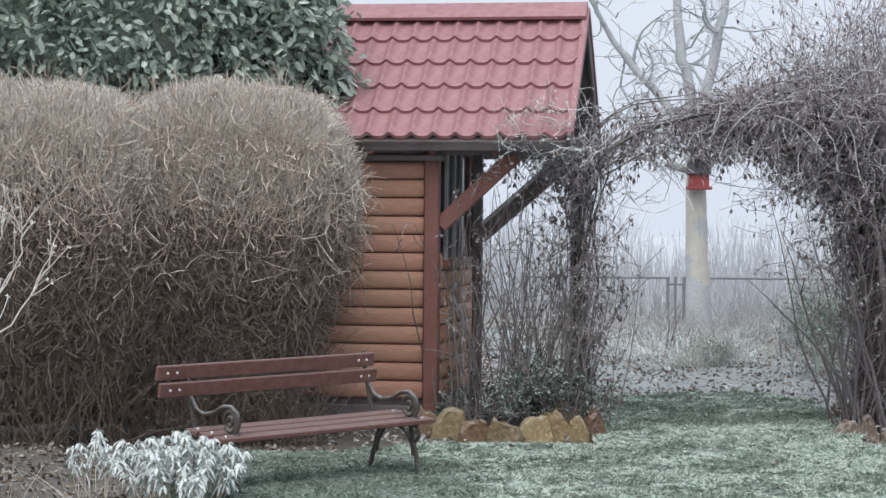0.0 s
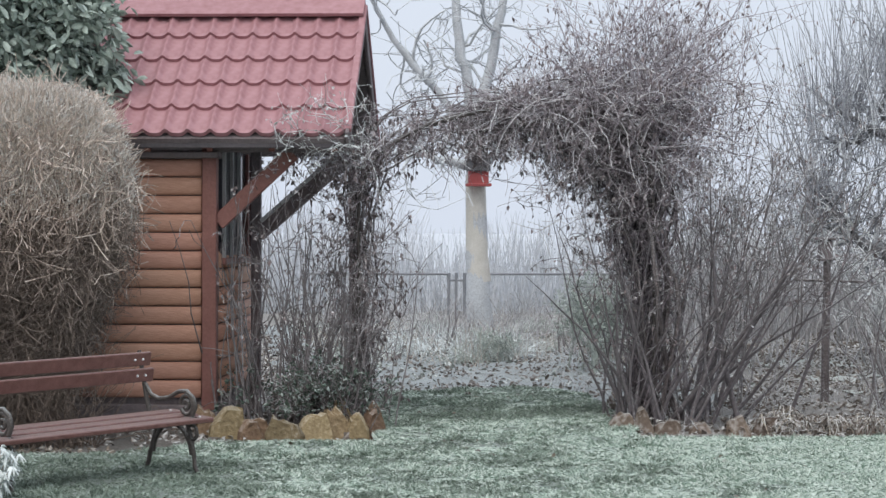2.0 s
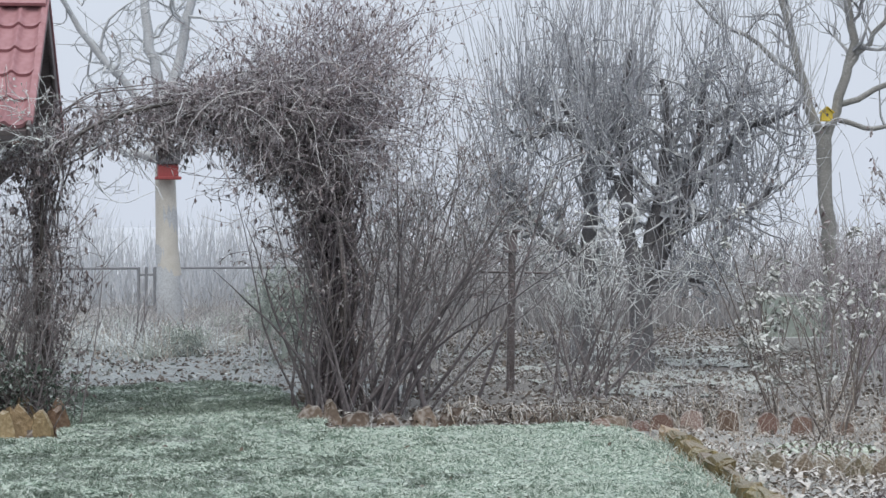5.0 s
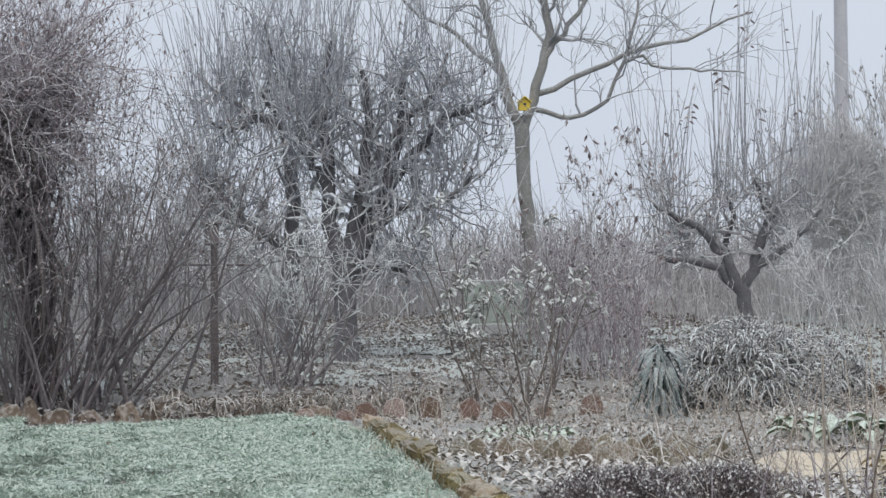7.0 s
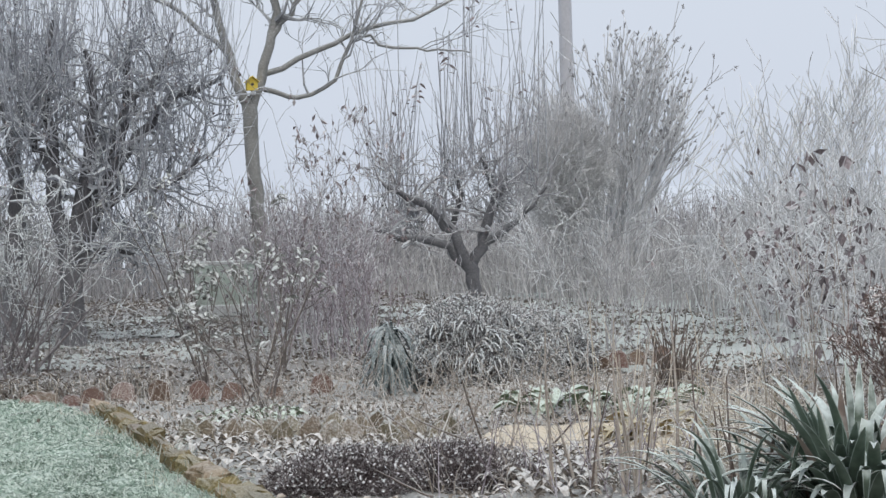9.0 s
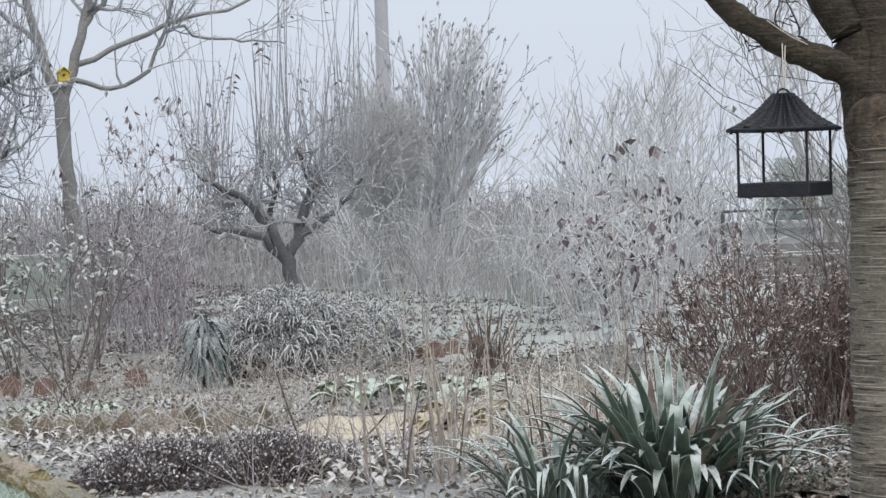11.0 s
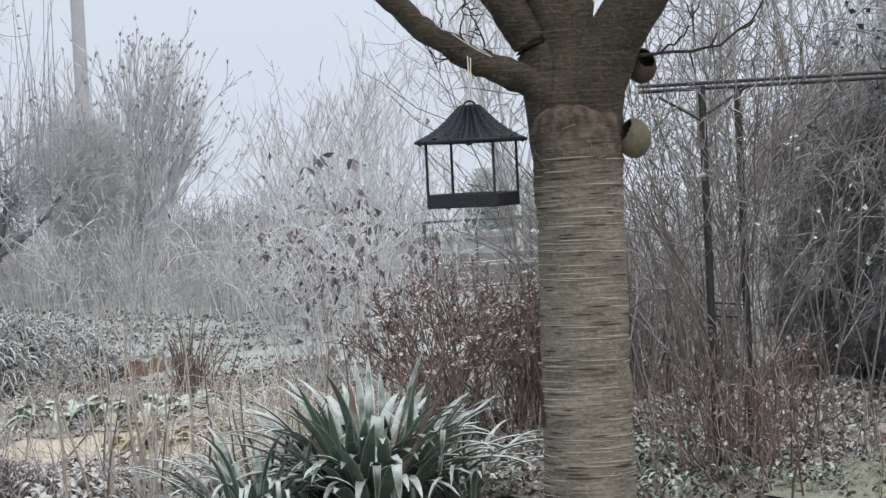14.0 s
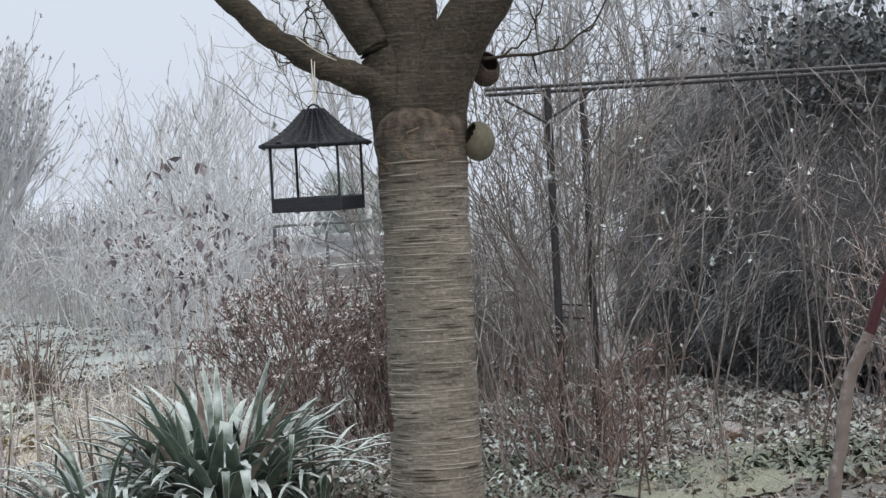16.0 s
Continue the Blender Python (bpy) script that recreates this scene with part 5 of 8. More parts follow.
litter(46000, -2, 16, 15.5, 31, "leaf_litter", "frosted fallen leaves under the trees", size=(0.04, 0.095), keep=lambda x, y: not on_lawn(x, y) and not (0.6 < x < 5.0 and y > 18.8) and noise.noise(Vector((x * 1.1, y * 1.1, 2))) + 0.6 * noise.noise(Vector((x * 3.3, y * 3.3, 6))) > -0.28)
litter(22000, 4.6, 12, 7, 15.5, "leaf_litter", "frosted dead leaves on the flower bed", M_bedlitter, size=(0.022, 0.062), keep=lambda x, y: x > bed_side(y) + 0.1 and ((x - 7.6) / 0.8) ** 2 + ((y - 10.7) / 1.0) ** 2 > 0.8)
litter(3600, -4.5, -0.6, 11.2, 15.2, "leaf_litter", "dark frosted leaves under the hedge", M_dusk, size=(0.03, 0.07), keep=lambda x, y: not on_lawn(x, y))
litter(12000, 7.0, 14, 3.0, 9.6, "leaf_litter", "frosted dead leaves under the trellis", M_dusk, size=(0.03, 0.075))


# ---- frosted tuft by the bench ----
def droopy(name, at, width, height, count, label, material, leaf=(0.10, 0.02), category="plant", shoots=60):
    t = thing(name, (*at, 0), label, category)
    o = np.array([*at, 0])
    b = o + np.c_[rng.normal(size=(shoots, 2)) * np.array(width) * 0.32, np.zeros(shoots)]
    P = paths(b, np.c_[rng.normal(size=(shoots, 2)) * 0.4, np.ones(shoots)], rng.uniform(0.6, 1.05, shoots) * height, 6, 0.1)
    Mesher(o).tubes(P, taper(P, 0.006, 0.003), 4).obj("stem_mass", M_straw, t)
    t.children[0]["kind"] = "stuff"
    m = Mesher(o)
    who = rng.integers(shoots, size=count)
    s = rng.integers(2, 6, count)
    w = unit(rng.normal(size=(count, 3)) * (1, 1, 0.4)) + np.array([0, 0, -0.5])
    P2 = paths(P[who, s], w + np.array([0, 0, 0.9]), rng.uniform(0.6, 1.2, count) * leaf[0], 5, 0.1, -0.55)
    m.tubes(P2, taper(P2, leaf[1] / 2, leaf[1] / 3))
    m.obj("foliage", material, t, "drooping hoar-frosted foliage")
    return t


def spurge(at, half, height, shoots, label):
    """Shoots whose whorls of flat leaves hang down under frost."""
    t = thing("frosted_spurge", (*at, 0), label, "plant")
    o = np.array([*at, 0])
    ang, out = rng.uniform(0, 2 * np.pi, shoots), np.sqrt(rng.random(shoots))
    b = o + np.c_[np.cos(ang) * out * half[0] * 0.75, np.sin(ang) * out * half[1] * 0.75, np.zeros(shoots)]
    lean = np.c_[np.cos(ang) * out * 0.35, np.sin(ang) * out * 0.35, np.ones(shoots)]
    P = paths(b, lean, height * (1 - 0.35 * out ** 2) * rng.uniform(0.8, 1.1, shoots), 7, 0.08)
    tagged(Mesher(o).tubes(P, taper(P, 0.005, 0.003), 4).obj("stem_mass", M_straw, t), kind="stuff")
    m = Mesher(o)
    for lev, n, ln in ((6, 7, 0.045), (6, 9, 0.062), (5, 9, 0.066), (4, 8, 0.066), (3, 6, 0.066)):
        for _ in range(n):
            a = rng.uniform(0, 2 * np.pi, shoots)
            w = np.c_[np.cos(a), np.sin(a), rng.uniform(0.1, 0.7, shoots)]
            m.ovals(P[:, lev] + rng.normal(size=(shoots, 3)) * 0.006, w, ln * rng.uniform(0.7, 1.2, shoots), rng.uniform(0.015, 0.023, shoots), 0.15, rng.uniform(0.7, 1.6))
    tagged(m.obj("foliage", M_hoar, t, "drooping hoar-frosted leaves"), kind="stuff")
    return t


M_hoar = mat("hoar_white_leaves", (0.33, 0.39, 0.36), (0.62, 0.68, 0.66), 8, 0.9, 0.0, 0.95, 0.52, island=0.3, rime=(0.76, 0.81, 0.81))


spurge((-1.53, 12.1), (0.36, 0.34), 0.43, 70, "hoar-frosted tuft of drooping leaves before the bench")
spurge((-2.12, 12.45), (0.22, 0.25), 0.40, 9, "thin frosted plant with straggling stems")


# ---- frosted perennials that hang over the border stones ----
for i in range(13):
    x = 4.55 + i * 0.17 + random.uniform(-0.05, 0.05)
    droopy("frosted_perennial", (x, 16.05 - (x - 4.55) * 0.3 + random.uniform(-0.12, 0.12)), (0.25, 0.2), random.uniform(0.14, 0.26), 170, "low frosted dead perennial with drooping leaves", M_litter if i % 3 else M_straggle, (0.12, 0.012), shoots=16)


# ---- strap-leaved clump ----
M_strap = mat("grey_green_strap_leaves", (0.046, 0.072, 0.049), (0.15, 0.20, 0.152), 3, 0.5, 0.1, 0.85, 0.30, fine=4, rime=(0.66, 0.73, 0.71))


M_strapdead = mat("withered_strap_leaves", (0.16, 0.12, 0.10), (0.33, 0.27, 0.22), 3, 0.7, 0.1, 0.4, 0.24, fine=4)


M_strapfrost = mat("frost_edged_leaf_margin", (0.22, 0.28, 0.24), (0.42, 0.49, 0.45), 9, 0.8, 0.1, 0.8, 0.36, rime=(0.76, 0.81, 0.79))


def strap_clump(at, count, size, label, seed=1, stiff=0.5, foot=0.17, broad=(0.05, 0.08)):
    """Folded strap leaves with a rimed margin: stiff upright ones, arching ones and some that have snapped over."""
    r = random.Random(seed)
    t = thing("strap_leaved_clump", (*at, 0), label, "plant")
    for i in range(count):
        ang = r.uniform(0, 2 * math.pi)
        upright = r.random() < stiff
        L = size * r.uniform(0.62, 1.1) * (1 if upright else 0.95)
        w = size * r.uniform(*broad)
        d = Vector((math.cos(ang), math.sin(ang), 0))
        side = Vector((-d.y, d.x, 0))
        out = foot * math.sqrt(r.random())
        p = d * out + Vector((r.gauss(0, 0.05), r.gauss(0, 0.05), 0))
        if upright:
            tilt, fall = radians(90 - 50 * r.random() ** 0.8), radians(r.uniform(10, 75))
        else:
            tilt, fall = radians(r.uniform(42, 80)), radians(r.uniform(60, 135))
        snap = r.uniform(0.45, 0.8) if r.random() < 0.16 else 2
        verts, n, z0 = [], 10, 0.0
        for j in range(n + 1):
            s = j / n
            a = tilt - fall * s ** 1.6 - (radians(105) if s > snap else 0)
            half = w / 2 * min(1, 1.5 * (1 - s) ** 0.62 + 0.02, 0.6 + 1.5 * s)
            nz = Vector((-d.x * math.sin(a), -d.y * math.sin(a), math.cos(a)))
            edge = max(half - 0.0035, half * 0.55)
            verts += [p - side * half + nz * half * 0.4, p - side * edge + nz * edge * 0.38, p.copy(), p + side * edge + nz * edge * 0.38, p + side * half + nz * half * 0.4]
            p = p + (d * math.cos(a) + Vector((0, 0, math.sin(a)))) * (L / n)
            p.z = max(p.z, 0.015)
        faces = [(j * 5 + i, j * 5 + i + 1, j * 5 + i + 6, j * 5 + i + 5) for j in range(n) for i in range(4)]
        dead = r.random() < 0.08
        ob = raw("leaf", [tuple(v) for v in verts], faces, M_strapdead if dead else M_strap, t, "", True)
        ob.data.materials.append(M_strapfrost)
        for k, f in enumerate(ob.data.polygons):
            f.material_index = 0 if dead or k % 4 in (1, 2) else 1


strap_clump((6.95, 7.55), 215, 0.76, "large clump of frosted grey-green strap-shaped leaves", 1, 0.45, 0.24, (0.06, 0.10))
strap_clump((6.35, 7.72), 70, 0.66, "low clump of drooping frosted strap leaves", 5, 0.12, 0.2, (0.035, 0.055))
strap_clump((7.28, 7.22), 40, 0.62, "thin arching frosted strap leaves beside a larger clump", 8, 0.25, 0.16, (0.03, 0.05))


# ---- cherry tree ----
M_steel = mat("weathered_steel", (0.028, 0.026, 0.028), (0.065, 0.06, 0.062), 8, 0.6, 0.3, 0.25, 0.16)


def ringed_bark(name, low, high, line, thick, seam=1.74):
    """Bark with pale level lines, as old cherry has."""
    m = mat(name, low, high, 6, 0.85, 0.5, stretch=(1, 1, 1.5), grime=tuple(c * 0.45 for c in low))
    n, l = m.node_tree.nodes, m.node_tree.links
    b = n["Principled BSDF"]
    old = b.inputs["Base Color"].links[0].from_socket
    tc = n.new("ShaderNodeTexCoord")
    mp = n.new("ShaderNodeMapping")
    mp.inputs["Scale"].default_value = (9, 9, 95)
    l.new(tc.outputs["Object"], mp.inputs[0])
    nz = n.new("ShaderNodeTexNoise")
    nz.inputs["Scale"].default_value, nz.inputs["Detail"].default_value, nz.inputs["Distortion"].default_value = 1.0, 4, 0.35
    l.new(mp.outputs[0], nz.inputs["Vector"])
    r = n.new("ShaderNodeMapRange")
    r.inputs["From Min"].default_value, r.inputs["From Max"].default_value, r.inputs["To Max"].default_value = 0.59, 0.605, thick
    l.new(nz.outputs["Fac"], r.inputs[0])
    dark = n.new("ShaderNodeMapRange")
    dark.inputs["From Min"].default_value, dark.inputs["From Max"].default_value = 0.41, 0.34
    dark.inputs["To Max"].default_value = 0.4
    mg = n.new("ShaderNodeMapping")
    mg.inputs["Scale"].default_value = (5, 5, 42)
    l.new(tc.outputs["Object"], mg.inputs[0])
    ng = n.new("ShaderNodeTexNoise")
    ng.inputs["Scale"].default_value, ng.inputs["Detail"].default_value = 1.0, 4
    l.new(mg.outputs[0], ng.inputs["Vector"])
    l.new(ng.outputs["Fac"], dark.inputs[0])
    mx, md = n.new("ShaderNodeMix"), n.new("ShaderNodeMix")
    mx.data_type = md.data_type = "RGBA"
    mx.inputs["B"].default_value = (*line, 1)
    md.inputs["B"].default_value = (*[c * 0.5 for c in low], 1)
    l.new(old, md.inputs["A"]), l.new(dark.outputs[0], md.inputs["Factor"])
    ms = n.new("ShaderNodeMapping")
    ms.inputs["Scale"].default_value = (75, 75, 48)
    l.new(tc.outputs["Object"], ms.inputs[0])
    ns = n.new("ShaderNodeTexNoise")
    ns.inputs["Scale"].default_value, ns.inputs["Detail"].default_value = 1.0, 2
    l.new(ms.outputs[0], ns.inputs["Vector"])
    rs = n.new("ShaderNodeMapRange")
    rs.inputs["From Min"].default_value, rs.inputs["From Max"].default_value, rs.inputs["To Max"].default_value = 0.60, 0.66, 0.35
    l.new(ns.outputs["Fac"], rs.inputs[0])
    both_marks = n.new("ShaderNodeMath")
    both_marks.operation = "MAXIMUM"
    l.new(r.outputs[0], both_marks.inputs[0]), l.new(rs.outputs[0], both_marks.inputs[1])
    l.new(md.outputs["Result"], mx.inputs["A"]), l.new(both_marks.outputs[0], mx.inputs["Factor"])
    sp = n.new("ShaderNodeSeparateXYZ")
    l.new(tc.outputs["Object"], sp.inputs[0])
    hi = n.new("ShaderNodeMath")
    hi.operation = "MULTIPLY_ADD"
    hi.inputs[1].default_value = 0.22
    nb = n.new("ShaderNodeTexNoise")
    nb.inputs["Scale"].default_value, nb.inputs["Detail"].default_value = 7, 4
    l.new(tc.outputs["Object"], nb.inputs["Vector"])
    l.new(nb.outputs["Fac"], hi.inputs[0]), l.new(sp.outputs["Z"], hi.inputs[2])
    edge = n.new("ShaderNodeMapRange")
    edge.inputs["From Min"].default_value, edge.inputs["From Max"].default_value = seam - 0.12, seam + 0.16
    l.new(hi.outputs[0], edge.inputs[0])
    mf = n.new("ShaderNodeMapping")
    mf.inputs["Scale"].default_value = (30, 30, 20)
    l.new(tc.outputs["Object"], mf.inputs[0])
    nf = n.new("ShaderNodeTexNoise")
    nf.inputs["Scale"].default_value, nf.inputs["Detail"].default_value = 1.0, 6
    l.new(mf.outputs[0], nf.inputs["Vector"])
    fur = n.new("ShaderNodeValToRGB")
    for pos, col in ((0.36, (0.034, 0.026, 0.019)), (0.5, (0.070, 0.053, 0.038)), (0.62, (0.115, 0.088, 0.064))):
        e = fur.color_ramp.elements.new(pos)
        e.color = (*col, 1)
    fur.color_ramp.elements[0].color, fur.color_ramp.elements[-1].color = (0.02, 0.015, 0.012, 1), (0.2, 0.165, 0.13, 1)
    l.new(nf.outputs["Fac"], fur.inputs[0])
    my = n.new("ShaderNodeMix")
    my.data_type = "RGBA"
    l.new(edge.outputs[0], my.inputs["Factor"]), l.new(mx.outputs["Result"], my.inputs["A"]), l.new(fur.outputs[0], my.inputs["B"])
    l.new(my.outputs["Result"], b.inputs["Base Color"])
    bp = n.new("ShaderNodeBump")
    bp.inputs["Strength"].default_value, bp.inputs["Distance"].default_value = 0.8, 0.008
    l.new(nz.outputs["Fac"], bp.inputs["Height"])
    l.new(b.inputs["Normal"].links[0].from_socket, bp.inputs["Normal"])
    l.new(bp.outputs[0], b.inputs["Normal"])
    return m


M_cherry = ringed_bark("ringed_cherry_bark", (0.125, 0.110, 0.085), (0.245, 0.219, 0.175), (0.36, 0.325, 0.268), 0.25)
M_limb = ringed_bark("olive_cherry_limb", (0.024, 0.019, 0.012), (0.066, 0.053, 0.035), (0.13, 0.108, 0.078), 0.3, 9.0)
M_black = mat("black_wicker", (0.008, 0.009, 0.012), (0.022, 0.023, 0.031), 20, 0.45, 0.4, 0.06, 0.1)
M_lenticel = mat("pale_bark_ridge", (0.30, 0.272, 0.223), (0.45, 0.41, 0.345), 30, 0.85, 0.3)
M_crack = mat("dark_bark_crack", (0.03, 0.023, 0.017), (0.075, 0.058, 0.043), 30, 0.9, 0.3)
M_flake = mat("brown_bark_flake", (0.16, 0.105, 0.068), (0.30, 0.22, 0.15), 30, 0.9, 0.3)
M_nut = mat("olive_coconut_shell", (0.085, 0.074, 0.048), (0.15, 0.132, 0.092), 10, 0.7, 0.12, fine=6)
M_darknut = mat("dark_coconut_shell", (0.04, 0.028, 0.022), (0.09, 0.065, 0.05), 16, 0.8, 0.5)
M_cord = mat("pale_cord", (0.5, 0.47, 0.40), (0.66, 0.62, 0.54), 30, 0.9, 0.2)


def cherry():
    t = thing("cherry_tree", (5.36, 4.70, 0), "cherry tree with thick ringed bark and spreading limbs", "tree")
    o = np.array(t.location)

    def limb(name, pts, k, sides, m, rough):
        q = bend([p[:3] for p in pts], k)
        rad = np.interp(np.linspace(0, 1, k), np.linspace(0, 1, len(pts)), [p[3] for p in pts])
        ms = Mesher(o)
        ms.tubes(q[None], rad[None], sides)
        ob = ms.obj(name, m, t)
        ob.data.shade_smooth()
        for v in ob.data.vertices:
            n1 = noise.noise(v.co * 7 + Vector((0, 0, len(pts))))
            c = Vector(q[np.argmin(((q - o - np.array(v.co)) ** 2).sum(1))] - o)
            w = v.co + Vector(o)
            if name == "trunk":
                up = min(max((w.z - 1.70 - 0.05 * noise.noise(w * 6)) / 0.08, 0), 1)
                ring = noise.noise(Vector((w.x * 7, w.y * 7, w.z * 38))) + 0.6 * noise.noise(Vector((w.x * 15, w.y * 15, w.z * 90)))
                furrow = noise.noise(Vector((w.x * 22, w.y * 22, w.z * 9))) + 0.6 * noise.noise(w * 30)
                v.co += (v.co - c).normalized() * (rough * n1 + 0.0042 * ring * (1 - up) + (0.0055 * furrow + 0.014 * n1) * up)
            else:
                v.co += (v.co - c).normalized() * rough * (n1 + 0.4 * noise.noise(w * 26) + 1.1 * noise.noise(Vector((w.x * 24, w.y * 24, w.z * 4))))
        return q, rad

    limb("trunk", [(5.30, 4.69, -0.06, 0.215), (5.325, 4.70, 0.15, 0.18), (5.345, 4.70, 0.45, 0.160), (5.365, 4.71, 1.0, 0.152), (5.385, 4.72, 1.5, 0.150), (5.39, 4.725, 1.70, 0.156), (5.39, 4.735, 1.77, 0.160), (5.395, 4.745, 1.81, 0.145), (5.40, 4.755, 1.84, 0.10), (5.40, 4.76, 1.86, 0.03)],
         420, 64, M_cherry, 0.012)
    # raised pale breathing lines and dark cracks that run level round the trunk
    skin = np.array([tuple(v.co) for v in next(c for c in t.children if c.name.startswith("trunk")).data.vertices]).reshape(420, 64, 3)
    core = skin.mean(1)
    for name, m, count, span, fat, lift, top in (("ridge_growth", M_lenticel, 250, (2, 14), (0.0013, 0.0029), 0.0006, 1.68), ("crack_growth", M_crack, 230, (1, 8), (0.0010, 0.0034), 0.0, 1.74)):
        ms = Mesher(o)
        for _ in range(count):
            k, j, w = int(np.argmin(abs(core[:, 2] - rng.uniform(0.45, top)))), int(rng.integers(64)), int(rng.integers(*span)) + 1
            q = skin[k, (j + np.arange(w + 1)) % 64] + np.array([0, 0, rng.uniform(-0.005, 0.005)])
            q = q + unit(q - core[k]) * lift
            q = bend(q, 2 * w + 2)
            ms.tubes((q + o)[None], (rng.uniform(*fat) * np.sin(np.linspace(0.35, 2.8, 2 * w + 2)))[None], 5)
        tagged(ms.obj(name, m, t, "pale level lines of the bark" if m is M_lenticel else "dark level cracks of the bark"), kind="stuff")
    ms = Mesher(o)
    for _ in range(34):
        k, j = int(np.argmin(abs(core[:, 2] - rng.uniform(1.64, 1.76)))), int(rng.integers(64))
        q = skin[np.clip(k + np.arange(0, 14, 2), 0, 419), (j + np.cumsum(rng.integers(-1, 2, 7))) % 64]
        ms.tubes((bend(q, 10) + o)[None], (rng.uniform(0.0012, 0.003) * np.sin(np.linspace(0.3, 2.9, 10)))[None], 5)
    tagged(ms.obj("flake_growth", M_flake, t, "curled brown flakes of old bark at the fork"), kind="stuff")
    lines = [limb("limb", p, 60, 30, M_limb, 0.010) for p in (
        [(5.385, 4.735, 1.74, 0.10), (5.36, 4.765, 1.86, 0.092), (5.29, 4.83, 1.945, 0.058), (5.22, 4.91, 1.99, 0.046), (5.13, 5.00, 2.05, 0.043), (5.03, 5.10, 2.15, 0.040), (4.93, 5.15, 2.26, 0.040), (4.6, 5.4, 2.7, 0.03)],
        [(5.37, 4.755, 1.64, 0.112), (5.36, 4.80, 1.88, 0.10), (5.345, 4.86, 2.08, 0.076), (5.29, 4.93, 2.22, 0.066), (5.2, 5.02, 2.42, 0.06), (5.0, 5.2, 2.9, 0.04)],
        [(5.41, 4.765, 1.64, 0.125), (5.43, 4.79, 1.9, 0.122), (5.46, 4.82, 2.12, 0.105), (5.48, 4.84, 2.35, 0.095), (5.5, 4.9, 2.9, 0.05)],
        [(5.365, 4.70, 1.62, 0.10), (5.365, 4.725, 1.86, 0.088), (5.385, 4.78, 2.08, 0.07), (5.36, 4.84, 2.3, 0.062), (5.34, 4.9, 2.8, 0.04)],
        [(5.415, 4.71, 1.62, 0.125), (5.425, 4.695, 1.86, 0.118), (5.47, 4.64, 2.04, 0.10), (5.535, 4.55, 2.22, 0.092), (5.62, 4.45, 2.42, 0.08), (5.8, 4.2, 2.9, 0.05)])]
    tw = Mesher(o)
    for i, (pts, r) in enumerate((
            ([(5.52, 4.62, 2.03), (5.60, 4.52, 2.02), (5.68, 4.42, 2.03), (5.74, 4.33, 2.07), (5.80, 4.24, 2.16), (5.82, 4.2, 2.26)], 0.009),
            ([(5.60, 4.52, 2.02), (5.66, 4.46, 2.08), (5.69, 4.42, 2.16), (5.72, 4.36, 2.3)], 0.006),
            ([(5.13, 5.0, 2.05), (5.09, 5.02, 2.03), (5.05, 5.06, 2.05), (5.03, 5.09, 2.12)], 0.005),
            ([(5.13, 5.0, 2.08), (5.13, 5.0, 2.14), (5.14, 4.99, 2.22), (5.13, 4.98, 2.3)], 0.005),
            ([(5.20, 4.93, 2.03), (5.19, 4.95, 2.09), (5.17, 4.97, 2.15), (5.14, 5.0, 2.24)], 0.006),
            ([(5.07, 5.06, 2.12), (5.08, 5.05, 2.18), (5.07, 5.07, 2.25), (5.08, 5.07, 2.3)], 0.004))):
        q = bend(pts, 12)
        q[1:-1] += rng.normal(size=(10, 3)) * 0.006
        ob = tube_part("twig", q - o, np.linspace(r * 0.72, r * 0.32, 12), M_limb, t)
        B, BR = sprout(q[None], np.full((1, 12), r), 5, (0.03, 0.1), 0.7, 0.1, 0.2, 4, 0.6, 0.002)
        tw.tubes(B, BR)
    tagged(tw.obj("spur_growth", M_limb, t, "short dark spur twigs"), kind="stuff")
    # peeling strip of bark
    bm = bmesh.new()
    for z, w in ((0.0, 0.008), (0.03, 0.016), (0.07, 0.013), (0.11, 0.012), (0.14, 0.004)):
        bm.verts.new((-w, 0, z)), bm.verts.new((w, 0.006, z))
    bm.verts.ensure_lookup_table()
    for i in range(4):
        bm.faces.new([bm.verts[j] for j in (2 * i, 2 * i + 1, 2 * i + 3, 2 * i + 2)])
    bmesh.ops.solidify(bm, geom=bm.faces[:], thickness=0.006)
    ob = part("bark_flake", bm, M_terra, t, "lifted red-brown flake of bark")
    ob.matrix_local = pose(-0.135, 0.085, 0.76, 0, 6, 60)


cherry()


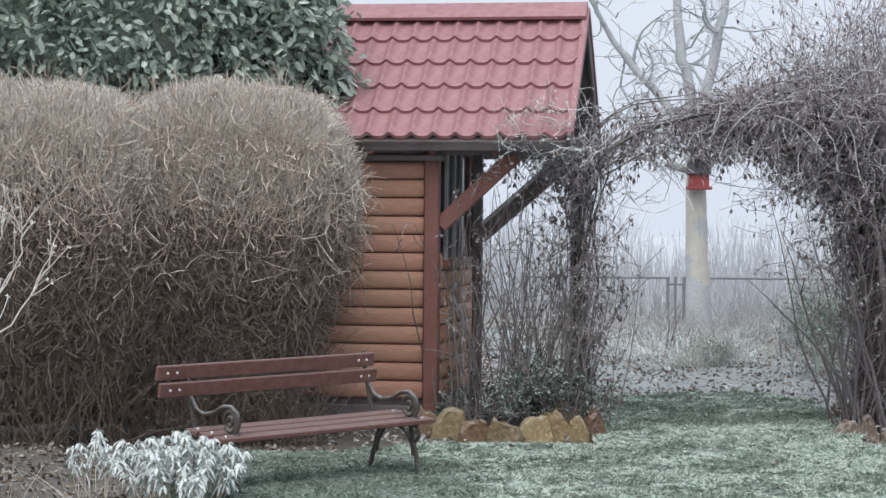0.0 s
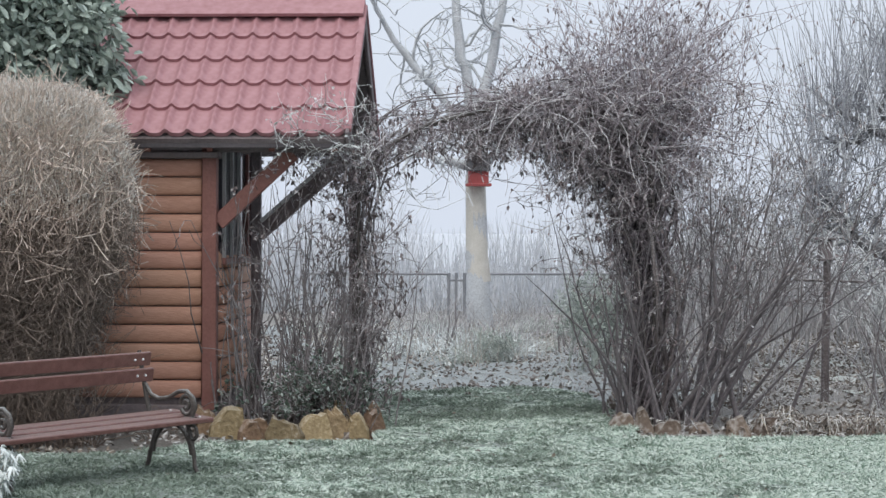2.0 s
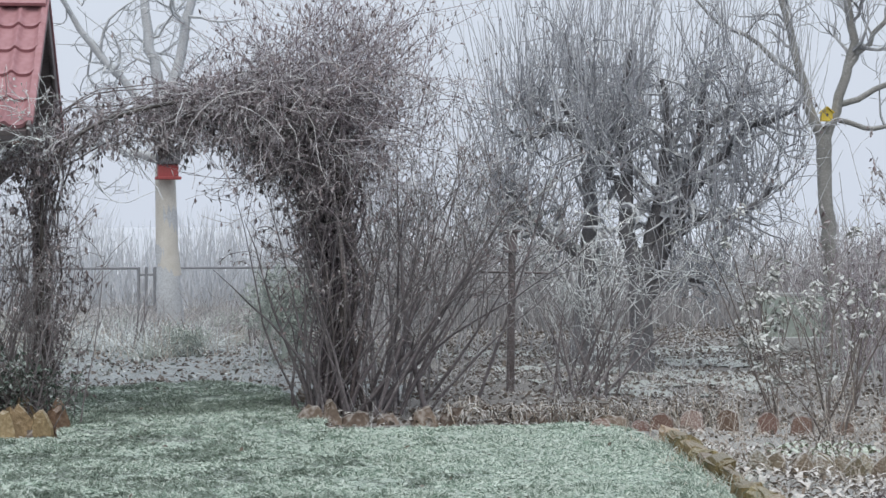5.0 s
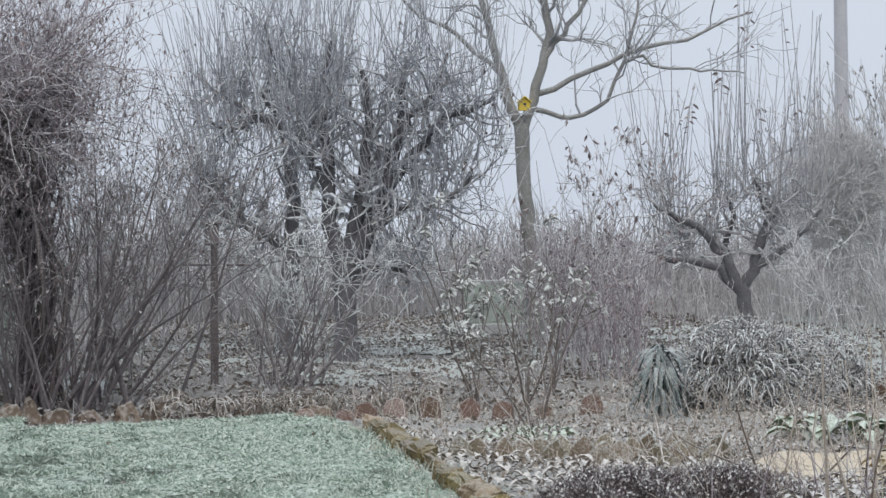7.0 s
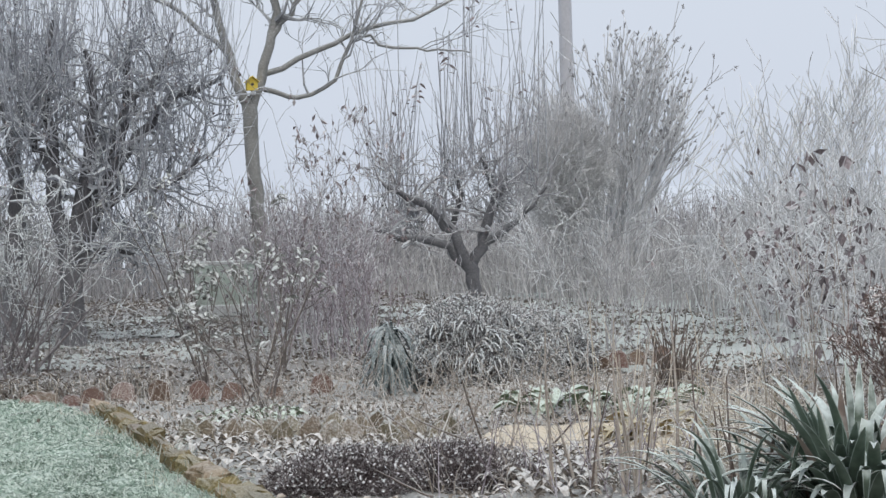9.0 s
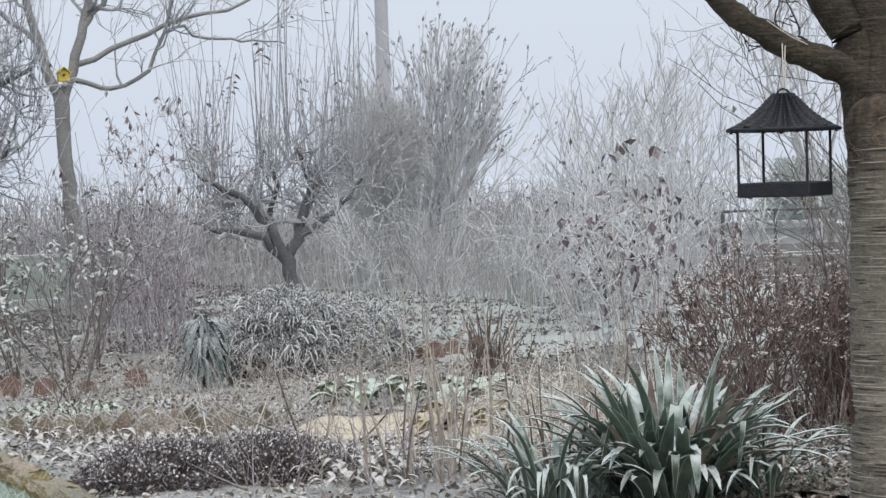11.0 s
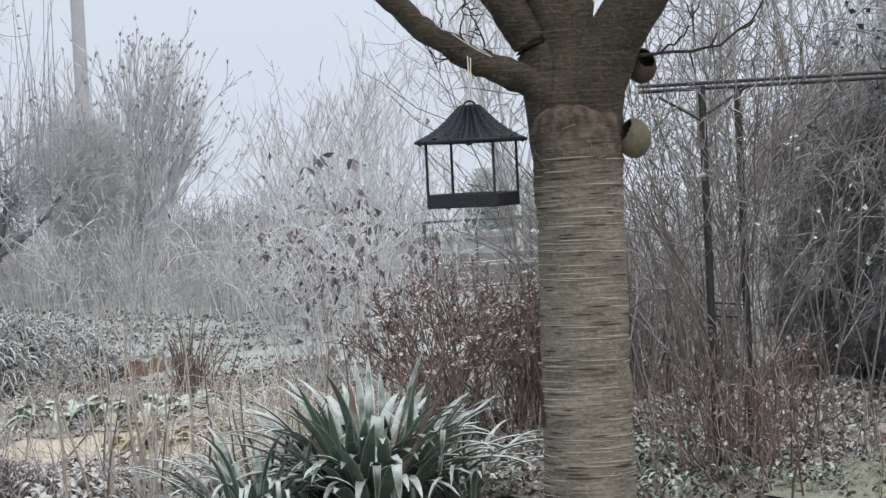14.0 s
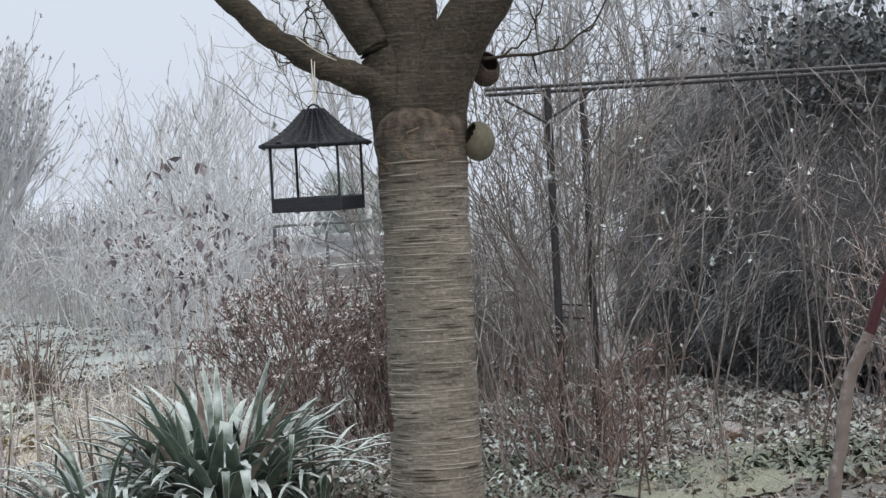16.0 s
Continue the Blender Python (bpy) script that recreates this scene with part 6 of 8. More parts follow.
def wicker_feeder():
    t = thing("bird_feeder", (5.062, 4.915, 1.529), "black wicker bird feeder with a pointed roof, hung from a limb", "bird feeder", turn=-21)
    a = 0.157
    # woven roof: four soft corners, strands that pass over and under
    n, rings = 192, 22
    verts, faces = [], []
    for j in range(rings + 1):
        s = j / rings
        for i in range(n):
            u = 2 * math.pi * i / n
            sq = 1 / (abs(math.cos(u)) ** 1.35 + abs(math.sin(u)) ** 1.35) ** (1 / 1.35)
            r = (0.19 * (1 - s) + 0.030 * s) * (sq * (1 - s * 0.7) + s * 0.7)
            r *= 1 - 0.20 * math.sin(math.pi * s) ** 0.8
            over = math.sin(u * 20) + 0.18 * (1 if j % 2 else -1)
            z = 0.110 * s + 0.0062 * over + 0.006 * (1 - s) ** 8 * math.sin(4 * u)
            r += 0.0055 * over * (1 - 0.6 * s)
            verts.append((r * math.cos(u), r * math.sin(u), 0.213 + z))
    for j in range(rings):
        for i in range(n):
            k = (i + 1) % n
            faces.append((j * n + i, j * n + k, (j + 1) * n + k, (j + 1) * n + i))
    faces.append(tuple(range(rings * n, rings * n + n)))
    roof = raw("roof", verts, faces, M_black, t, "woven black pointed roof")
    rim = [(0.19 * math.cos(2 * math.pi * i / 32) / (abs(math.cos(2 * math.pi * i / 32)) ** 1.35 + abs(math.sin(2 * math.pi * i / 32)) ** 1.35) ** (1 / 1.35),
            0.19 * math.sin(2 * math.pi * i / 32) / (abs(math.cos(2 * math.pi * i / 32)) ** 1.35 + abs(math.sin(2 * math.pi * i / 32)) ** 1.35) ** (1 / 1.35), 0.212) for i in range(33)]
    tube_part("rim", rim, 0.006, M_black, roof)
    tube_part("handle", [(0.022 * math.cos(math.pi * i / 10), 0, 0.317 + 0.024 * math.sin(math.pi * i / 10)) for i in range(11)], 0.0035, M_black, roof)
    for k in range(4):
        c, s = math.cos(k * math.pi / 2), math.sin(k * math.pi / 2)
        tube_part("post", [(a * c, a * s, 0.0), (a * c, a * s, 0.12), (a * c, a * s, 0.22)], 0.0045, M_black, t)
        c2, s2 = math.cos((k + 1) * math.pi / 2), math.sin((k + 1) * math.pi / 2)
        wall = part("tray_side", beam((a * c, a * s, 0.022), (a * c2, a * s2, 0.022), 0.012, 0.046, 0.004), M_black, t)
    bm = bmesh.new()
    box(bm, (0.222, 0.222, 0.01), (0, 0, 0.008), Matrix.Rotation(radians(45), 4, "Z"), 0.002)
    part("tray_floor", bm, M_black, t)
    for ob in t.children:
        ob.scale = (1.07, 1.07, 1.05)
    o = np.array(t.location)
    back = pose(0, 0, 0, 0, 0, 21)

    def local(p):
        return tuple(back @ (Vector(p) - t.location))

    tube_part("cord", [local(p) for p in ((5.062, 4.915, 1.885), (5.085, 4.935, 1.97), (5.115, 4.965, 2.06), (5.13, 4.985, 2.10))], 0.0022, M_cord, t, "pale hanging cord", 6)
    tube_part("cord", [local(p) for p in ((5.068, 4.910, 1.885), (5.10, 4.94, 1.99), (5.12, 4.955, 2.05), (5.14, 4.985, 2.10))], 0.0022, M_cord, t, "pale hanging cord", 6)
    tube_part("cord_loop", [local(p) for p in ((5.06, 4.98, 2.12), (5.09, 4.955, 2.09), (5.13, 4.93, 2.06), (5.17, 4.90, 2.035))], 0.0022, M_cord, t, "", 6)


wicker_feeder()


def coconut(at, r, hole, material, cord_to, label, turn=0):
    t = thing("coconut_feeder", at, label, "bird feeder", "coconut feeders")
    bm = bmesh.new()
    bmesh.ops.create_uvsphere(bm, u_segments=48, v_segments=32, radius=r)
    h = Vector(hole).normalized()
    gone = [f for f in bm.faces if f.calc_center_median().normalized().dot(h) > 0.74]
    bmesh.ops.delete(bm, geom=gone, context="FACES")
    for v in bm.verts:
        v.co.z *= 1.18
        v.co *= 1 + 0.02 * noise.noise(v.co * 25)
    bmesh.ops.solidify(bm, geom=bm.faces[:], thickness=0.005)
    part("shell", bm, material, t, "", True)
    c = Vector(cord_to) - Vector(at)
    tube_part("cord", [(0, 0, r * 1.15), tuple(c * 0.6 + Vector((0, 0, r * 0.3))), tuple(c)], 0.0018, M_nut, t, "thin hanging cord", 6)
    bm = bmesh.new()
    bmesh.ops.create_uvsphere(bm, u_segments=12, v_segments=8, radius=r * 0.55, matrix=Matrix.Translation((0, 0, -r * 0.55)))
    part("seed_fill", bm, M_darknut, t, "dark fill inside the shell")


coconut((5.50, 4.565, 1.735), 0.058, (-0.69, 0.33, 0.5), M_nut, (5.49, 4.57, 1.97), "hollow olive-brown coconut shell feeder hanging by the trunk")
coconut((5.60, 4.60, 1.985), 0.052, (-0.3, -0.75, 0.55), M_darknut, (5.60, 4.59, 2.1), "dark coconut shell feeder hanging under a limb")


# ---- bird houses ----
def bird_house():
    t = thing("bird_house", (11.17, 22.98, 2.93), "bright yellow wooden bird house in a tree fork", "bird house", turn=-18)
    ym = mat("yellow_paint", (0.62, 0.46, 0.06), (0.75, 0.58, 0.10), 8, 0.6, 0.2)
    bm = bmesh.new()
    pts = [(-0.09, 0), (0.09, 0), (0.09, 0.13), (0, 0.21), (-0.09, 0.13)]
    f = [bm.verts.new((x, -0.08, z)) for x, z in pts]
    b = [bm.verts.new((x, 0.12, z)) for x, z in pts]
    bm.faces.new(f), bm.faces.new(b[::-1])
    for i in range(5):
        j = (i + 1) % 5
        bm.faces.new((f[j], f[i], b[i], b[j]))
    bmesh.ops.recalc_face_normals(bm, faces=bm.faces)
    part("body", bm, ym, t)
    for s in (-1, 1):
        bm = bmesh.new()
        box(bm, (0.155, 0.26, 0.015), (s * 0.055, 0.01, 0.183), Matrix.Rotation(s * radians(41), 4, "Y"), 0.003)
        part("roof_board", bm, ym, t)
    # dark disc laid on in place of the shaded entrance hole
    bm = bmesh.new()
    bmesh.ops.create_cone(bm, cap_ends=True, segments=16, radius1=0.024, radius2=0.024, depth=0.01, matrix=Matrix.Translation((0, -0.083, 0.10)) @ Matrix.Rotation(radians(90), 4, "X"))
    part("entrance_hole", bm, M_iron, t, "dark disc standing in for the shaded hole")
    bm = bmesh.new()
    box(bm, (0.06, 0.1, 0.07), (0.03, 0.0, -0.04), None, 0.01)
    part("bracket", bm, M_white, t, "white bracket beneath")
    t.scale = (0.76, 0.76, 0.76)


bird_house()


def tree_box():
    t = thing("bird_feeder", (4.34, 34.02, 2.40), "red feeder box with a dark roof fixed to the trunk", "bird feeder")
    # red paint and dark felt have haze mixed into their colour
    red = mat("hazy_red_paint", (0.30, 0.065, 0.065), (0.38, 0.09, 0.09), 6, 0.6, 0.1)
    dark = mat("hazy_dark_felt", (0.10, 0.10, 0.11), (0.15, 0.15, 0.16), 6, 0.9, 0.2)
    for nm, size, at, m in (("box", (0.34, 0.2, 0.24), (0, 0, 0.14), red), ("ledge", (0.42, 0.3, 0.05), (0, -0.03, 0.025), red), ("roof", (0.38, 0.28, 0.25), (0, -0.02, 0.385), dark)):
        bm = bmesh.new()
        box(bm, size, at, None, 0.008)
        part(nm, bm, m, t)


tree_box()


# ---- garden lamp post ----
def lamp_post():
    t = thing("garden_post", (5.80, 18.95, 0), "dark wooden post topped by a small box", "post")
    tube_part("post", [(0, 0, -0.05), (0.01, 0, 0.7), (0.02, 0, 1.45)], [0.042, 0.038, 0.036], M_bark, t)
    bm = bmesh.new()
    box(bm, (0.12, 0.12, 0.20), (-0.01, -0.02, 1.46), None, 0.012)
    part("box", bm, M_fascia, t)
    bm = bmesh.new()
    box(bm, (0.17, 0.17, 0.03), (-0.01, -0.02, 1.575), None, 0.008)
    part("cap", bm, M_bark, t)
    tube_part("crossbar", [(-0.32, 0, 1.18), (0, 0, 1.17), (0.38, 0, 1.16)], 0.014, M_bark, t)


lamp_post()


# ---- utility pole ----
pole = thing("utility_pole", (26.05, 37.3, 0), "tall tapered concrete pole fading into fog", "pole")
# the shaft's bluish grey is paled to stand in for fog
tube_part("shaft", [(0, 0, -0.8), (-0.02, 0, 4), (-0.06, 0, 12)], [0.19, 0.16, 0.12], mat("hazy_concrete", (0.42, 0.425, 0.45), (0.50, 0.505, 0.53), 2, 0.9, 0.2), pole, "", 16)


# ---- trellis arch on the far side of the bed ----
def trellis():
    t = thing("metal_trellis", (8.63, 6.66, 0), "dark rusty metal trellis with paired posts and top bars", "trellis")
    o = np.array(t.location)
    a, b = np.array((8.63, 6.66)), np.array((8.89, 6.62))

    def bar(nm, p, q, r):
        p, q = np.array(p), np.array(q)
        tube_part(nm, np.array([p, (p + q) / 2, q]) - o, r, M_steel, t)

    for p in (a, b):
        bar("post", (*p, -0.1), (*(p + 0.02), 2.05), 0.021)
    for z in (0.80, 0.87):
        bar("rung", (*a, z + 0.03), (*b, z), 0.006)
    top = np.array((0.62, -0.79))
    for off, z in ((0.0, 2.06), (0.09, 2.035)):
        s = np.array((8.43, 6.93)) + np.array((0.79, 0.62)) * off
        bar("top_bar", (*s, z), (*(s + top * 2.3), z + 0.02), 0.011)
    bar("brace", (8.5, 6.85, 2.0), (8.63, 6.66, 1.86), 0.008)
    bar("brace", (8.80, 6.5, 2.03), (8.64, 6.64, 1.9), 0.008)


trellis()
M_greytwig = mat("grey_bare_canes", (0.115, 0.097, 0.086), (0.27, 0.242, 0.222), 4, 0.9, 0.0, 0.45, 0.30, island=0.4)
M_tan = mat("tan_winter_stems", (0.30, 0.258, 0.215), (0.53, 0.47, 0.415), 4, 0.9, 0.0, 0.6, 0.36, island=0.35)
M_rust = mat("red_brown_dead_stems", (0.18, 0.128, 0.11), (0.37, 0.29, 0.26), 5, 0.9, 0.0, 0.6, 0.28, island=0.4)
shrub("climbing_rose", (8.75, 6.6), "tall grey bare canes climbing a metal trellis", 32, 2.9, 0.11, M_greytwig, 0.008, (260, 900), ((0.3, 0.8), (0.08, 0.3)), M_greytwig, 0.17, 60, M_whitefrost, (0.04, 0.028), 0.3, wob=0.13, twig_r=0.0024, curl=0.2, up=0.25)
shrub("climbing_rose", (9.35, 6.3), "tall grey bare canes arching from a trellis", 6, 2.8, 0.13, M_greytwig, 0.006, (30, 90), ((0.3, 0.9), (0.08, 0.3)), M_greytwig, 0.26, 70, M_whitefrost, (0.04, 0.028), 0.3, wob=0.08, twig_r=0.0022, curl=0.15, up=0.4)
shrub("climbing_rose", (9.3, 5.55), "bare thorny canes at the edge of the path", 5, 2.3, 0.12, M_greytwig, 0.006, (40, 80), ((0.3, 0.8), (0.08, 0.25)), M_greytwig, 0.25, 60, M_dead, (0.04, 0.025), wob=0.08, twig_r=0.0022, curl=0.15, up=0.4)
shrub("raspberry_canes", (10.3, 5.35), "reddish bare canes by a dark hedge", 30, 1.5, 0.11, M_rust, 0.005, (110, 200), ((0.2, 0.5), (0.06, 0.2)), M_rust, 0.3, 120)


shrub("bare_thicket", (9.75, 7.75), "dense grey leafless bush behind the trellis", 26, 2.7, 0.2, M_greytwig, 0.007, (220, 700), ((0.3, 0.9), (0.1, 0.35)), M_greytwig, 0.4, 120, M_whitefrost, (0.04, 0.028), 0.3, wob=0.1, twig_r=0.0026, curl=0.2, up=0.3)


# ---- dark conifer hedge ----
def conifer(at, half, height, count, label, dark, shade):
    t = thing("conifer_hedge", (*at, 0), label, "hedge", "dark conifers")
    d = unit(rng.normal(size=(count, 3)))
    d[:, 0] = -np.abs(d[:, 0]) * 1.0
    d = unit(d)
    s = np.array([half[0], half[1], height / 2])
    q = np.sign(d) * np.abs(d) ** 0.7
    p = np.array([*at, height / 2]) + q * s * (1 + 0.3 * np.array([noise.noise(Vector(v) * 3) for v in q])[:, None] + 0.06 * rng.normal(size=(count, 1)))
    way = unit(d * (0.7, 0.7, 0.1) + rng.normal(size=(count, 3)) * 0.45 + np.array([0, 0, -0.75]))
    ln = 0.05 + 0.2 * rng.random(count) ** 2
    P = paths(p - way * ln[:, None] * 0.55, way, ln, 4, 0.25, -0.06)
    Mesher(t.location).tubes(P, taper(P, 0.0048, 0.0022)).obj("sprays", dark, t, "dull grey-green drooping sprays")
    # added inner shell, coloured as hazy shade behind the sprays
    bm = bmesh.new()
    bmesh.ops.create_icosphere(bm, subdivisions=4, radius=1)
    for v in bm.verts:
        w = np.sign(np.array(v.co)) * np.abs(np.array(v.co)) ** 0.7
        k = 0.9 + 0.1 * noise.noise(v.co * 5)
        v.co = Vector((w[0] * s[0] * k, w[1] * s[1] * k, height / 2 + w[2] * s[2] * k))
    part("inner_shade", bm, shade, t, "inner shell coloured as hazy shade")


M_conifer = mat("dusky_conifer", (0.19, 0.187, 0.186), (0.285, 0.28, 0.278), 3, 0.9, 0.0, 0.15, 0.2, island=0.2)
M_coniferdark = mat("dusky_conifer_shade", (0.225, 0.217, 0.215), (0.30, 0.29, 0.287), 8, 0.95, 1.0)
# paler spray colour stands in for haze over this hedge
M_coniferdull = mat("haze_dulled_sprays", (0.27, 0.262, 0.256), (0.38, 0.37, 0.362), 3, 0.9, 0.0, 0.2, 0.22, island=0.2)
conifer((13.1, 8.1), (0.95, 1.0), 2.25, 22000, "dusky evergreen hedge, dull and dense", M_coniferdull, M_coniferdark)
conifer((12.7, 6.5), (1.1, 1.5), 2.4, 30000, "dusky evergreen hedge, dark and dense", M_conifer, M_coniferdark)
conifer((12.3, 4.4), (1.0, 1.3), 2.2, 18000, "dusky evergreen hedge behind bare canes", M_conifer, M_coniferdark)
shrub("ivy_bush", (11.7, 6.3), "dark leafy bough above the trellis", 26, 2.7, 0.10, M_bark, 0.010, (200, 500), ((0.2, 0.5), (0.1, 0.3)), M_bark, 0.3, 0)


def ivy_top():
    t = thing("ivy", (11.75, 6.35, 1.9), "dark ivy mass with broad leaves over the hedge", "ivy")
    n = 2600
    p = np.array([11.75, 6.35, 2.28]) + rng.normal(size=(n, 3)) * (0.35, 0.55, 0.17)
    Mesher(t.location).leaves(p, rng.normal(size=(n, 3)) * 0.6 + np.array([-0.3, -0.2, -0.5]), rng.uniform(0.04, 0.08, n), rng.uniform(0.035, 0.06, n), 0.2).obj("leaves", mat("dark_ivy", (0.055, 0.06, 0.062), (0.12, 0.127, 0.127), 6, 0.5, 0.0, 0.2, 0.1, island=0.4), t)
    b = np.array([11.75, 6.35, 1.9]) + rng.normal(size=(80, 3)) * (0.25, 0.45, 0.1)
    P = paths(b, rng.normal(size=(80, 3)) * 0.5 + np.array([0, 0, 0.6]), rng.uniform(0.3, 0.8, 80), 5, 0.2)
    Mesher(t.location).tubes(P, taper(P, 0.008, 0.003)).obj("stem_mass", M_bark, t)["kind"] = "stuff"


ivy_top()


# ---- hydrangea ----
M_hyd = mat("deep_brown_dead_stems", (0.125, 0.084, 0.074), (0.29, 0.215, 0.193), 5, 0.9, 0.0, 0.45, 0.26, island=0.4)


def hydrangea(at, height, half, label):
    t = thing("hydrangea", (*at, 0), label, "shrub")
    o = np.array([*at, 0])
    n = 96
    b = o + np.c_[rng.normal(size=(n, 2)) * 0.16, np.zeros(n)]
    ang = rng.uniform(0, 2 * np.pi, n)
    out = np.sqrt(rng.random(n))
    tip = o + np.c_[np.cos(ang) * out * half, np.sin(ang) * out * half, height * (1 - 0.42 * out ** 2.2) * rng.uniform(0.72, 1.06, n)]
    s = np.linspace(0, 1, 6)[None, :, None]
    P = b[:, None] * (1 - s) + tip[:, None] * s
    P[:, :, 2] = b[:, None, 2] + (tip - b)[:, None, 2] * s[..., 0] ** 0.8
    P[:, 1:-1] += rng.normal(size=(n, 4, 3)) * 0.02
    R = taper(P, 0.006, 0.003)
    pieces("stem", P, R, M_hyd, t, o, 4)
    m = Mesher(o)
    Q, QR = sprout(P, R, 620, (0.06, 0.25), 0.5, 0.2, 0.15, 4, 0.7, 0.0024, 0.5)
    m.tubes(Q, QR)
    tagged(m.obj("twig_mass", M_hyd, t), kind="stuff")
    k = 900
    who = rng.integers(len(Q), size=k)
    Mesher(o).leaves(Q[who, rng.integers(1, 4, k)], rng.normal(size=(k, 3)) * 0.5 + np.array([0, 0, -0.7]), rng.uniform(0.02, 0.05, k), rng.uniform(0.012, 0.026, k), 0.4).obj("dead_foliage", M_hyd, t, "shrivelled red-brown leaves")
    fm = mat("faded_flower_heads", (0.22, 0.16, 0.14), (0.42, 0.34, 0.31), 20, 0.9, 0.0, 0.95, 0.44, island=0.5, rime=(0.82, 0.81, 0.80))
    f = Mesher(o)
    tips = np.concatenate([P[:, -1], Q[rng.integers(len(Q), size=40), -1]])
    for c in tips[::2]:
        k = 26
        d = unit(rng.normal(size=(k, 3)) * (1, 1, 0.6) + np.array([0, 0, 0.6]))
        f.leaves(c + d * rng.uniform(0.012, 0.04, (k, 1)) * (1, 1, 0.6), d * (1, 1, 0.3), rng.uniform(0.016, 0.028, k), 0.018, 0.2)
    f.obj("flower_mass", fm, t, "faded flower heads tipped with frost")


hydrangea((8.95, 9.0), 1.12, 0.62, "red-brown dead hydrangea with frost-capped flower heads")
hydrangea((9.55, 8.75), 1.0, 0.5, "red-brown dead hydrangea beside the cherry trunk")


# ---- low plants of the flower bed ----
def mound(name, at, half, height, count, label, twig, shade, size=(0.06, 0.18), r=0.0025, up=0.5, curl=-0.12, leaf=0, leaf_mat=None, high=-1.0, arcs=0):
    t = thing(name, (*at, 0), label, "plant")
    o = np.array([*at, 0])
    d = unit(rng.normal(size=(count, 3)))
    d[:, 2] = np.abs(d[:, 2])
    bul = 1 + np.array([0.26 * noise.noise(Vector(v) * 3 + Vector((at[0], 0, 0))) + 0.16 * noise.noise(Vector(v) * 9 + Vector((at[1], 0, 0))) for v in d])[:, None]
    p = o + d * (half[0], half[1], height) * bul
    w = unit(d * 0.7 + np.array([0, 0, up]) + rng.normal(size=(count, 3)) * 0.55)
    ln = rng.uniform(*size, count)
    P = paths(p - w * ln[:, None] * 0.55, w, ln, 4, 0.25, curl)
    Mesher(o).tubes(P, taper(P, r, r * 0.6)).obj("foliage", twig, t)
    if leaf:
        tops = np.flatnonzero(d[:, 2] > high)
        who = tops[rng.integers(len(tops), size=leaf)]
        Mesher(o).leaves(P[who, -1], rng.normal(size=(leaf, 3)) + np.array([0, 0, 0.4]), rng.uniform(0.012, 0.026, leaf), rng.uniform(0.01, 0.018, leaf), 0.2).obj("leaf_mass", leaf_mat, t)
    if arcs:
        who = np.flatnonzero((d[:, 2] > 0.3) & (rng.random(count) < arcs / count * (0.4 + d[:, 2])))
        Q = paths(p[who] - d[who] * 0.03, d[who] * (0.9, 0.9, 0.3) + rng.normal(size=(len(who), 3)) * 0.35 + np.array([0, 0, 0.55]), rng.uniform(0.10, 0.24, len(who)), 7, 0.16, -0.42)
        tagged(Mesher(o).tubes(Q, taper(Q, 0.0075, 0.005)).obj("arching_growth", M_lavtop, t, "rimed drooping stems"), kind="stuff")
    # added inner shell, coloured to stand for shade between the twigs
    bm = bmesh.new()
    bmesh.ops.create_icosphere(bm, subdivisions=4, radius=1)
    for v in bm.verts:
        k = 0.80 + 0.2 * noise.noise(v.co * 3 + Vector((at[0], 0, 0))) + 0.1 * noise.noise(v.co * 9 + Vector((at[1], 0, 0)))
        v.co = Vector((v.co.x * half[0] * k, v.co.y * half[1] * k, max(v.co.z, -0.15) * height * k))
    part("inner_shade", bm, shade, t, "inner shell in place of the shaded inside")
    return t


M_blue = mat("frosted_blue_green", (0.06, 0.078, 0.078), (0.20, 0.24, 0.24), 9, 0.9, 0.2, 0.6, 0.26, island=0.35)
M_lav = mat("frosted_grey_lavender", (0.085, 0.077, 0.08), (0.25, 0.233, 0.236), 5, 0.9, 0.0, 1.0, 0.42, island=0.4)
M_lavtop = mat("rimed_lavender_stems", (0.34, 0.33, 0.32), (0.58, 0.575, 0.565), 8, 0.9, 0.0, 0.9, 0.5, island=0.3)
M_heath = mat("frosted_purple_heath", (0.06, 0.045, 0.046), (0.17, 0.14, 0.14), 6, 0.9, 0.0, 0.6, 0.24, island=0.4, rime=(0.80, 0.80, 0.82))
M_speck = mat("frost_specks", (0.26, 0.235, 0.225), (0.62, 0.60, 0.59), 14, 0.9, 0.0, 0.8, 0.38, island=0.4)
M_moundshade = mat("dark_twiggy_shade", (0.05, 0.042, 0.038), (0.12, 0.10, 0.09), 10, 0.95, 1.0)
mound("lavender_mound", (9.05, 14.45), (0.76, 0.52), 0.62, 6500, "broad grey mound of frosted lavender", M_lav, M_moundshade, (0.08, 0.26), 0.0045, 0.5, -0.1, 6500, M_speck, 0.6, 1500)
mound("lavender_mound", (9.85, 14.7), (0.5, 0.42), 0.48, 3600, "low grey mound of frosted lavender", M_lav, M_moundshade, (0.08, 0.26), 0.0045, 0.5, -0.1, 4500, M_speck, 0.6, 900)
mound("heath_cushion", (5.35, 9.85), (0.46, 0.40), 0.19, 6500, "dark purple-brown low shrub sprinkled with frost", M_heath, M_moundshade, (0.05, 0.14), 0.002, 0.4, 0.0, 2100, M_speck, 0.2)
mound("heath_cushion", (5.92, 9.75), (0.44, 0.36), 0.17, 4600, "low brown cushion sprinkled with frost", M_heath, M_moundshade, (0.05, 0.16), 0.002, 0.4, 0.0, 1300, M_speck, 0.2)


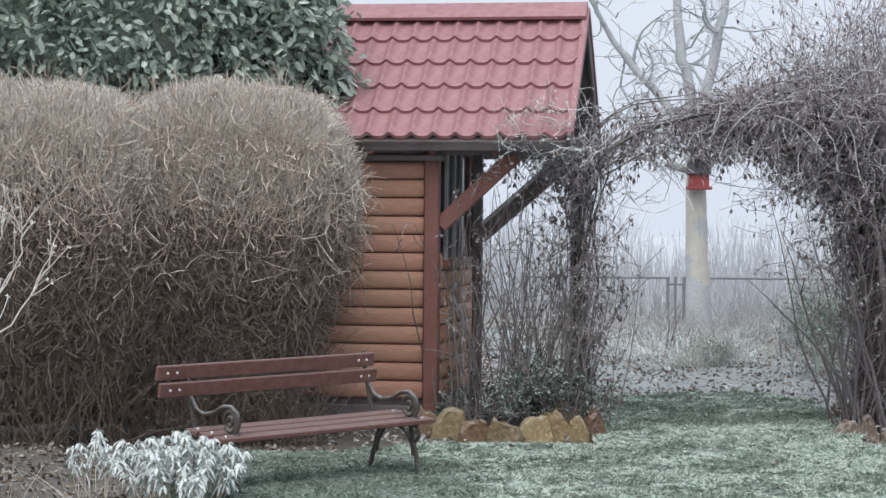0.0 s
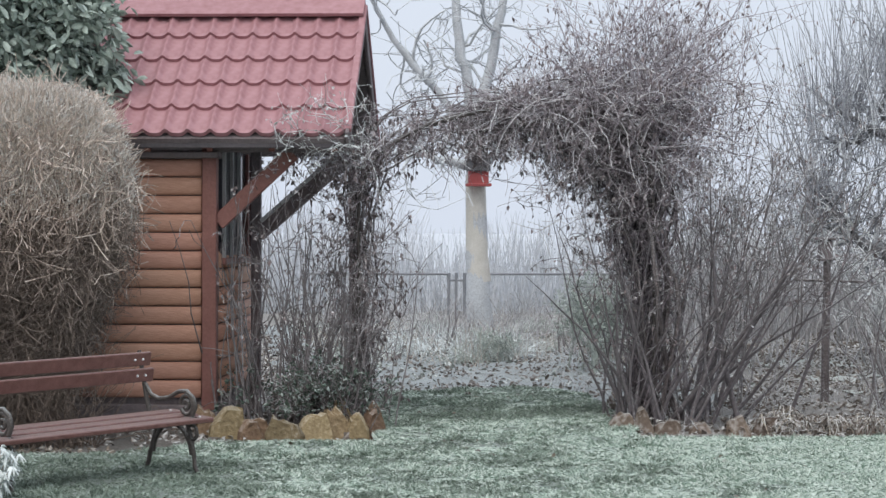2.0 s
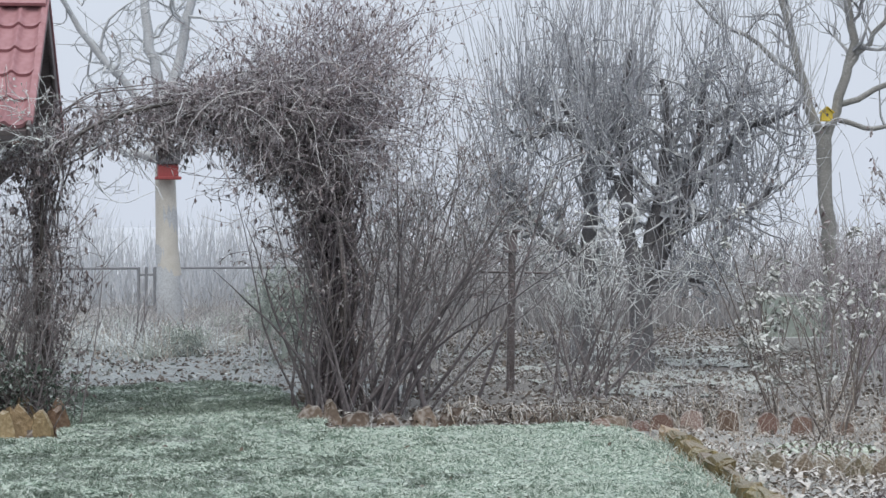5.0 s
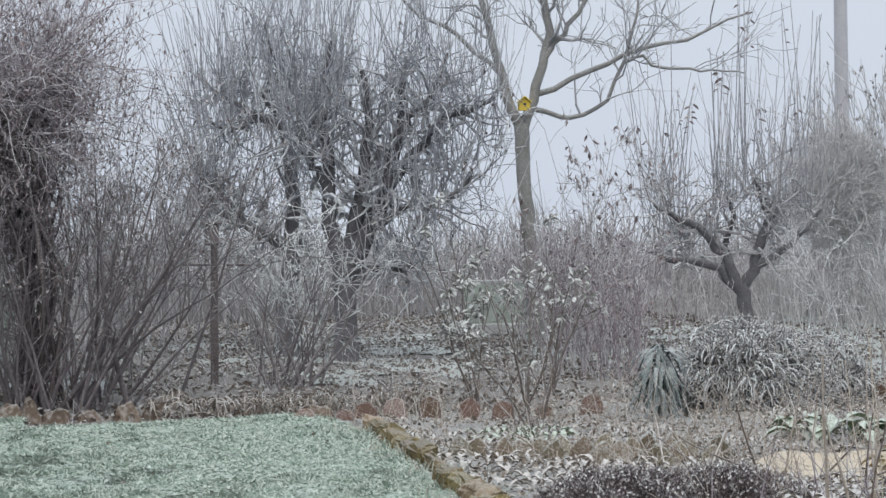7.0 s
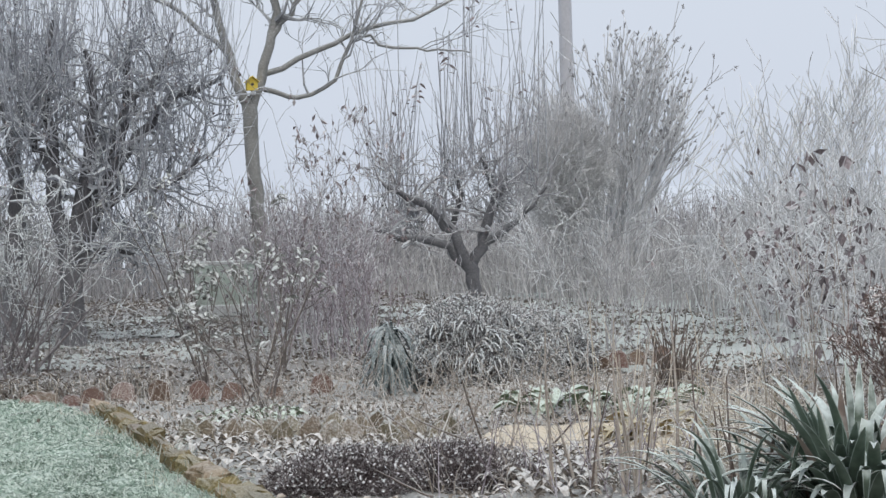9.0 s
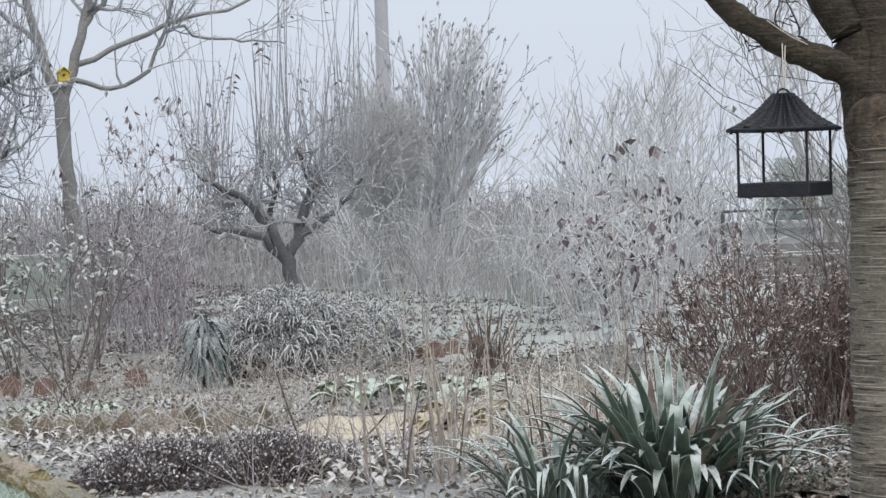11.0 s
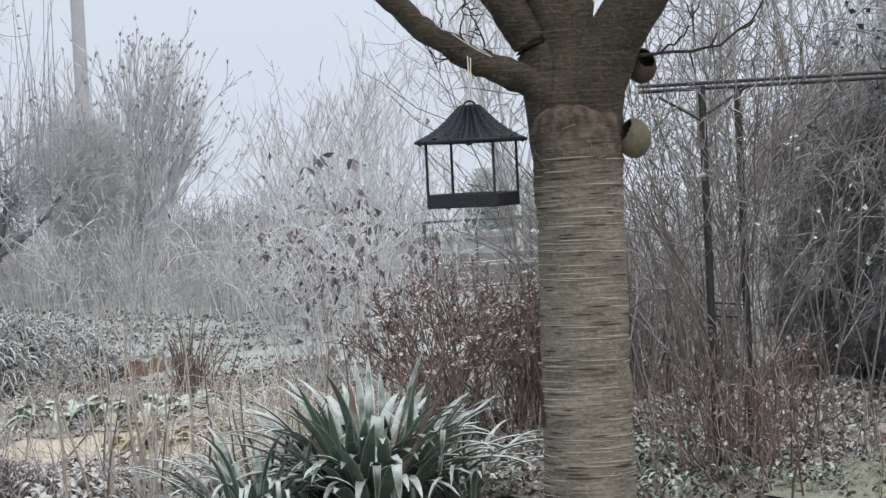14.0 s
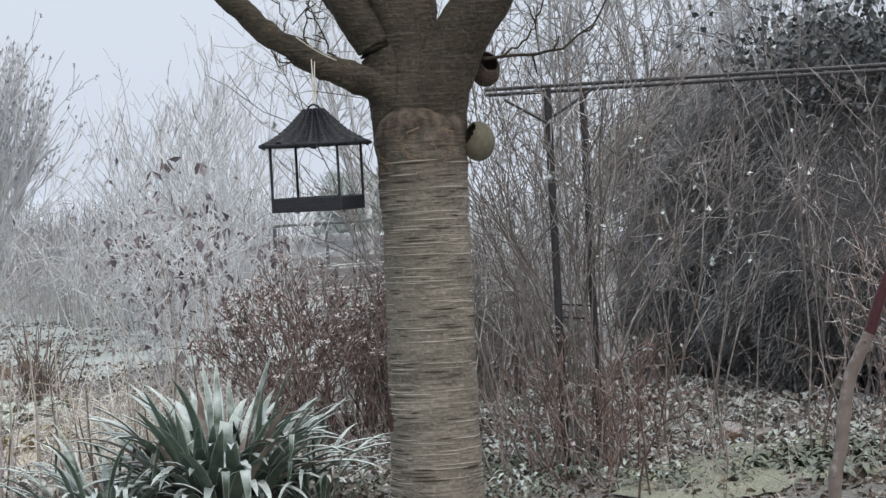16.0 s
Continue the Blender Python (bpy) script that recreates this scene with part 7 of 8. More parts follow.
def weeping_plant():
    """A spray of long leaves that all hang from one top."""
    t = thing("weeping_perennial", (7.9, 13.9, 0), "frosted blue-grey plant with long hanging leaves", "plant")
    o = np.array([7.9, 13.9, 0])
    for k in range(120):
        # broad limp leaves, bent over at the top and hanging to the ground
        ang, start = rng.uniform(0, 2 * np.pi), o + np.array([0, 0, rng.uniform(0.16, 0.56)]) + rng.normal(size=3) * 0.03
        w = np.array([[np.cos(ang), np.sin(ang), rng.uniform(0.5, 1.2)]])
        P = paths(start[None], w, rng.uniform(0.2, 0.42), 9, 0.10, -0.42)[0]
        P[:, 2] = np.maximum(P[:, 2], 0.015)
        half = rng.uniform(0.013, 0.024) * np.sin(np.linspace(0.35, 2.9, 9))[:, None]
        side = np.array([-np.sin(ang), np.cos(ang), 0]) + rng.normal(size=3) * 0.25
        fold = np.array([np.cos(ang), np.sin(ang), 0.3]) * half * -0.5
        V = np.stack([P - side * half + fold, P, P + side * half + fold], 1).reshape(-1, 3) - o
        F = [f for j in range(8) for f in ((3 * j, 3 * j + 1, 3 * j + 4, 3 * j + 3), (3 * j + 1, 3 * j + 2, 3 * j + 5, 3 * j + 4))]
        raw("leaf", V, F, M_blue, t, "", True)
    tube_part("stem", [(0, 0, -0.02), (0.01, 0, 0.3), (0, 0, 0.62)], 0.02, M_bark, t)


weeping_plant()


def blades(name, at, count, length, spread, material, label, w=0.008, droop=-0.12, foot=0.1, category="grass"):
    t = thing(name, (*at, 0), label, category)
    o = np.array([*at, 0])
    b = o + np.c_[rng.normal(size=(count, 2)) * foot, np.zeros(count)]
    P = paths(b, np.c_[rng.normal(size=(count, 2)) * spread, np.ones(count)], rng.uniform(0.5, 1.05, count) * length, 7, 0.05, droop)
    P[:, :, 2] = np.maximum(P[:, :, 2], 0.01)
    if count <= 60:
        pieces("stalk", P, taper(P, w / 2, w / 6), material, t, o, 4)
    else:
        tagged(Mesher(o).tubes(P, taper(P, w / 2, w / 6)).obj("blade_tuft", material, t), kind="stuff")
    return t


blades("dry_grass_tuft", (8.05, 9.4), 170, 0.85, 0.75, M_straw, "arching straw-coloured frosted grass", 0.010, -0.3, 0.2)
blades("dry_grass_tuft", (8.6, 10.3), 170, 0.8, 0.75, M_straw, "arching straw-coloured frosted grass tuft", 0.010, -0.3, 0.25)
blades("dry_grass_tuft", (7.7, 8.8), 150, 0.6, 0.6, M_straw, "flattened straw-coloured frosted grass", 0.008, -0.2, 0.25)
blades("dry_grass_tuft", (7.35, 9.1), 190, 0.75, 0.7, M_straw, "arching straw-coloured frosted grass by the strap leaves", 0.011, -0.34, 0.28)
blades("dry_grass_tuft", (8.9, 11.0), 170, 0.65, 0.75, M_straw, "bent straw-coloured frosted grass behind the strap leaves", 0.011, -0.36, 0.3)
blades("iris_clump", (9.8, 12.7), 46, 0.62, 0.28, M_rosewood, "upright brown dead iris leaves", 0.02, -0.03, 0.08)
blades("dead_stalks", (6.85, 9.0), 16, 1.0, 0.07, M_straw, "upright tan dead flower stalks", 0.010, 0.0, 0.30)
blades("dead_stalks", (7.2, 8.7), 14, 0.85, 0.10, M_tan, "upright tan dead flower stalks in the bed", 0.009, 0.0, 0.3)
blades("dead_stalks", (6.3, 9.0), 40, 0.6, 0.3, M_vine, "tangled dark dead stalks in the bed", 0.009, 0.0, 0.35)
blades("dead_stalks", (7.3, 12.4), 40, 0.5, 0.35, M_tan, "loose tan dead stalks among the roses", 0.008, -0.05, 0.5)
for i in range(26):
    yy = 13.9 - i * 0.2
    blades("kerb_grass", (bed_side(yy) - 0.06 + 0.12 * (i % 2), yy), 62, 0.17, 0.7, M_grass if i % 3 else M_straw, "frosted grass tuft growing over the edging", 0.006, -0.12, 0.09)
for x, y in ((2.75, 25.8), (3.1, 25.2), (2.3, 26.3), (3.7, 25.9)):
    blades("frosted_grass_tuft", (x, y), 130, 0.55, 0.6, M_rime, "pale frosted grass tuft on the garden path", 0.014, -0.16, 0.14)


def broad_leaves(name, at, count, size, material, label, spread=0.4):
    t = thing(name, (*at, 0), label, "plant")
    for i in range(count):
        th, r = rng.uniform(0, 6.28), spread * math.sqrt(rng.random())
        a = th + rng.normal() * 1.1
        L, w = size * rng.uniform(0.7, 1.2), size * rng.uniform(0.35, 0.55)
        d, sd = Vector((math.cos(a), math.sin(a), 0)), Vector((-math.sin(a), math.cos(a), 0))
        p0 = Vector((math.cos(th) * r, math.sin(th) * r * 0.8, 0.02 + 0.05 * rng.random()))
        lift = rng.uniform(0.5, 1.3)
        verts, n = [], 5
        for j in range(n + 1):
            s = j / n
            half = w / 2 * math.sin(math.pi * min(0.08 + 0.9 * s, 1)) ** 0.7
            c = p0 + d * L * s + Vector((0, 0, L * (lift * s - 1.05 * s * s)))
            verts += [tuple(c - sd * half + Vector((0, 0, half * 0.5))), tuple(c), tuple(c + sd * half + Vector((0, 0, half * 0.5)))]
        faces = []
        for j in range(n):
            k = j * 3
            faces += [(k, k + 1, k + 4, k + 3), (k + 1, k + 2, k + 5, k + 4)]
        raw("leaf", verts, faces, material, t, "", True)


M_paleturf = mat("grey_frosted_turf", (0.20, 0.22, 0.19), (0.43, 0.47, 0.43), 1.2, 0.95, 0.9, 0.4, 0.30, fine=30)
M_paleblade = mat("pale_frosted_blades", (0.26, 0.29, 0.25), (0.46, 0.50, 0.46), 1.2, 0.9, 0.0, 0.6, 0.4, island=0.2)
M_cabb = mat("frosted_green_leaf", (0.10, 0.14, 0.07), (0.28, 0.34, 0.21), 7, 0.6, 0.1, 0.9, 0.30, rime=(0.66, 0.74, 0.68))
M_mossleaf = mat("mossy_green_leaf", (0.10, 0.13, 0.07), (0.26, 0.31, 0.20), 5, 0.7, 0.1, 0.7, 0.30)
M_deepmoss = mat("dark_mossy_leaf", (0.05, 0.066, 0.036), (0.14, 0.165, 0.10), 5, 0.7, 0.1, 0.25, 0.2)
M_ochre = mat("yellowed_leaf", (0.32, 0.245, 0.11), (0.46, 0.38, 0.20), 5, 0.8, 0.1, 0.4, 0.2)
broad_leaves("leafy_clump", (8.65, 11.7), 48, 0.24, M_cabb, "low clump of frosted green leaves", 0.45)
broad_leaves("leafy_clump", (8.3, 12.15), 34, 0.22, M_cabb, "pale green frosted leaf rosette", 0.35)
broad_leaves("yellowed_clump", (7.8, 10.35), 40, 0.22, M_ochre, "yellowed dying clump of leaves", 0.28)
broad_leaves("frosted_rosette", (6.28, 13.1), 70, 0.09, M_cabb, "small frosted green rosette in the bed", 0.4)
for i, (x, y) in enumerate([(9.6, 6.0), (9.9, 5.8), (10.2, 5.95), (9.5, 5.3), (9.8, 5.15), (10.3, 5.5), (8.5, 6.1), (8.2, 6.5), (8.9, 7.3), (9.4, 7.5)]):
    broad_leaves("frosted_rosette", (x, y), 24, 0.065, M_mossleaf, "small frosted green rosette by the path", 0.28)

tagged(sheet("sand_patch", np.linspace(6.7, 8.5, 30), np.linspace(9.6, 11.9, 34), M_sand, lambda x, y: lumps(x, y) + 0.05 - 0.10 * (((x - 7.6) / 0.78) ** 2 + ((y - 10.7) / 1.0) ** 2) ** 2,
             lambda x, y: ((x - 7.6) / 0.78) ** 2 + ((y - 10.7) / 1.0) ** 2 < 1 + 0.4 * noise.noise(Vector((x * 2, y * 2, 2)))), "patch of bare yellow sand in the bed", "sand")
tagged(sheet("side_lawn", np.linspace(6.4, 19, 110), np.linspace(11.8, 25, 110), M_paleturf, lambda x, y: lumps(x, y) * 0.8 + 0.014,
             lambda x, y: (y > 12.6 + 1.1 * noise.noise(Vector((x * 1.3, y * 1.3, 1))) + max(0, 13 - x) * 0.75 and y < x * 1.75) or (y > 18.2 and noise.noise(Vector((x * 0.8, y * 0.8, 12))) + 0.5 * noise.noise(Vector((x * 2.6, y * 2.6, 3))) > 0.0)), "frosted grass beyond the flower bed", "lawn")
thicket("side_grass", 10.6, 17.5, 12.4, 20, 15000, (0.03, 0.08), M_paleblade, "frosted grass tufts beyond the bed", "grass", 0.004, 0.2, 0, 0.6, lambda x, y: y > 12.4 + max(0, 13 - x) * 0.75)
tagged(sheet("path_strip", np.linspace(8.0, 10.1, 30), np.linspace(5.0, 6.4, 24), mat("green_mossy_earth", (0.12, 0.125, 0.05), (0.29, 0.285, 0.135), 5, 0.95, 1.0, 0.35, 0.22, fine=14), lambda x, y: lumps(x, y) + 0.045, lambda x, y: ((x - 9.0) / 0.95) ** 2 + ((y - 5.72) / 0.55) ** 2 < 1 + 0.6 * noise.noise(Vector((x * 4, y * 4, 1)))), "mossy trodden earth path", "path")
M_bedtile = mat("mossy_brown_tile", (0.15, 0.125, 0.09), (0.33, 0.28, 0.21), 8, 0.95, 0.9, 0.8, 0.26, vary=0.3, grime=(0.08, 0.07, 0.045))


def edging_tile(at, wide, high, seed):
    """An upright pointed tile, half sunk and leaning."""
    r = random.Random(seed)
    bm = bmesh.new()
    line = [(-0.5, -0.5), (-0.5, 0.35), (-0.3, 0.72), (-0.04, 1.0), (0.06, 0.98), (0.34, 0.66), (0.5, 0.3), (0.5, -0.5)]
    rows = []
    for y, k in ((-0.022, 0.92), (-0.012, 1.0), (0.014, 1.0), (0.024, 0.9)):
        rows.append([bm.verts.new((x * wide * k + r.gauss(0, 0.003), y + r.gauss(0, 0.002), z * high * k + r.gauss(0, 0.004))) for x, z in line])
    bm.faces.new(rows[0]), bm.faces.new(rows[3][::-1])
    for a, b in zip(rows, rows[1:]):
        for i in range(8):
            j = (i + 1) % 8
            bm.faces.new((a[j], a[i], b[i], b[j]))
    bmesh.ops.recalc_face_normals(bm, faces=bm.faces)
    ob = part("edging_tile", bm, M_bedtile)
    ob.matrix_world = pose(*at, r.uniform(-22, 6), r.uniform(-14, 14), -34 + r.uniform(-25, 25))
    return tagged(ob, "mossy brown pointed edging tile tipped with frost", "tile", "inner bed edging")


for row, (ax, ay, bx, by, n) in enumerate(((5.55, 12.45, 6.95, 11.55, 13), (5.7, 12.1, 6.8, 11.35, 9))):
    for i in range(n):
        f = i / (n - 1)
        edging_tile((ax + (bx - ax) * f + random.uniform(-0.03, 0.03), ay + (by - ay) * f + 0.06 * (i % 2), 0.0), random.uniform(0.14, 0.19), random.uniform(0.12, 0.18), 90 + i + row * 20)
stone("brick", (9.78, 6.36, 0.05), (0.17, 0.13, 0.14), M_terra, "broken red brick lying on the soil", "brick", "", 150)
stone("rubble_stone", (9.86, 6.18, 0.04), (0.14, 0.11, 0.11), M_brownstone, "dull mossy stone on the soil", "stone", "", 151)


# thicket colour lifted towards the fog
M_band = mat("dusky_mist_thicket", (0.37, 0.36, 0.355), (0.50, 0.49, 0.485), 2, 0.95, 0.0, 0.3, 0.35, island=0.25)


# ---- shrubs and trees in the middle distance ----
# twig colour is lifted to pale grey to stand in for fog
M_haze = mat("haze_grey_shoots", (0.47, 0.468, 0.475), (0.64, 0.635, 0.645), 3, 0.9, 0.0, 0.6, 0.45, island=0.25)
shrub("bare_shrub", (11.0, 12.6), "rimed bare shrub with dark seed heads", 22, 1.6, 0.30, M_haze, 0.006, (90, 190), ((0.2, 0.7), (0.08, 0.3)), M_haze, 0.25, 300, M_dead, (0.06, 0.035))
shrub("bare_shrub", (10.4, 11.3), "rimed bare shrub with dark dead leaves", 16, 1.6, 0.28, M_haze, 0.006, (90, 200), ((0.2, 0.6), (0.08, 0.25)), M_haze, 0.2, 160, M_dead, (0.06, 0.035))
shrub("bare_shrub", (9.3, 10.4), "slender stems with dark curled leaves", 14, 1.75, 0.2, M_tan, 0.006, (60, 160), ((0.2, 0.5), (0.08, 0.25)), M_haze, 0.15, 130, M_vineleaf, (0.085, 0.055))
shrub("bare_shrub", (11.6, 16.1), "rimed bare bush with pale arching twigs", 18, 1.35, 0.3, M_fogtwig, 0.007, (60, 140), ((0.3, 0.7), (0.1, 0.35)), M_fogtwig, 0.3)
shrub("bare_shrub", (12.9, 17.9), "rimed bare bush behind the lavender", 14, 1.4, 0.3, M_fogtwig, 0.007, (60, 150), ((0.3, 0.8), (0.1, 0.4)), M_haze, 0.4)
shrub("bare_shrub", (13.9, 16.6), "tan bare bush in the mist", 18, 1.1, 0.28, M_tan, 0.007, (70, 140), ((0.3, 0.8), (0.1, 0.4)), M_haze, 0.4)
shrub("bare_shrub", (13.1, 14.6), "pale rimed bush with hanging leaves", 20, 1.8, 0.3, M_haze, 0.007, (70, 160), ((0.3, 0.9), (0.1, 0.4)), M_haze, 0.4, 200)
shrub("bare_shrub", (14.4, 17.4), "pale rimed bush in the mist", 18, 1.7, 0.3, M_haze, 0.007, (60, 140), ((0.3, 0.8), (0.1, 0.4)), M_haze, 0.5)
shrub("bare_shrub", (10.6, 20.6), "dark brown dense leafless bush", 60, 1.5, 0.3, M_vine, 0.009, (500, 900), ((0.2, 0.6), (0.1, 0.3)), M_vine, 0.3, 300)
def lilac(at, height, reach, stems, label):
    """Stems fan from the foot to a rounded outline; the outer twigs carry dry seed tufts."""
    t = thing("lilac_bush", (*at, 0), label, "bush", "lilac bushes")
    o = np.array([*at, 0])
    ang = rng.uniform(0, 2 * np.pi, stems)
    out = np.sqrt(rng.random(stems))
    tip = o + np.c_[np.cos(ang) * out * reach, np.sin(ang) * out * reach * 0.6, height * np.sqrt(1 - 0.72 * out ** 2) * rng.uniform(0.8, 0.96, stems)]
    b = o + np.c_[rng.normal(size=(stems, 2)) * 0.22, np.zeros(stems) - 0.03]
    u = np.linspace(0, 1, 9)[None, :, None]
    P = b[:, None] * (1 - u) + tip[:, None] * u
    P[:, :, :2] = b[:, None, :2] + (tip - b)[:, None, :2] * u ** 1.5
    P[:, 1:] += np.cumsum(rng.normal(size=(stems, 8, 3)) * 0.03, axis=1)
    R = taper(P, rng.uniform(0.014, 0.024, stems), 0.006)
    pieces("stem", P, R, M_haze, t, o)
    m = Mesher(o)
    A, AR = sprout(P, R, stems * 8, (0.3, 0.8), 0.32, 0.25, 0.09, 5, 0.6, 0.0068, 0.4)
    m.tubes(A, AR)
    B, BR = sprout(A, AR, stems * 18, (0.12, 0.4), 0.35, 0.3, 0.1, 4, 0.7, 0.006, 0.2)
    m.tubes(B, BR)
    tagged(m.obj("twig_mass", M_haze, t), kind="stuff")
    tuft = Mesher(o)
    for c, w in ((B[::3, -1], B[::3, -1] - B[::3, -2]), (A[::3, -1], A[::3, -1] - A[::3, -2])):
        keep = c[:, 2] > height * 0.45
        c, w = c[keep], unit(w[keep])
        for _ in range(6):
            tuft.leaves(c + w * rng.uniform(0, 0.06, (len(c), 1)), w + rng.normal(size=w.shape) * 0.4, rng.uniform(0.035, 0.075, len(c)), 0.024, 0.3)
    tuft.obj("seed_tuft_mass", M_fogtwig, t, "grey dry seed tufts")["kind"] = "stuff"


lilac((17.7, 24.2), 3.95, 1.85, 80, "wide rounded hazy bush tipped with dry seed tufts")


# twigs painted paler still, as haze over the dense head
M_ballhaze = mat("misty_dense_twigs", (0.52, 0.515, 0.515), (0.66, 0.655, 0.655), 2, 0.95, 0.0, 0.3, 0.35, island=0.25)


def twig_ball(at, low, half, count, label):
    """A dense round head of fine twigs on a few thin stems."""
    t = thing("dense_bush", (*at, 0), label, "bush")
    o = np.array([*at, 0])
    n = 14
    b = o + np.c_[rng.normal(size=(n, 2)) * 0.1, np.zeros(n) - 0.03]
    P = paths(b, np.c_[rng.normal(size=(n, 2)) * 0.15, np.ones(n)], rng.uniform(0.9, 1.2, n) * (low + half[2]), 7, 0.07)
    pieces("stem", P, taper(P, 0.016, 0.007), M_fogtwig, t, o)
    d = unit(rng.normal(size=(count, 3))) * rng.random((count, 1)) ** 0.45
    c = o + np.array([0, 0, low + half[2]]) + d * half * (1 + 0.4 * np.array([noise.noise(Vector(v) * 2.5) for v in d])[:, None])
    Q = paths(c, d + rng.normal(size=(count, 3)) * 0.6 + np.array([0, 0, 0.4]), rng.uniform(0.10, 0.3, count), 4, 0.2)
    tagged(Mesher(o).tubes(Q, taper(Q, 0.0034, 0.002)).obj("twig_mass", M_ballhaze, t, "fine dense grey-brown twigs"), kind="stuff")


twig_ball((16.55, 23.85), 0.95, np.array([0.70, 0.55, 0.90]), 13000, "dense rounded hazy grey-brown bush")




def far_tree(at, height, label, m, spread=0.5):
    x, y = at
    limbs = []
    for k in range(6):
        a, e = rng.uniform(0, 6.28), rng.uniform(0.5, 1.0)
        limbs.append([(x, y, height * 0.25, 0.032), (x + math.cos(a) * e * 0.5, y + math.sin(a) * 0.3, height * 0.45, 0.026), (x + math.cos(a) * e * 1.0, y + math.sin(a) * 0.5, height * 0.7, 0.018), (x + math.cos(a) * e * 1.3, y + math.sin(a) * 0.6, height * 0.95, 0.012)])
    tree("bare_tree", (x, y, 0), label, [(x, y, -0.05, 0.06), (x, y, height * 0.15, 0.05), (x, y, height * 0.3, 0.042)], limbs, m, m, (50, 260, 520), 0, twig_len=(0.3, 0.9), twig_r=0.007, spread=0.6, up=0.2)


# haze is put into the bark colour of these trees
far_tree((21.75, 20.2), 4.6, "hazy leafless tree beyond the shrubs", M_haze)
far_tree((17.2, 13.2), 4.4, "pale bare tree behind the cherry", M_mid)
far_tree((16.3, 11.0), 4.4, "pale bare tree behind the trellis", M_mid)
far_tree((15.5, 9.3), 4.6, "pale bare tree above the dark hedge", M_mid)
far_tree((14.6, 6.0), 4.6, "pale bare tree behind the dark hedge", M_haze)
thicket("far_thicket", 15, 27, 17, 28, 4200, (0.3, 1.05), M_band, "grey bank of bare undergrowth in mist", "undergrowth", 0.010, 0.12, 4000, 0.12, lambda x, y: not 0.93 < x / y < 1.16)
# stem colour greyed as if behind haze
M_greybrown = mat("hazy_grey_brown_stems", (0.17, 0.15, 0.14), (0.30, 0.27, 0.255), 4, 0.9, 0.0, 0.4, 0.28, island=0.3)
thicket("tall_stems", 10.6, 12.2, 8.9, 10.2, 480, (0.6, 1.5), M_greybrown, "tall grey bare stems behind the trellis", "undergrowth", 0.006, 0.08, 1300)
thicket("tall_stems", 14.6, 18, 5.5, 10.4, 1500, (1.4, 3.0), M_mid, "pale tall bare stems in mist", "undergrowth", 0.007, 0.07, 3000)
thicket("low_stems", 7.6, 11, 5.0, 9.5, 160, (0.1, 0.4), M_rust, "low dead stems on the bed", "undergrowth", 0.004, 0.12, 260, 0.4)
thicket("low_stems", 5.4, 9.6, 8.6, 15.2, 1100, (0.08, 0.35), M_tan, "low dead stems on the flower bed", "undergrowth", 0.004, 0.14, 900, 0.5)
thicket("low_stems", 3.6, 12, 15.8, 24, 1500, (0.06, 0.3), M_twig, "low frosted stems under the trees", "undergrowth", 0.004, 0.14, 900, 0.5)


# ---- cold frame, retaining wall ----
def cold_frame():
    t = thing("cold_frame", (11.2, 23.9, 0), "pale greenish cold frame in the mist", "cold frame", turn=-24)
    g = mat("misted_green_pane", (0.36, 0.42, 0.38), (0.46, 0.52, 0.48), 3, 0.5, 0.1, 0.4, 0.3)
    w = mat("rimed_boards", (0.40, 0.41, 0.41), (0.55, 0.57, 0.57), 4, 0.9, 0.2, 0.5, 0.4)
    for nm, size, at, m in (("back_panel", (0.9, 0.04, 0.66), (0, 0.3, 0.36), g), ("side_panel", (0.04, 0.6, 0.4), (-0.43, 0, 0.24), g), ("side_panel", (0.04, 0.6, 0.4), (0.43, 0, 0.24), g), ("front_board", (1.3, 0.06, 0.14), (-0.1, -0.3, 0.12), w), ("top_bar", (0.94, 0.06, 0.05), (0, 0.3, 0.715), w)):
        bm = bmesh.new()
        box(bm, size, at, None, 0.006)
        part(nm, bm, m, t)


cold_frame()


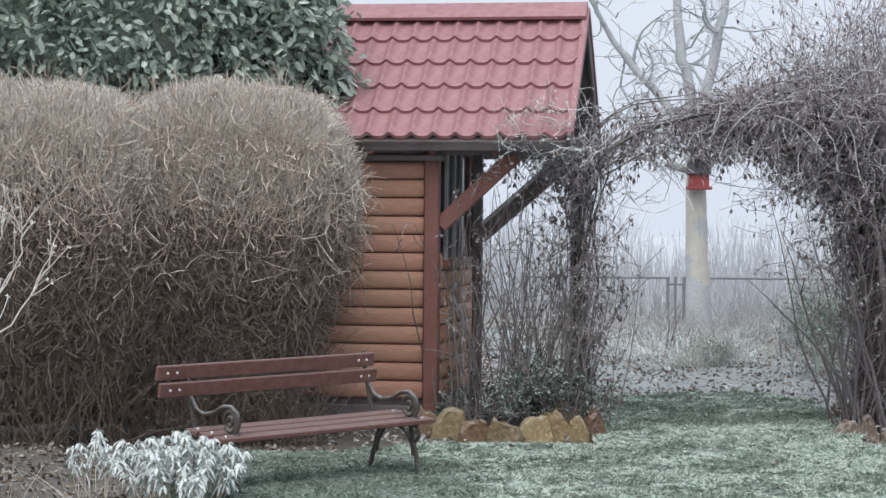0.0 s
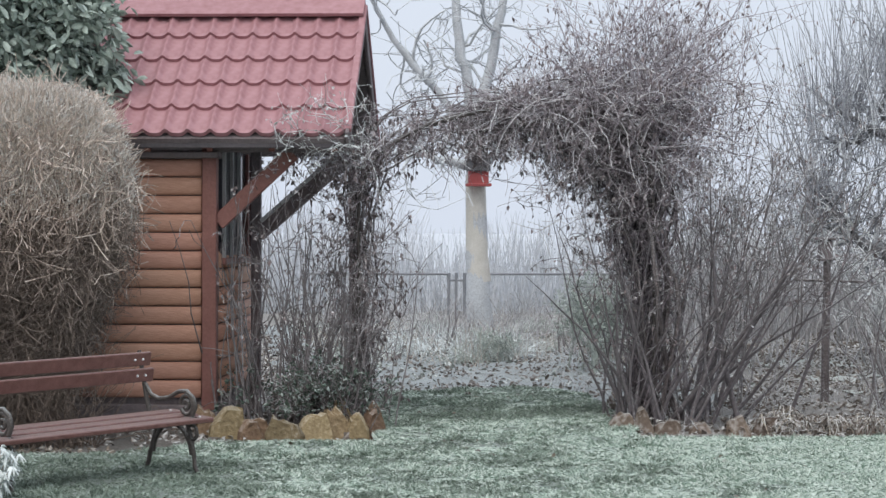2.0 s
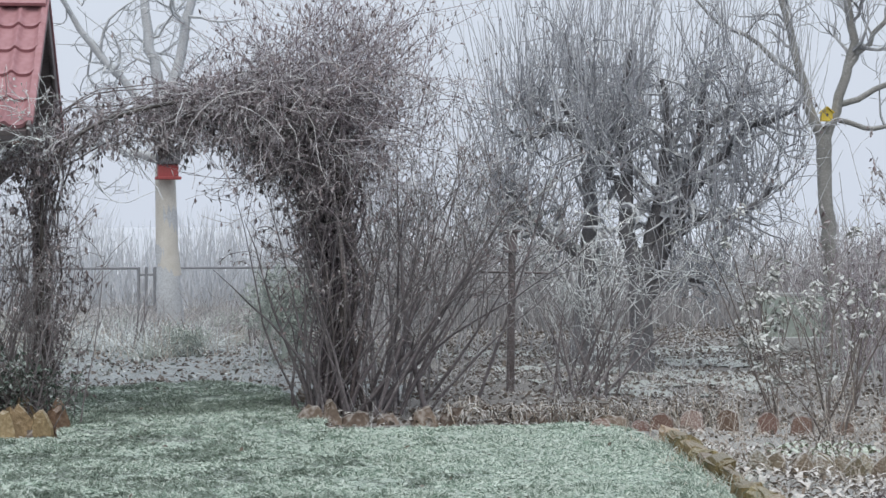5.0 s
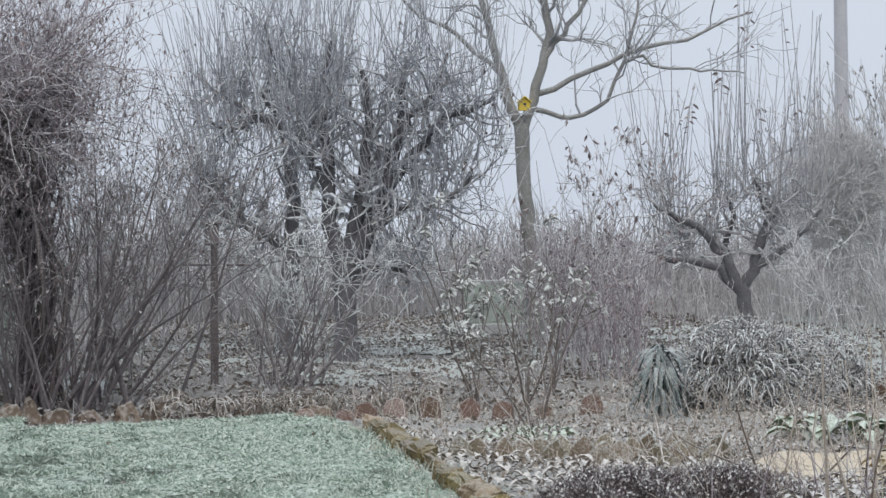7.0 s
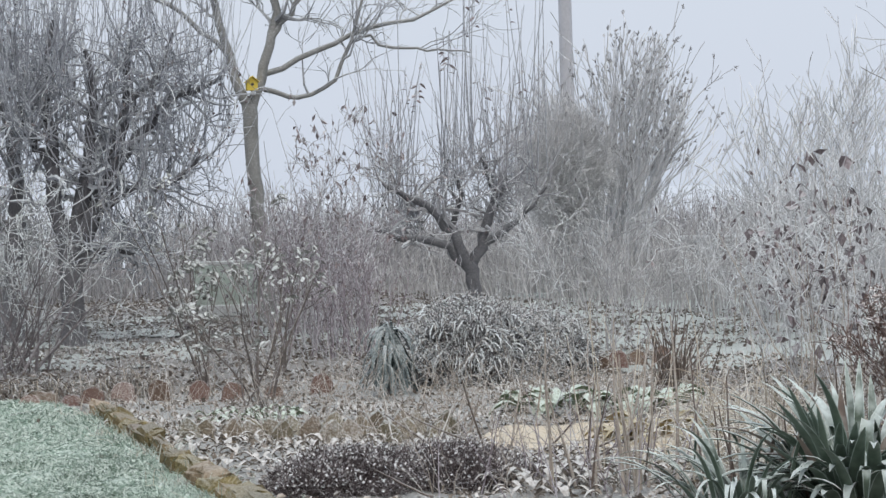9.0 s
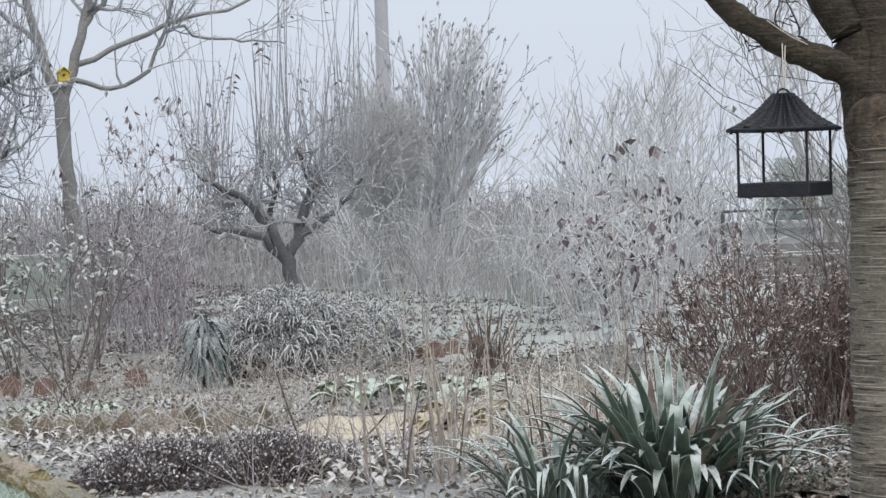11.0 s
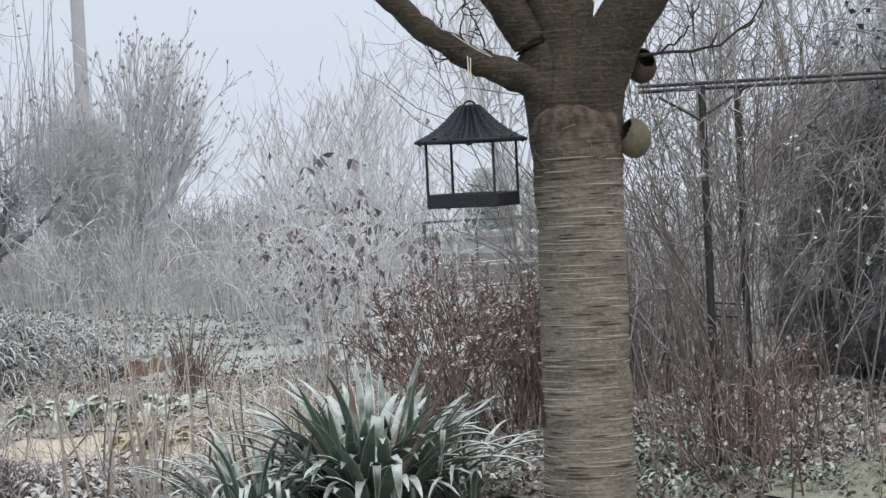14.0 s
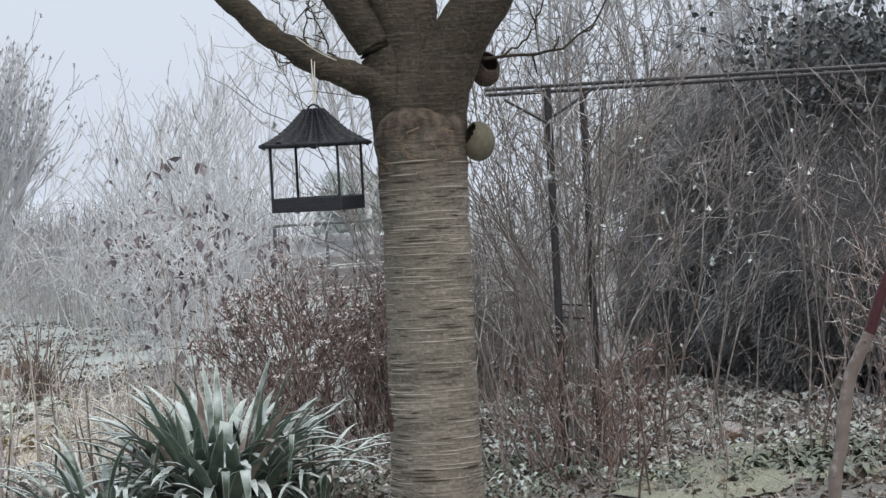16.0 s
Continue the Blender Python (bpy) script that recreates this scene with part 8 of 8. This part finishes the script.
def garden_wall():
    t = thing("garden_wall", (22.9, 19.4, 0), "long low pale wall with a coping of round tiles", "wall", turn=122.95)
    # plaster, tiles and timber are paled in place of fog
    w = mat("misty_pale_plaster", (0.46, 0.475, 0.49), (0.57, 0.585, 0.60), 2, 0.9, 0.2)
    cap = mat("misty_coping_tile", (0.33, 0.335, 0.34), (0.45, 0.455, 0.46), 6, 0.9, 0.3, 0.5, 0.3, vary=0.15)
    bm = bmesh.new()
    box(bm, (6.6, 0.24, 0.80), (3.2, 0, 0.32), None, 0.01)
    part("wall_panel", bm, w, t)
    for i in range(38):
        bm = bmesh.new()
        bmesh.ops.create_cone(bm, cap_ends=True, segments=8, radius1=0.062, radius2=0.058, depth=0.42, matrix=Matrix.Translation((0.05 + i * 0.172, 0, 0.735)) @ Matrix.Rotation(radians(90), 4, "X"))
        part("coping_tile", bm, cap, t)
    p = thing("timber_planter", (20.9, 20.2, 0), "weathered dark timber planter before a pale wall", "planter", turn=-45)
    grey = mat("misty_dark_timber", (0.22, 0.215, 0.21), (0.31, 0.305, 0.30), 3, 0.9, 0.3)
    for i in range(3):
        bm = bmesh.new()
        box(bm, (1.7 + 0.1 * i, 0.06, 0.165), (0.05 * i, 0, 0.08 + 0.17 * i), None, 0.01)
        part("board", bm, grey, p)
    for x in (-0.8, 0.9):
        bm = bmesh.new()
        box(bm, (0.08, 0.08, 0.58), (x, 0.07, 0.27), None, 0.01)
        part("corner_post", bm, grey, p)
    r = thing("hand_rail", (17.23, 16.70, 0), "thin grey metal railing in the mist", "railing")
    o = Vector((17.23, 16.70, 0))
    for x, y, z in ((16.80, 17.14, 1.09), (17.23, 16.70, 1.10), (17.68, 16.23, 1.10)):
        tube_part("post", [tuple(Vector((x, y, h)) - o) for h in (-0.05, z / 2, z)], 0.022, M_rail, r)
    tube_part("rail", [tuple(Vector(q) - o) for q in ((16.80, 17.14, 1.09), (17.23, 16.70, 1.10), (17.68, 16.23, 1.10))], 0.016, M_rail, r)
    c = thing("compost_frame", (15.3, 14.35, 0), "open weathered timber compost frame with rimed boards", "frame", turn=-45)
    board = mat("rimed_grey_timber", (0.22, 0.21, 0.20), (0.36, 0.35, 0.34), 4, 0.9, 0.3, 0.6, 0.3)
    for x in (-0.3, 0.12, 0.5):
        for y in (-0.3, 0.3):
            part("corner_post", beam((x, y, -0.05), (x + 0.02, y, 0.74), 0.07, 0.07), board, c)
    for z in (0.22, 0.46, 0.70):
        for y in (-0.34, 0.34):
            part("board", beam((-0.5, y, z), (0.62, y, z + 0.015), 0.10, 0.03), board, c)


M_rail = mat("misty_rail_paint", (0.09, 0.094, 0.10), (0.14, 0.145, 0.15), 6, 0.7, 0.1)
garden_wall()
# evergreen colours are lifted to stand in for fog
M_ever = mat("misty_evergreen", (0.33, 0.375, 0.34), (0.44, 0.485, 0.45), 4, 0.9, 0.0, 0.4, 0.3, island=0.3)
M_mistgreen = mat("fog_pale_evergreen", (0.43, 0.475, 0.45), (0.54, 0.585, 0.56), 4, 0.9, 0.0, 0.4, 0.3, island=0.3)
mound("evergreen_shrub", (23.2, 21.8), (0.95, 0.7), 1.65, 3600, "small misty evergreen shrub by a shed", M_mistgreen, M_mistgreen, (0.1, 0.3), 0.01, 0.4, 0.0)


# ---- rose cane close to the camera ----
def cane():
    t = thing("rose_cane", (1.555, 0.99, 0), "thorny rose cane, grey below and wine red above", "plant")
    o = np.array(t.location)
    c = mat("grey_rose_cane", (0.125, 0.092, 0.08), (0.215, 0.172, 0.148), 14, 0.45, 0.1, 0.45, 0.22)
    red = mat("wine_red_cane", (0.035, 0.007, 0.010), (0.075, 0.016, 0.022), 40, 0.5, 0.2)
    low = bend([(1.56, 1.0, -0.02), (1.568, 0.992, 0.6), (1.572, 0.984, 1.2), (1.573, 0.982, 1.372), (1.576, 0.977, 1.41), (1.580, 0.971, 1.457), (1.583, 0.964, 1.478), (1.589, 0.955, 1.499)], 30)
    tube_part("cane", low - o, np.interp(np.linspace(0, 1, 30), [0, 1], [0.0054, 0.0046]) * (1 + 0.10 * np.sin(np.arange(30) * 1.9) ** 6), c, t, "", 12)
    hi = bend([(1.589, 0.955, 1.499), (1.592, 0.948, 1.522), (1.595, 0.943, 1.537), (1.602, 0.93, 1.566), (1.62, 0.91, 1.61)], 14)
    tube_part("red_shoot", hi - o, np.linspace(0.0046, 0.0034, 14), red, t, "wine-red young shoot", 12)
    for p in ((1.578, 0.977, 1.464), (1.586, 0.957, 1.492), (1.574, 0.981, 1.39)):
        bm = bmesh.new()
        bmesh.ops.create_cone(bm, cap_ends=True, segments=8, radius1=0.005, radius2=0.0006, depth=0.014)
        ob = part("thorn", bm, c, t)
        ob.matrix_local = pose(*(np.array(p) - o), 0, -65, 20)


cane()


# ---- frosted branch at the edge of the lawn ----
def edge_branch():
    t = thing("frosted_shrub", (-2.5, 9.3, 0), "thin pale shrub with frost-tipped twigs", "shrub")
    o = np.array(t.location)
    for pts in ([(-2.5, 9.3, 0), (-2.35, 9.3, 0.7), (-2.1, 9.3, 1.08), (-1.9, 9.3, 1.28), (-1.80, 9.3, 1.45), (-1.745, 9.3, 1.63)],
                [(-2.5, 9.3, 0), (-2.3, 9.25, 0.9), (-2.05, 9.25, 1.27), (-1.93, 9.25, 1.45), (-1.89, 9.25, 1.6), (-1.92, 9.25, 1.68)],
                [(-2.5, 9.3, 0), (-2.3, 9.35, 0.8), (-2.1, 9.35, 1.4), (-2.02, 9.35, 1.6), (-2.0, 9.35, 1.75)]):
        q = bend(pts, 18)
        q[1:] += rng.normal(size=(17, 3)) * 0.006
        R = np.linspace(0.0055, 0.0022, 18)
        pieces("branch", q[None], R[None], M_tip, t, o, 6)
        B, BR = sprout(q[None], R[None], 9, (0.06, 0.22), 0.5, 0.3, 0.12, 4, 0.7, 0.002, 0.45)
        for i in range(len(B)):
            m = Mesher(o)
            m.tubes(B[i:i + 1], BR[i:i + 1], 4)
            m.leaves(np.repeat(B[i:i + 1, -1], 4, 0), rng.normal(size=(4, 3)), 0.016, 0.012, 0.3)
            m.obj("frosted_twig", M_tip, t)


edge_branch()


# ---- fallen leaves and small growth ----
M_frostlitter = mat("grey_green_frosted_litter", (0.17, 0.18, 0.165), (0.38, 0.405, 0.385), 6, 0.95, 0.0, 0.8, 0.32, island=0.4)
litter(1500, -1.6, 6, 10.2, 21, "fallen_leaves", "single dark fallen leaves lying on the lawn", M_dusk, (0.03, 0.06), lambda x, y: on_lawn(x, y))
for (x, y), n in zip(((3.2, 25.0), (3.0, 24.2), (2.2, 24.8), (3.9, 24.6), (1.9, 26.2)), (22, 14, 16, 18, 12)):
    blades("dry_stalks", (x, y), n, 0.55, 0.35, M_tan, "thin frosted dry stalks behind the arch", 0.008, 0.0, 0.25)
shrub("yew_bush", (4.4, 23.2), "dark hazy evergreen bush behind the arch", 40, 1.05, 0.05, M_ever, 0.008, (420, 900), ((0.15, 0.4), (0.06, 0.2)), M_ever, 0.16, 2600, M_ever, (0.06, 0.02), 0.2, twig_r=0.003)
tagged(sheet("rimed_soil", np.linspace(0.3, 5.4, 50), np.linspace(18.6, 34, 90), mat("blue_grey_rimed_soil", (0.10, 0.115, 0.115), (0.25, 0.28, 0.285), 3, 0.95, 1.0, 0.28, 0.24, fine=14), lambda x, y: lumps(x, y) + 0.014,
             lambda x, y: not on_lawn(x, y) and 0.7 + 0.3 * noise.noise(Vector((x, y, 3))) < x < 4.9 + 0.4 * noise.noise(Vector((x, y, 8)))), "blue-grey rimed soil behind the arch", "soil")
litter(5200, 0.6, 5.2, 18.2, 31, "scattered_leaves", "brown fallen leaves scattered on rimed soil", mat("brown_scattered_leaves", (0.10, 0.082, 0.072), (0.25, 0.215, 0.195), 6, 0.9, 0.0, 0.35, 0.26, island=0.4), (0.03, 0.075), lambda x, y: not on_lawn(x, y) or y + 1.2 * noise.noise(Vector((x * 2, y * 2, 5))) > 19.0)
litter(2600, 0.9, 6.2, 20, 33, "frosted_litter", "pale frosted leaves behind the arch", M_frostlitter, (0.035, 0.09), lambda x, y: noise.noise(Vector((x * 1.6, y * 0.9, 4))) > 0.0)
for i in range(26):
    x, y = random.uniform(1.3, 5.4), random.uniform(23.6, 33)
    blades("frosted_grass_tuft", (x, y), 70, random.uniform(0.2, 0.42), 0.6, M_paleblade if i % 3 else M_tan, "pale frosted grass tuft behind the arch", 0.012, -0.14, 0.16)
for x, y, h in ((2.9, 25.6, 0.75), (3.5, 25.4, 0.6), (4.6, 26.5, 0.8)):
    blades("bare_sapling", (x, y), 5, h, 0.35, M_cane, "few dark bare stems rising from frosted grass", 0.035, 0.0, 0.12, "plant")
shrub("small_evergreen", (3.41, 24.8), "small dark evergreen shrub behind the arch", 30, 0.42, 0.35, M_ever, 0.006, (160,), ((0.08, 0.2),), M_ever, 0.10, 420, M_ever, (0.05, 0.025), 0.1)
blades("dead_stalks", (6.35, 8.75), 13, 0.95, 0.06, M_tan, "thick upright tan dead flower stalks", 0.022, 0.0, 0.24)
blades("dead_stalks", (6.9, 8.5), 12, 0.8, 0.12, M_rosewood, "thick dark dead stalks in the bed", 0.018, 0.0, 0.3)
blades("fallen_stalks", (6.3, 10.2), 10, 0.7, 1.2, M_rosewood, "dark pruned stalks leaning over the bed", 0.02, 0.0, 0.35)
blades("fallen_stalks", (6.9, 11.2), 10, 0.6, 0.9, M_tan, "broken tan stalks leaning over the bed", 0.016, 0.0, 0.4)
broad_leaves("frosted_foliage", (6.3, 9.5), 90, 0.11, M_straggle, "curled frosted dead leaves on the bed", 0.45)
broad_leaves("frosted_foliage", (6.9, 9.9), 60, 0.11, M_straggle, "curled frosted dead leaves beside the sand", 0.35)
# field beyond the garden, painted fog-white so that the horizon vanishes
sheet("field", far_x, far_y, mat("fog_white_field", (0.50, 0.53, 0.57), (0.64, 0.68, 0.73), 0.3, 0.95, 0.4), lambda x, y: 0.06, lambda x, y: math.hypot(x, y) > 46,
      "field painted white to fade into fog", "field")
sheet("bed_soil", np.linspace(7.3, 14, 60), np.linspace(2.5, 9.6, 60), mat("damp_dark_soil", (0.065, 0.055, 0.045), (0.17, 0.147, 0.12), 2.2, 0.95, 1.0, 0.2, 0.2, fine=20, grime=(0.06, 0.07, 0.03)),
      lambda x, y: lumps(x, y) + 0.03, lambda x, y: math.hypot(x, y) < 10.3 + 0.9 * noise.noise(Vector((x * 1.5, y * 1.5, 8))), "dark damp soil under the trellis", "soil")
# bare dark earth of the flower bed
sheet("bed_earth", np.linspace(4.7, 10, 70), np.linspace(8, 15.3, 90), mat("dark_frosted_earth", (0.07, 0.058, 0.046), (0.25, 0.218, 0.185), 3.2, 0.95, 1.0, 0.5, 0.28, fine=18), lambda x, y: lumps(x, y) + 0.012,
      lambda x, y: x > bed_side(y) + 0.12 and x < 9.6 + 0.6 * noise.noise(Vector((x, y * 1.3, 6))) and ((x - 7.6) / 0.8) ** 2 + ((y - 10.7) / 1.05) ** 2 > 1, "dark earth of the flower bed", "soil")
for i in range(14):
    x, y = random.uniform(8.0, 10.8), random.uniform(5.2, 8.6)
    broad_leaves("frosted_groundcover", (x, y), 34, 0.055, M_deepmoss, "low frosted ground cover beneath the trellis", 0.3)
for x, y in ((5.6, 13.3), (6.0, 12.75), (7.1, 12.9), (7.4, 11.9), (6.6, 10.9), (5.7, 11.5), (5.5, 10.7), (8.9, 13.4)):
    broad_leaves("frosted_groundcover", (x, y), 40, 0.06, M_straggle, "low frosted ground cover in the bed", 0.3)
for x, y in ((5.25, 10.9), (5.7, 10.35), (6.35, 10.0), (6.6, 9.2), (5.5, 12.0), (6.0, 11.2), (6.9, 9.0), (6.1, 8.9)):
    broad_leaves("curled_foliage", (x, y), 36, 0.10, M_bedlitter, "curled frost-edged dead leaves heaped on the bed", 0.36)
# bushes beyond the bed, mist put into their pale colour
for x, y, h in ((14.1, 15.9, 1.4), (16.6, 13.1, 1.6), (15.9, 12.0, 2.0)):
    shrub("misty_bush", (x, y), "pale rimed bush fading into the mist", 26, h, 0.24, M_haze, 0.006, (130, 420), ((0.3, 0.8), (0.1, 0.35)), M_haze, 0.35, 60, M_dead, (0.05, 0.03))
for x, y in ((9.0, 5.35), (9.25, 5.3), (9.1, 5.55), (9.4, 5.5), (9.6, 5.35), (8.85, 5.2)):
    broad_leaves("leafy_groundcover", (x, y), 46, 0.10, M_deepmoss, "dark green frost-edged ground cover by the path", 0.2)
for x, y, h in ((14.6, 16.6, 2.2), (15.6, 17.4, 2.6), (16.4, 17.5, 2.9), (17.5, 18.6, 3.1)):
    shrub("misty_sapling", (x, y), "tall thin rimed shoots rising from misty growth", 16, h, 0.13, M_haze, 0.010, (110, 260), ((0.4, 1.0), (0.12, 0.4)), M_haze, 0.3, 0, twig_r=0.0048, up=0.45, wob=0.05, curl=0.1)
M_wetleaf = mat("dark_wet_leaves", (0.06, 0.047, 0.036), (0.15, 0.12, 0.095), 6, 0.8, 0.0, 0.2, 0.22, island=0.5)
M_redcane = mat("red_brown_young_canes", (0.10, 0.06, 0.05), (0.21, 0.145, 0.125), 5, 0.85, 0.0, 0.4, 0.24, island=0.3)
litter(5200, 9.6, 12.4, 5.2, 8.4, "frosted_litter", "pale frosted brown leaves by the dark hedge", M_pathlitter, (0.04, 0.10), lambda x, y: y < 0.95 * x - 2.4 and math.hypot(x, y) > 11.0)
litter(5200, 10.4, 13.2, 7.6, 11.2, "frosted_litter", "silver-white frosted leaves behind the trellis", M_hoar, (0.03, 0.07), lambda x, y: 0.72 < y / x < 0.86)
# frosted litter and young canes beneath the trellis
litter(9000, 8.2, 13, 5.2, 10, "frosted_litter", "pale frosted leaves and moss under the trellis", M_pathlitter, (0.03, 0.075), lambda x, y: math.hypot(x, y) > 11.1 + 0.7 * noise.noise(Vector((x * 2, y * 2, 3))))
litter(5000, 7.2, 10.5, 4.2, 8.2, "frosted_litter", "dark wet leaves on the soil", M_wetleaf, (0.025, 0.06), lambda x, y: math.hypot(x, y) < 10.4)
for x, y, n in ((8.2, 6.1, 7), (8.45, 6.2, 9), (8.75, 6.45, 9), (8.5, 6.5, 7), (9.3, 5.0, 6)):
    shrub("raspberry_canes", (x, y), "young red-brown canes at the edge of the bed", n, 0.85, 0.3, M_redcane, 0.006, (40, 70), ((0.1, 0.3), (0.04, 0.12)), M_redcane, 0.2, 40, M_dead, (0.03, 0.02), wob=0.12)
for i in range(8):
    broad_leaves("mossy_clump", (random.uniform(7.6, 8.6), random.uniform(5.9, 7.3)), 40, 0.05, M_deepmoss, "low mossy green growth by the cherry trunk", 0.25)
blades("dead_stalks", (-2.25, 12.0), 26, 0.4, 0.5, M_tan, "thin tan dead stalks beside the spurge", 0.007, -0.05, 0.22)
# the soil colour takes in the shadow under hedge and bench
sheet("hedge_soil", np.linspace(-7, 0.6, 60), np.linspace(10, 16.5, 50), mat("shaded_hedge_soil", (0.045, 0.037, 0.03), (0.12, 0.10, 0.082), 2.2, 0.95, 1.0, 0.15, 0.2, fine=20),
      lambda x, y: lumps(x, y) + 0.012, lambda x, y: not on_lawn(x, y), "soil below the hedges, darkened as shade", "soil")
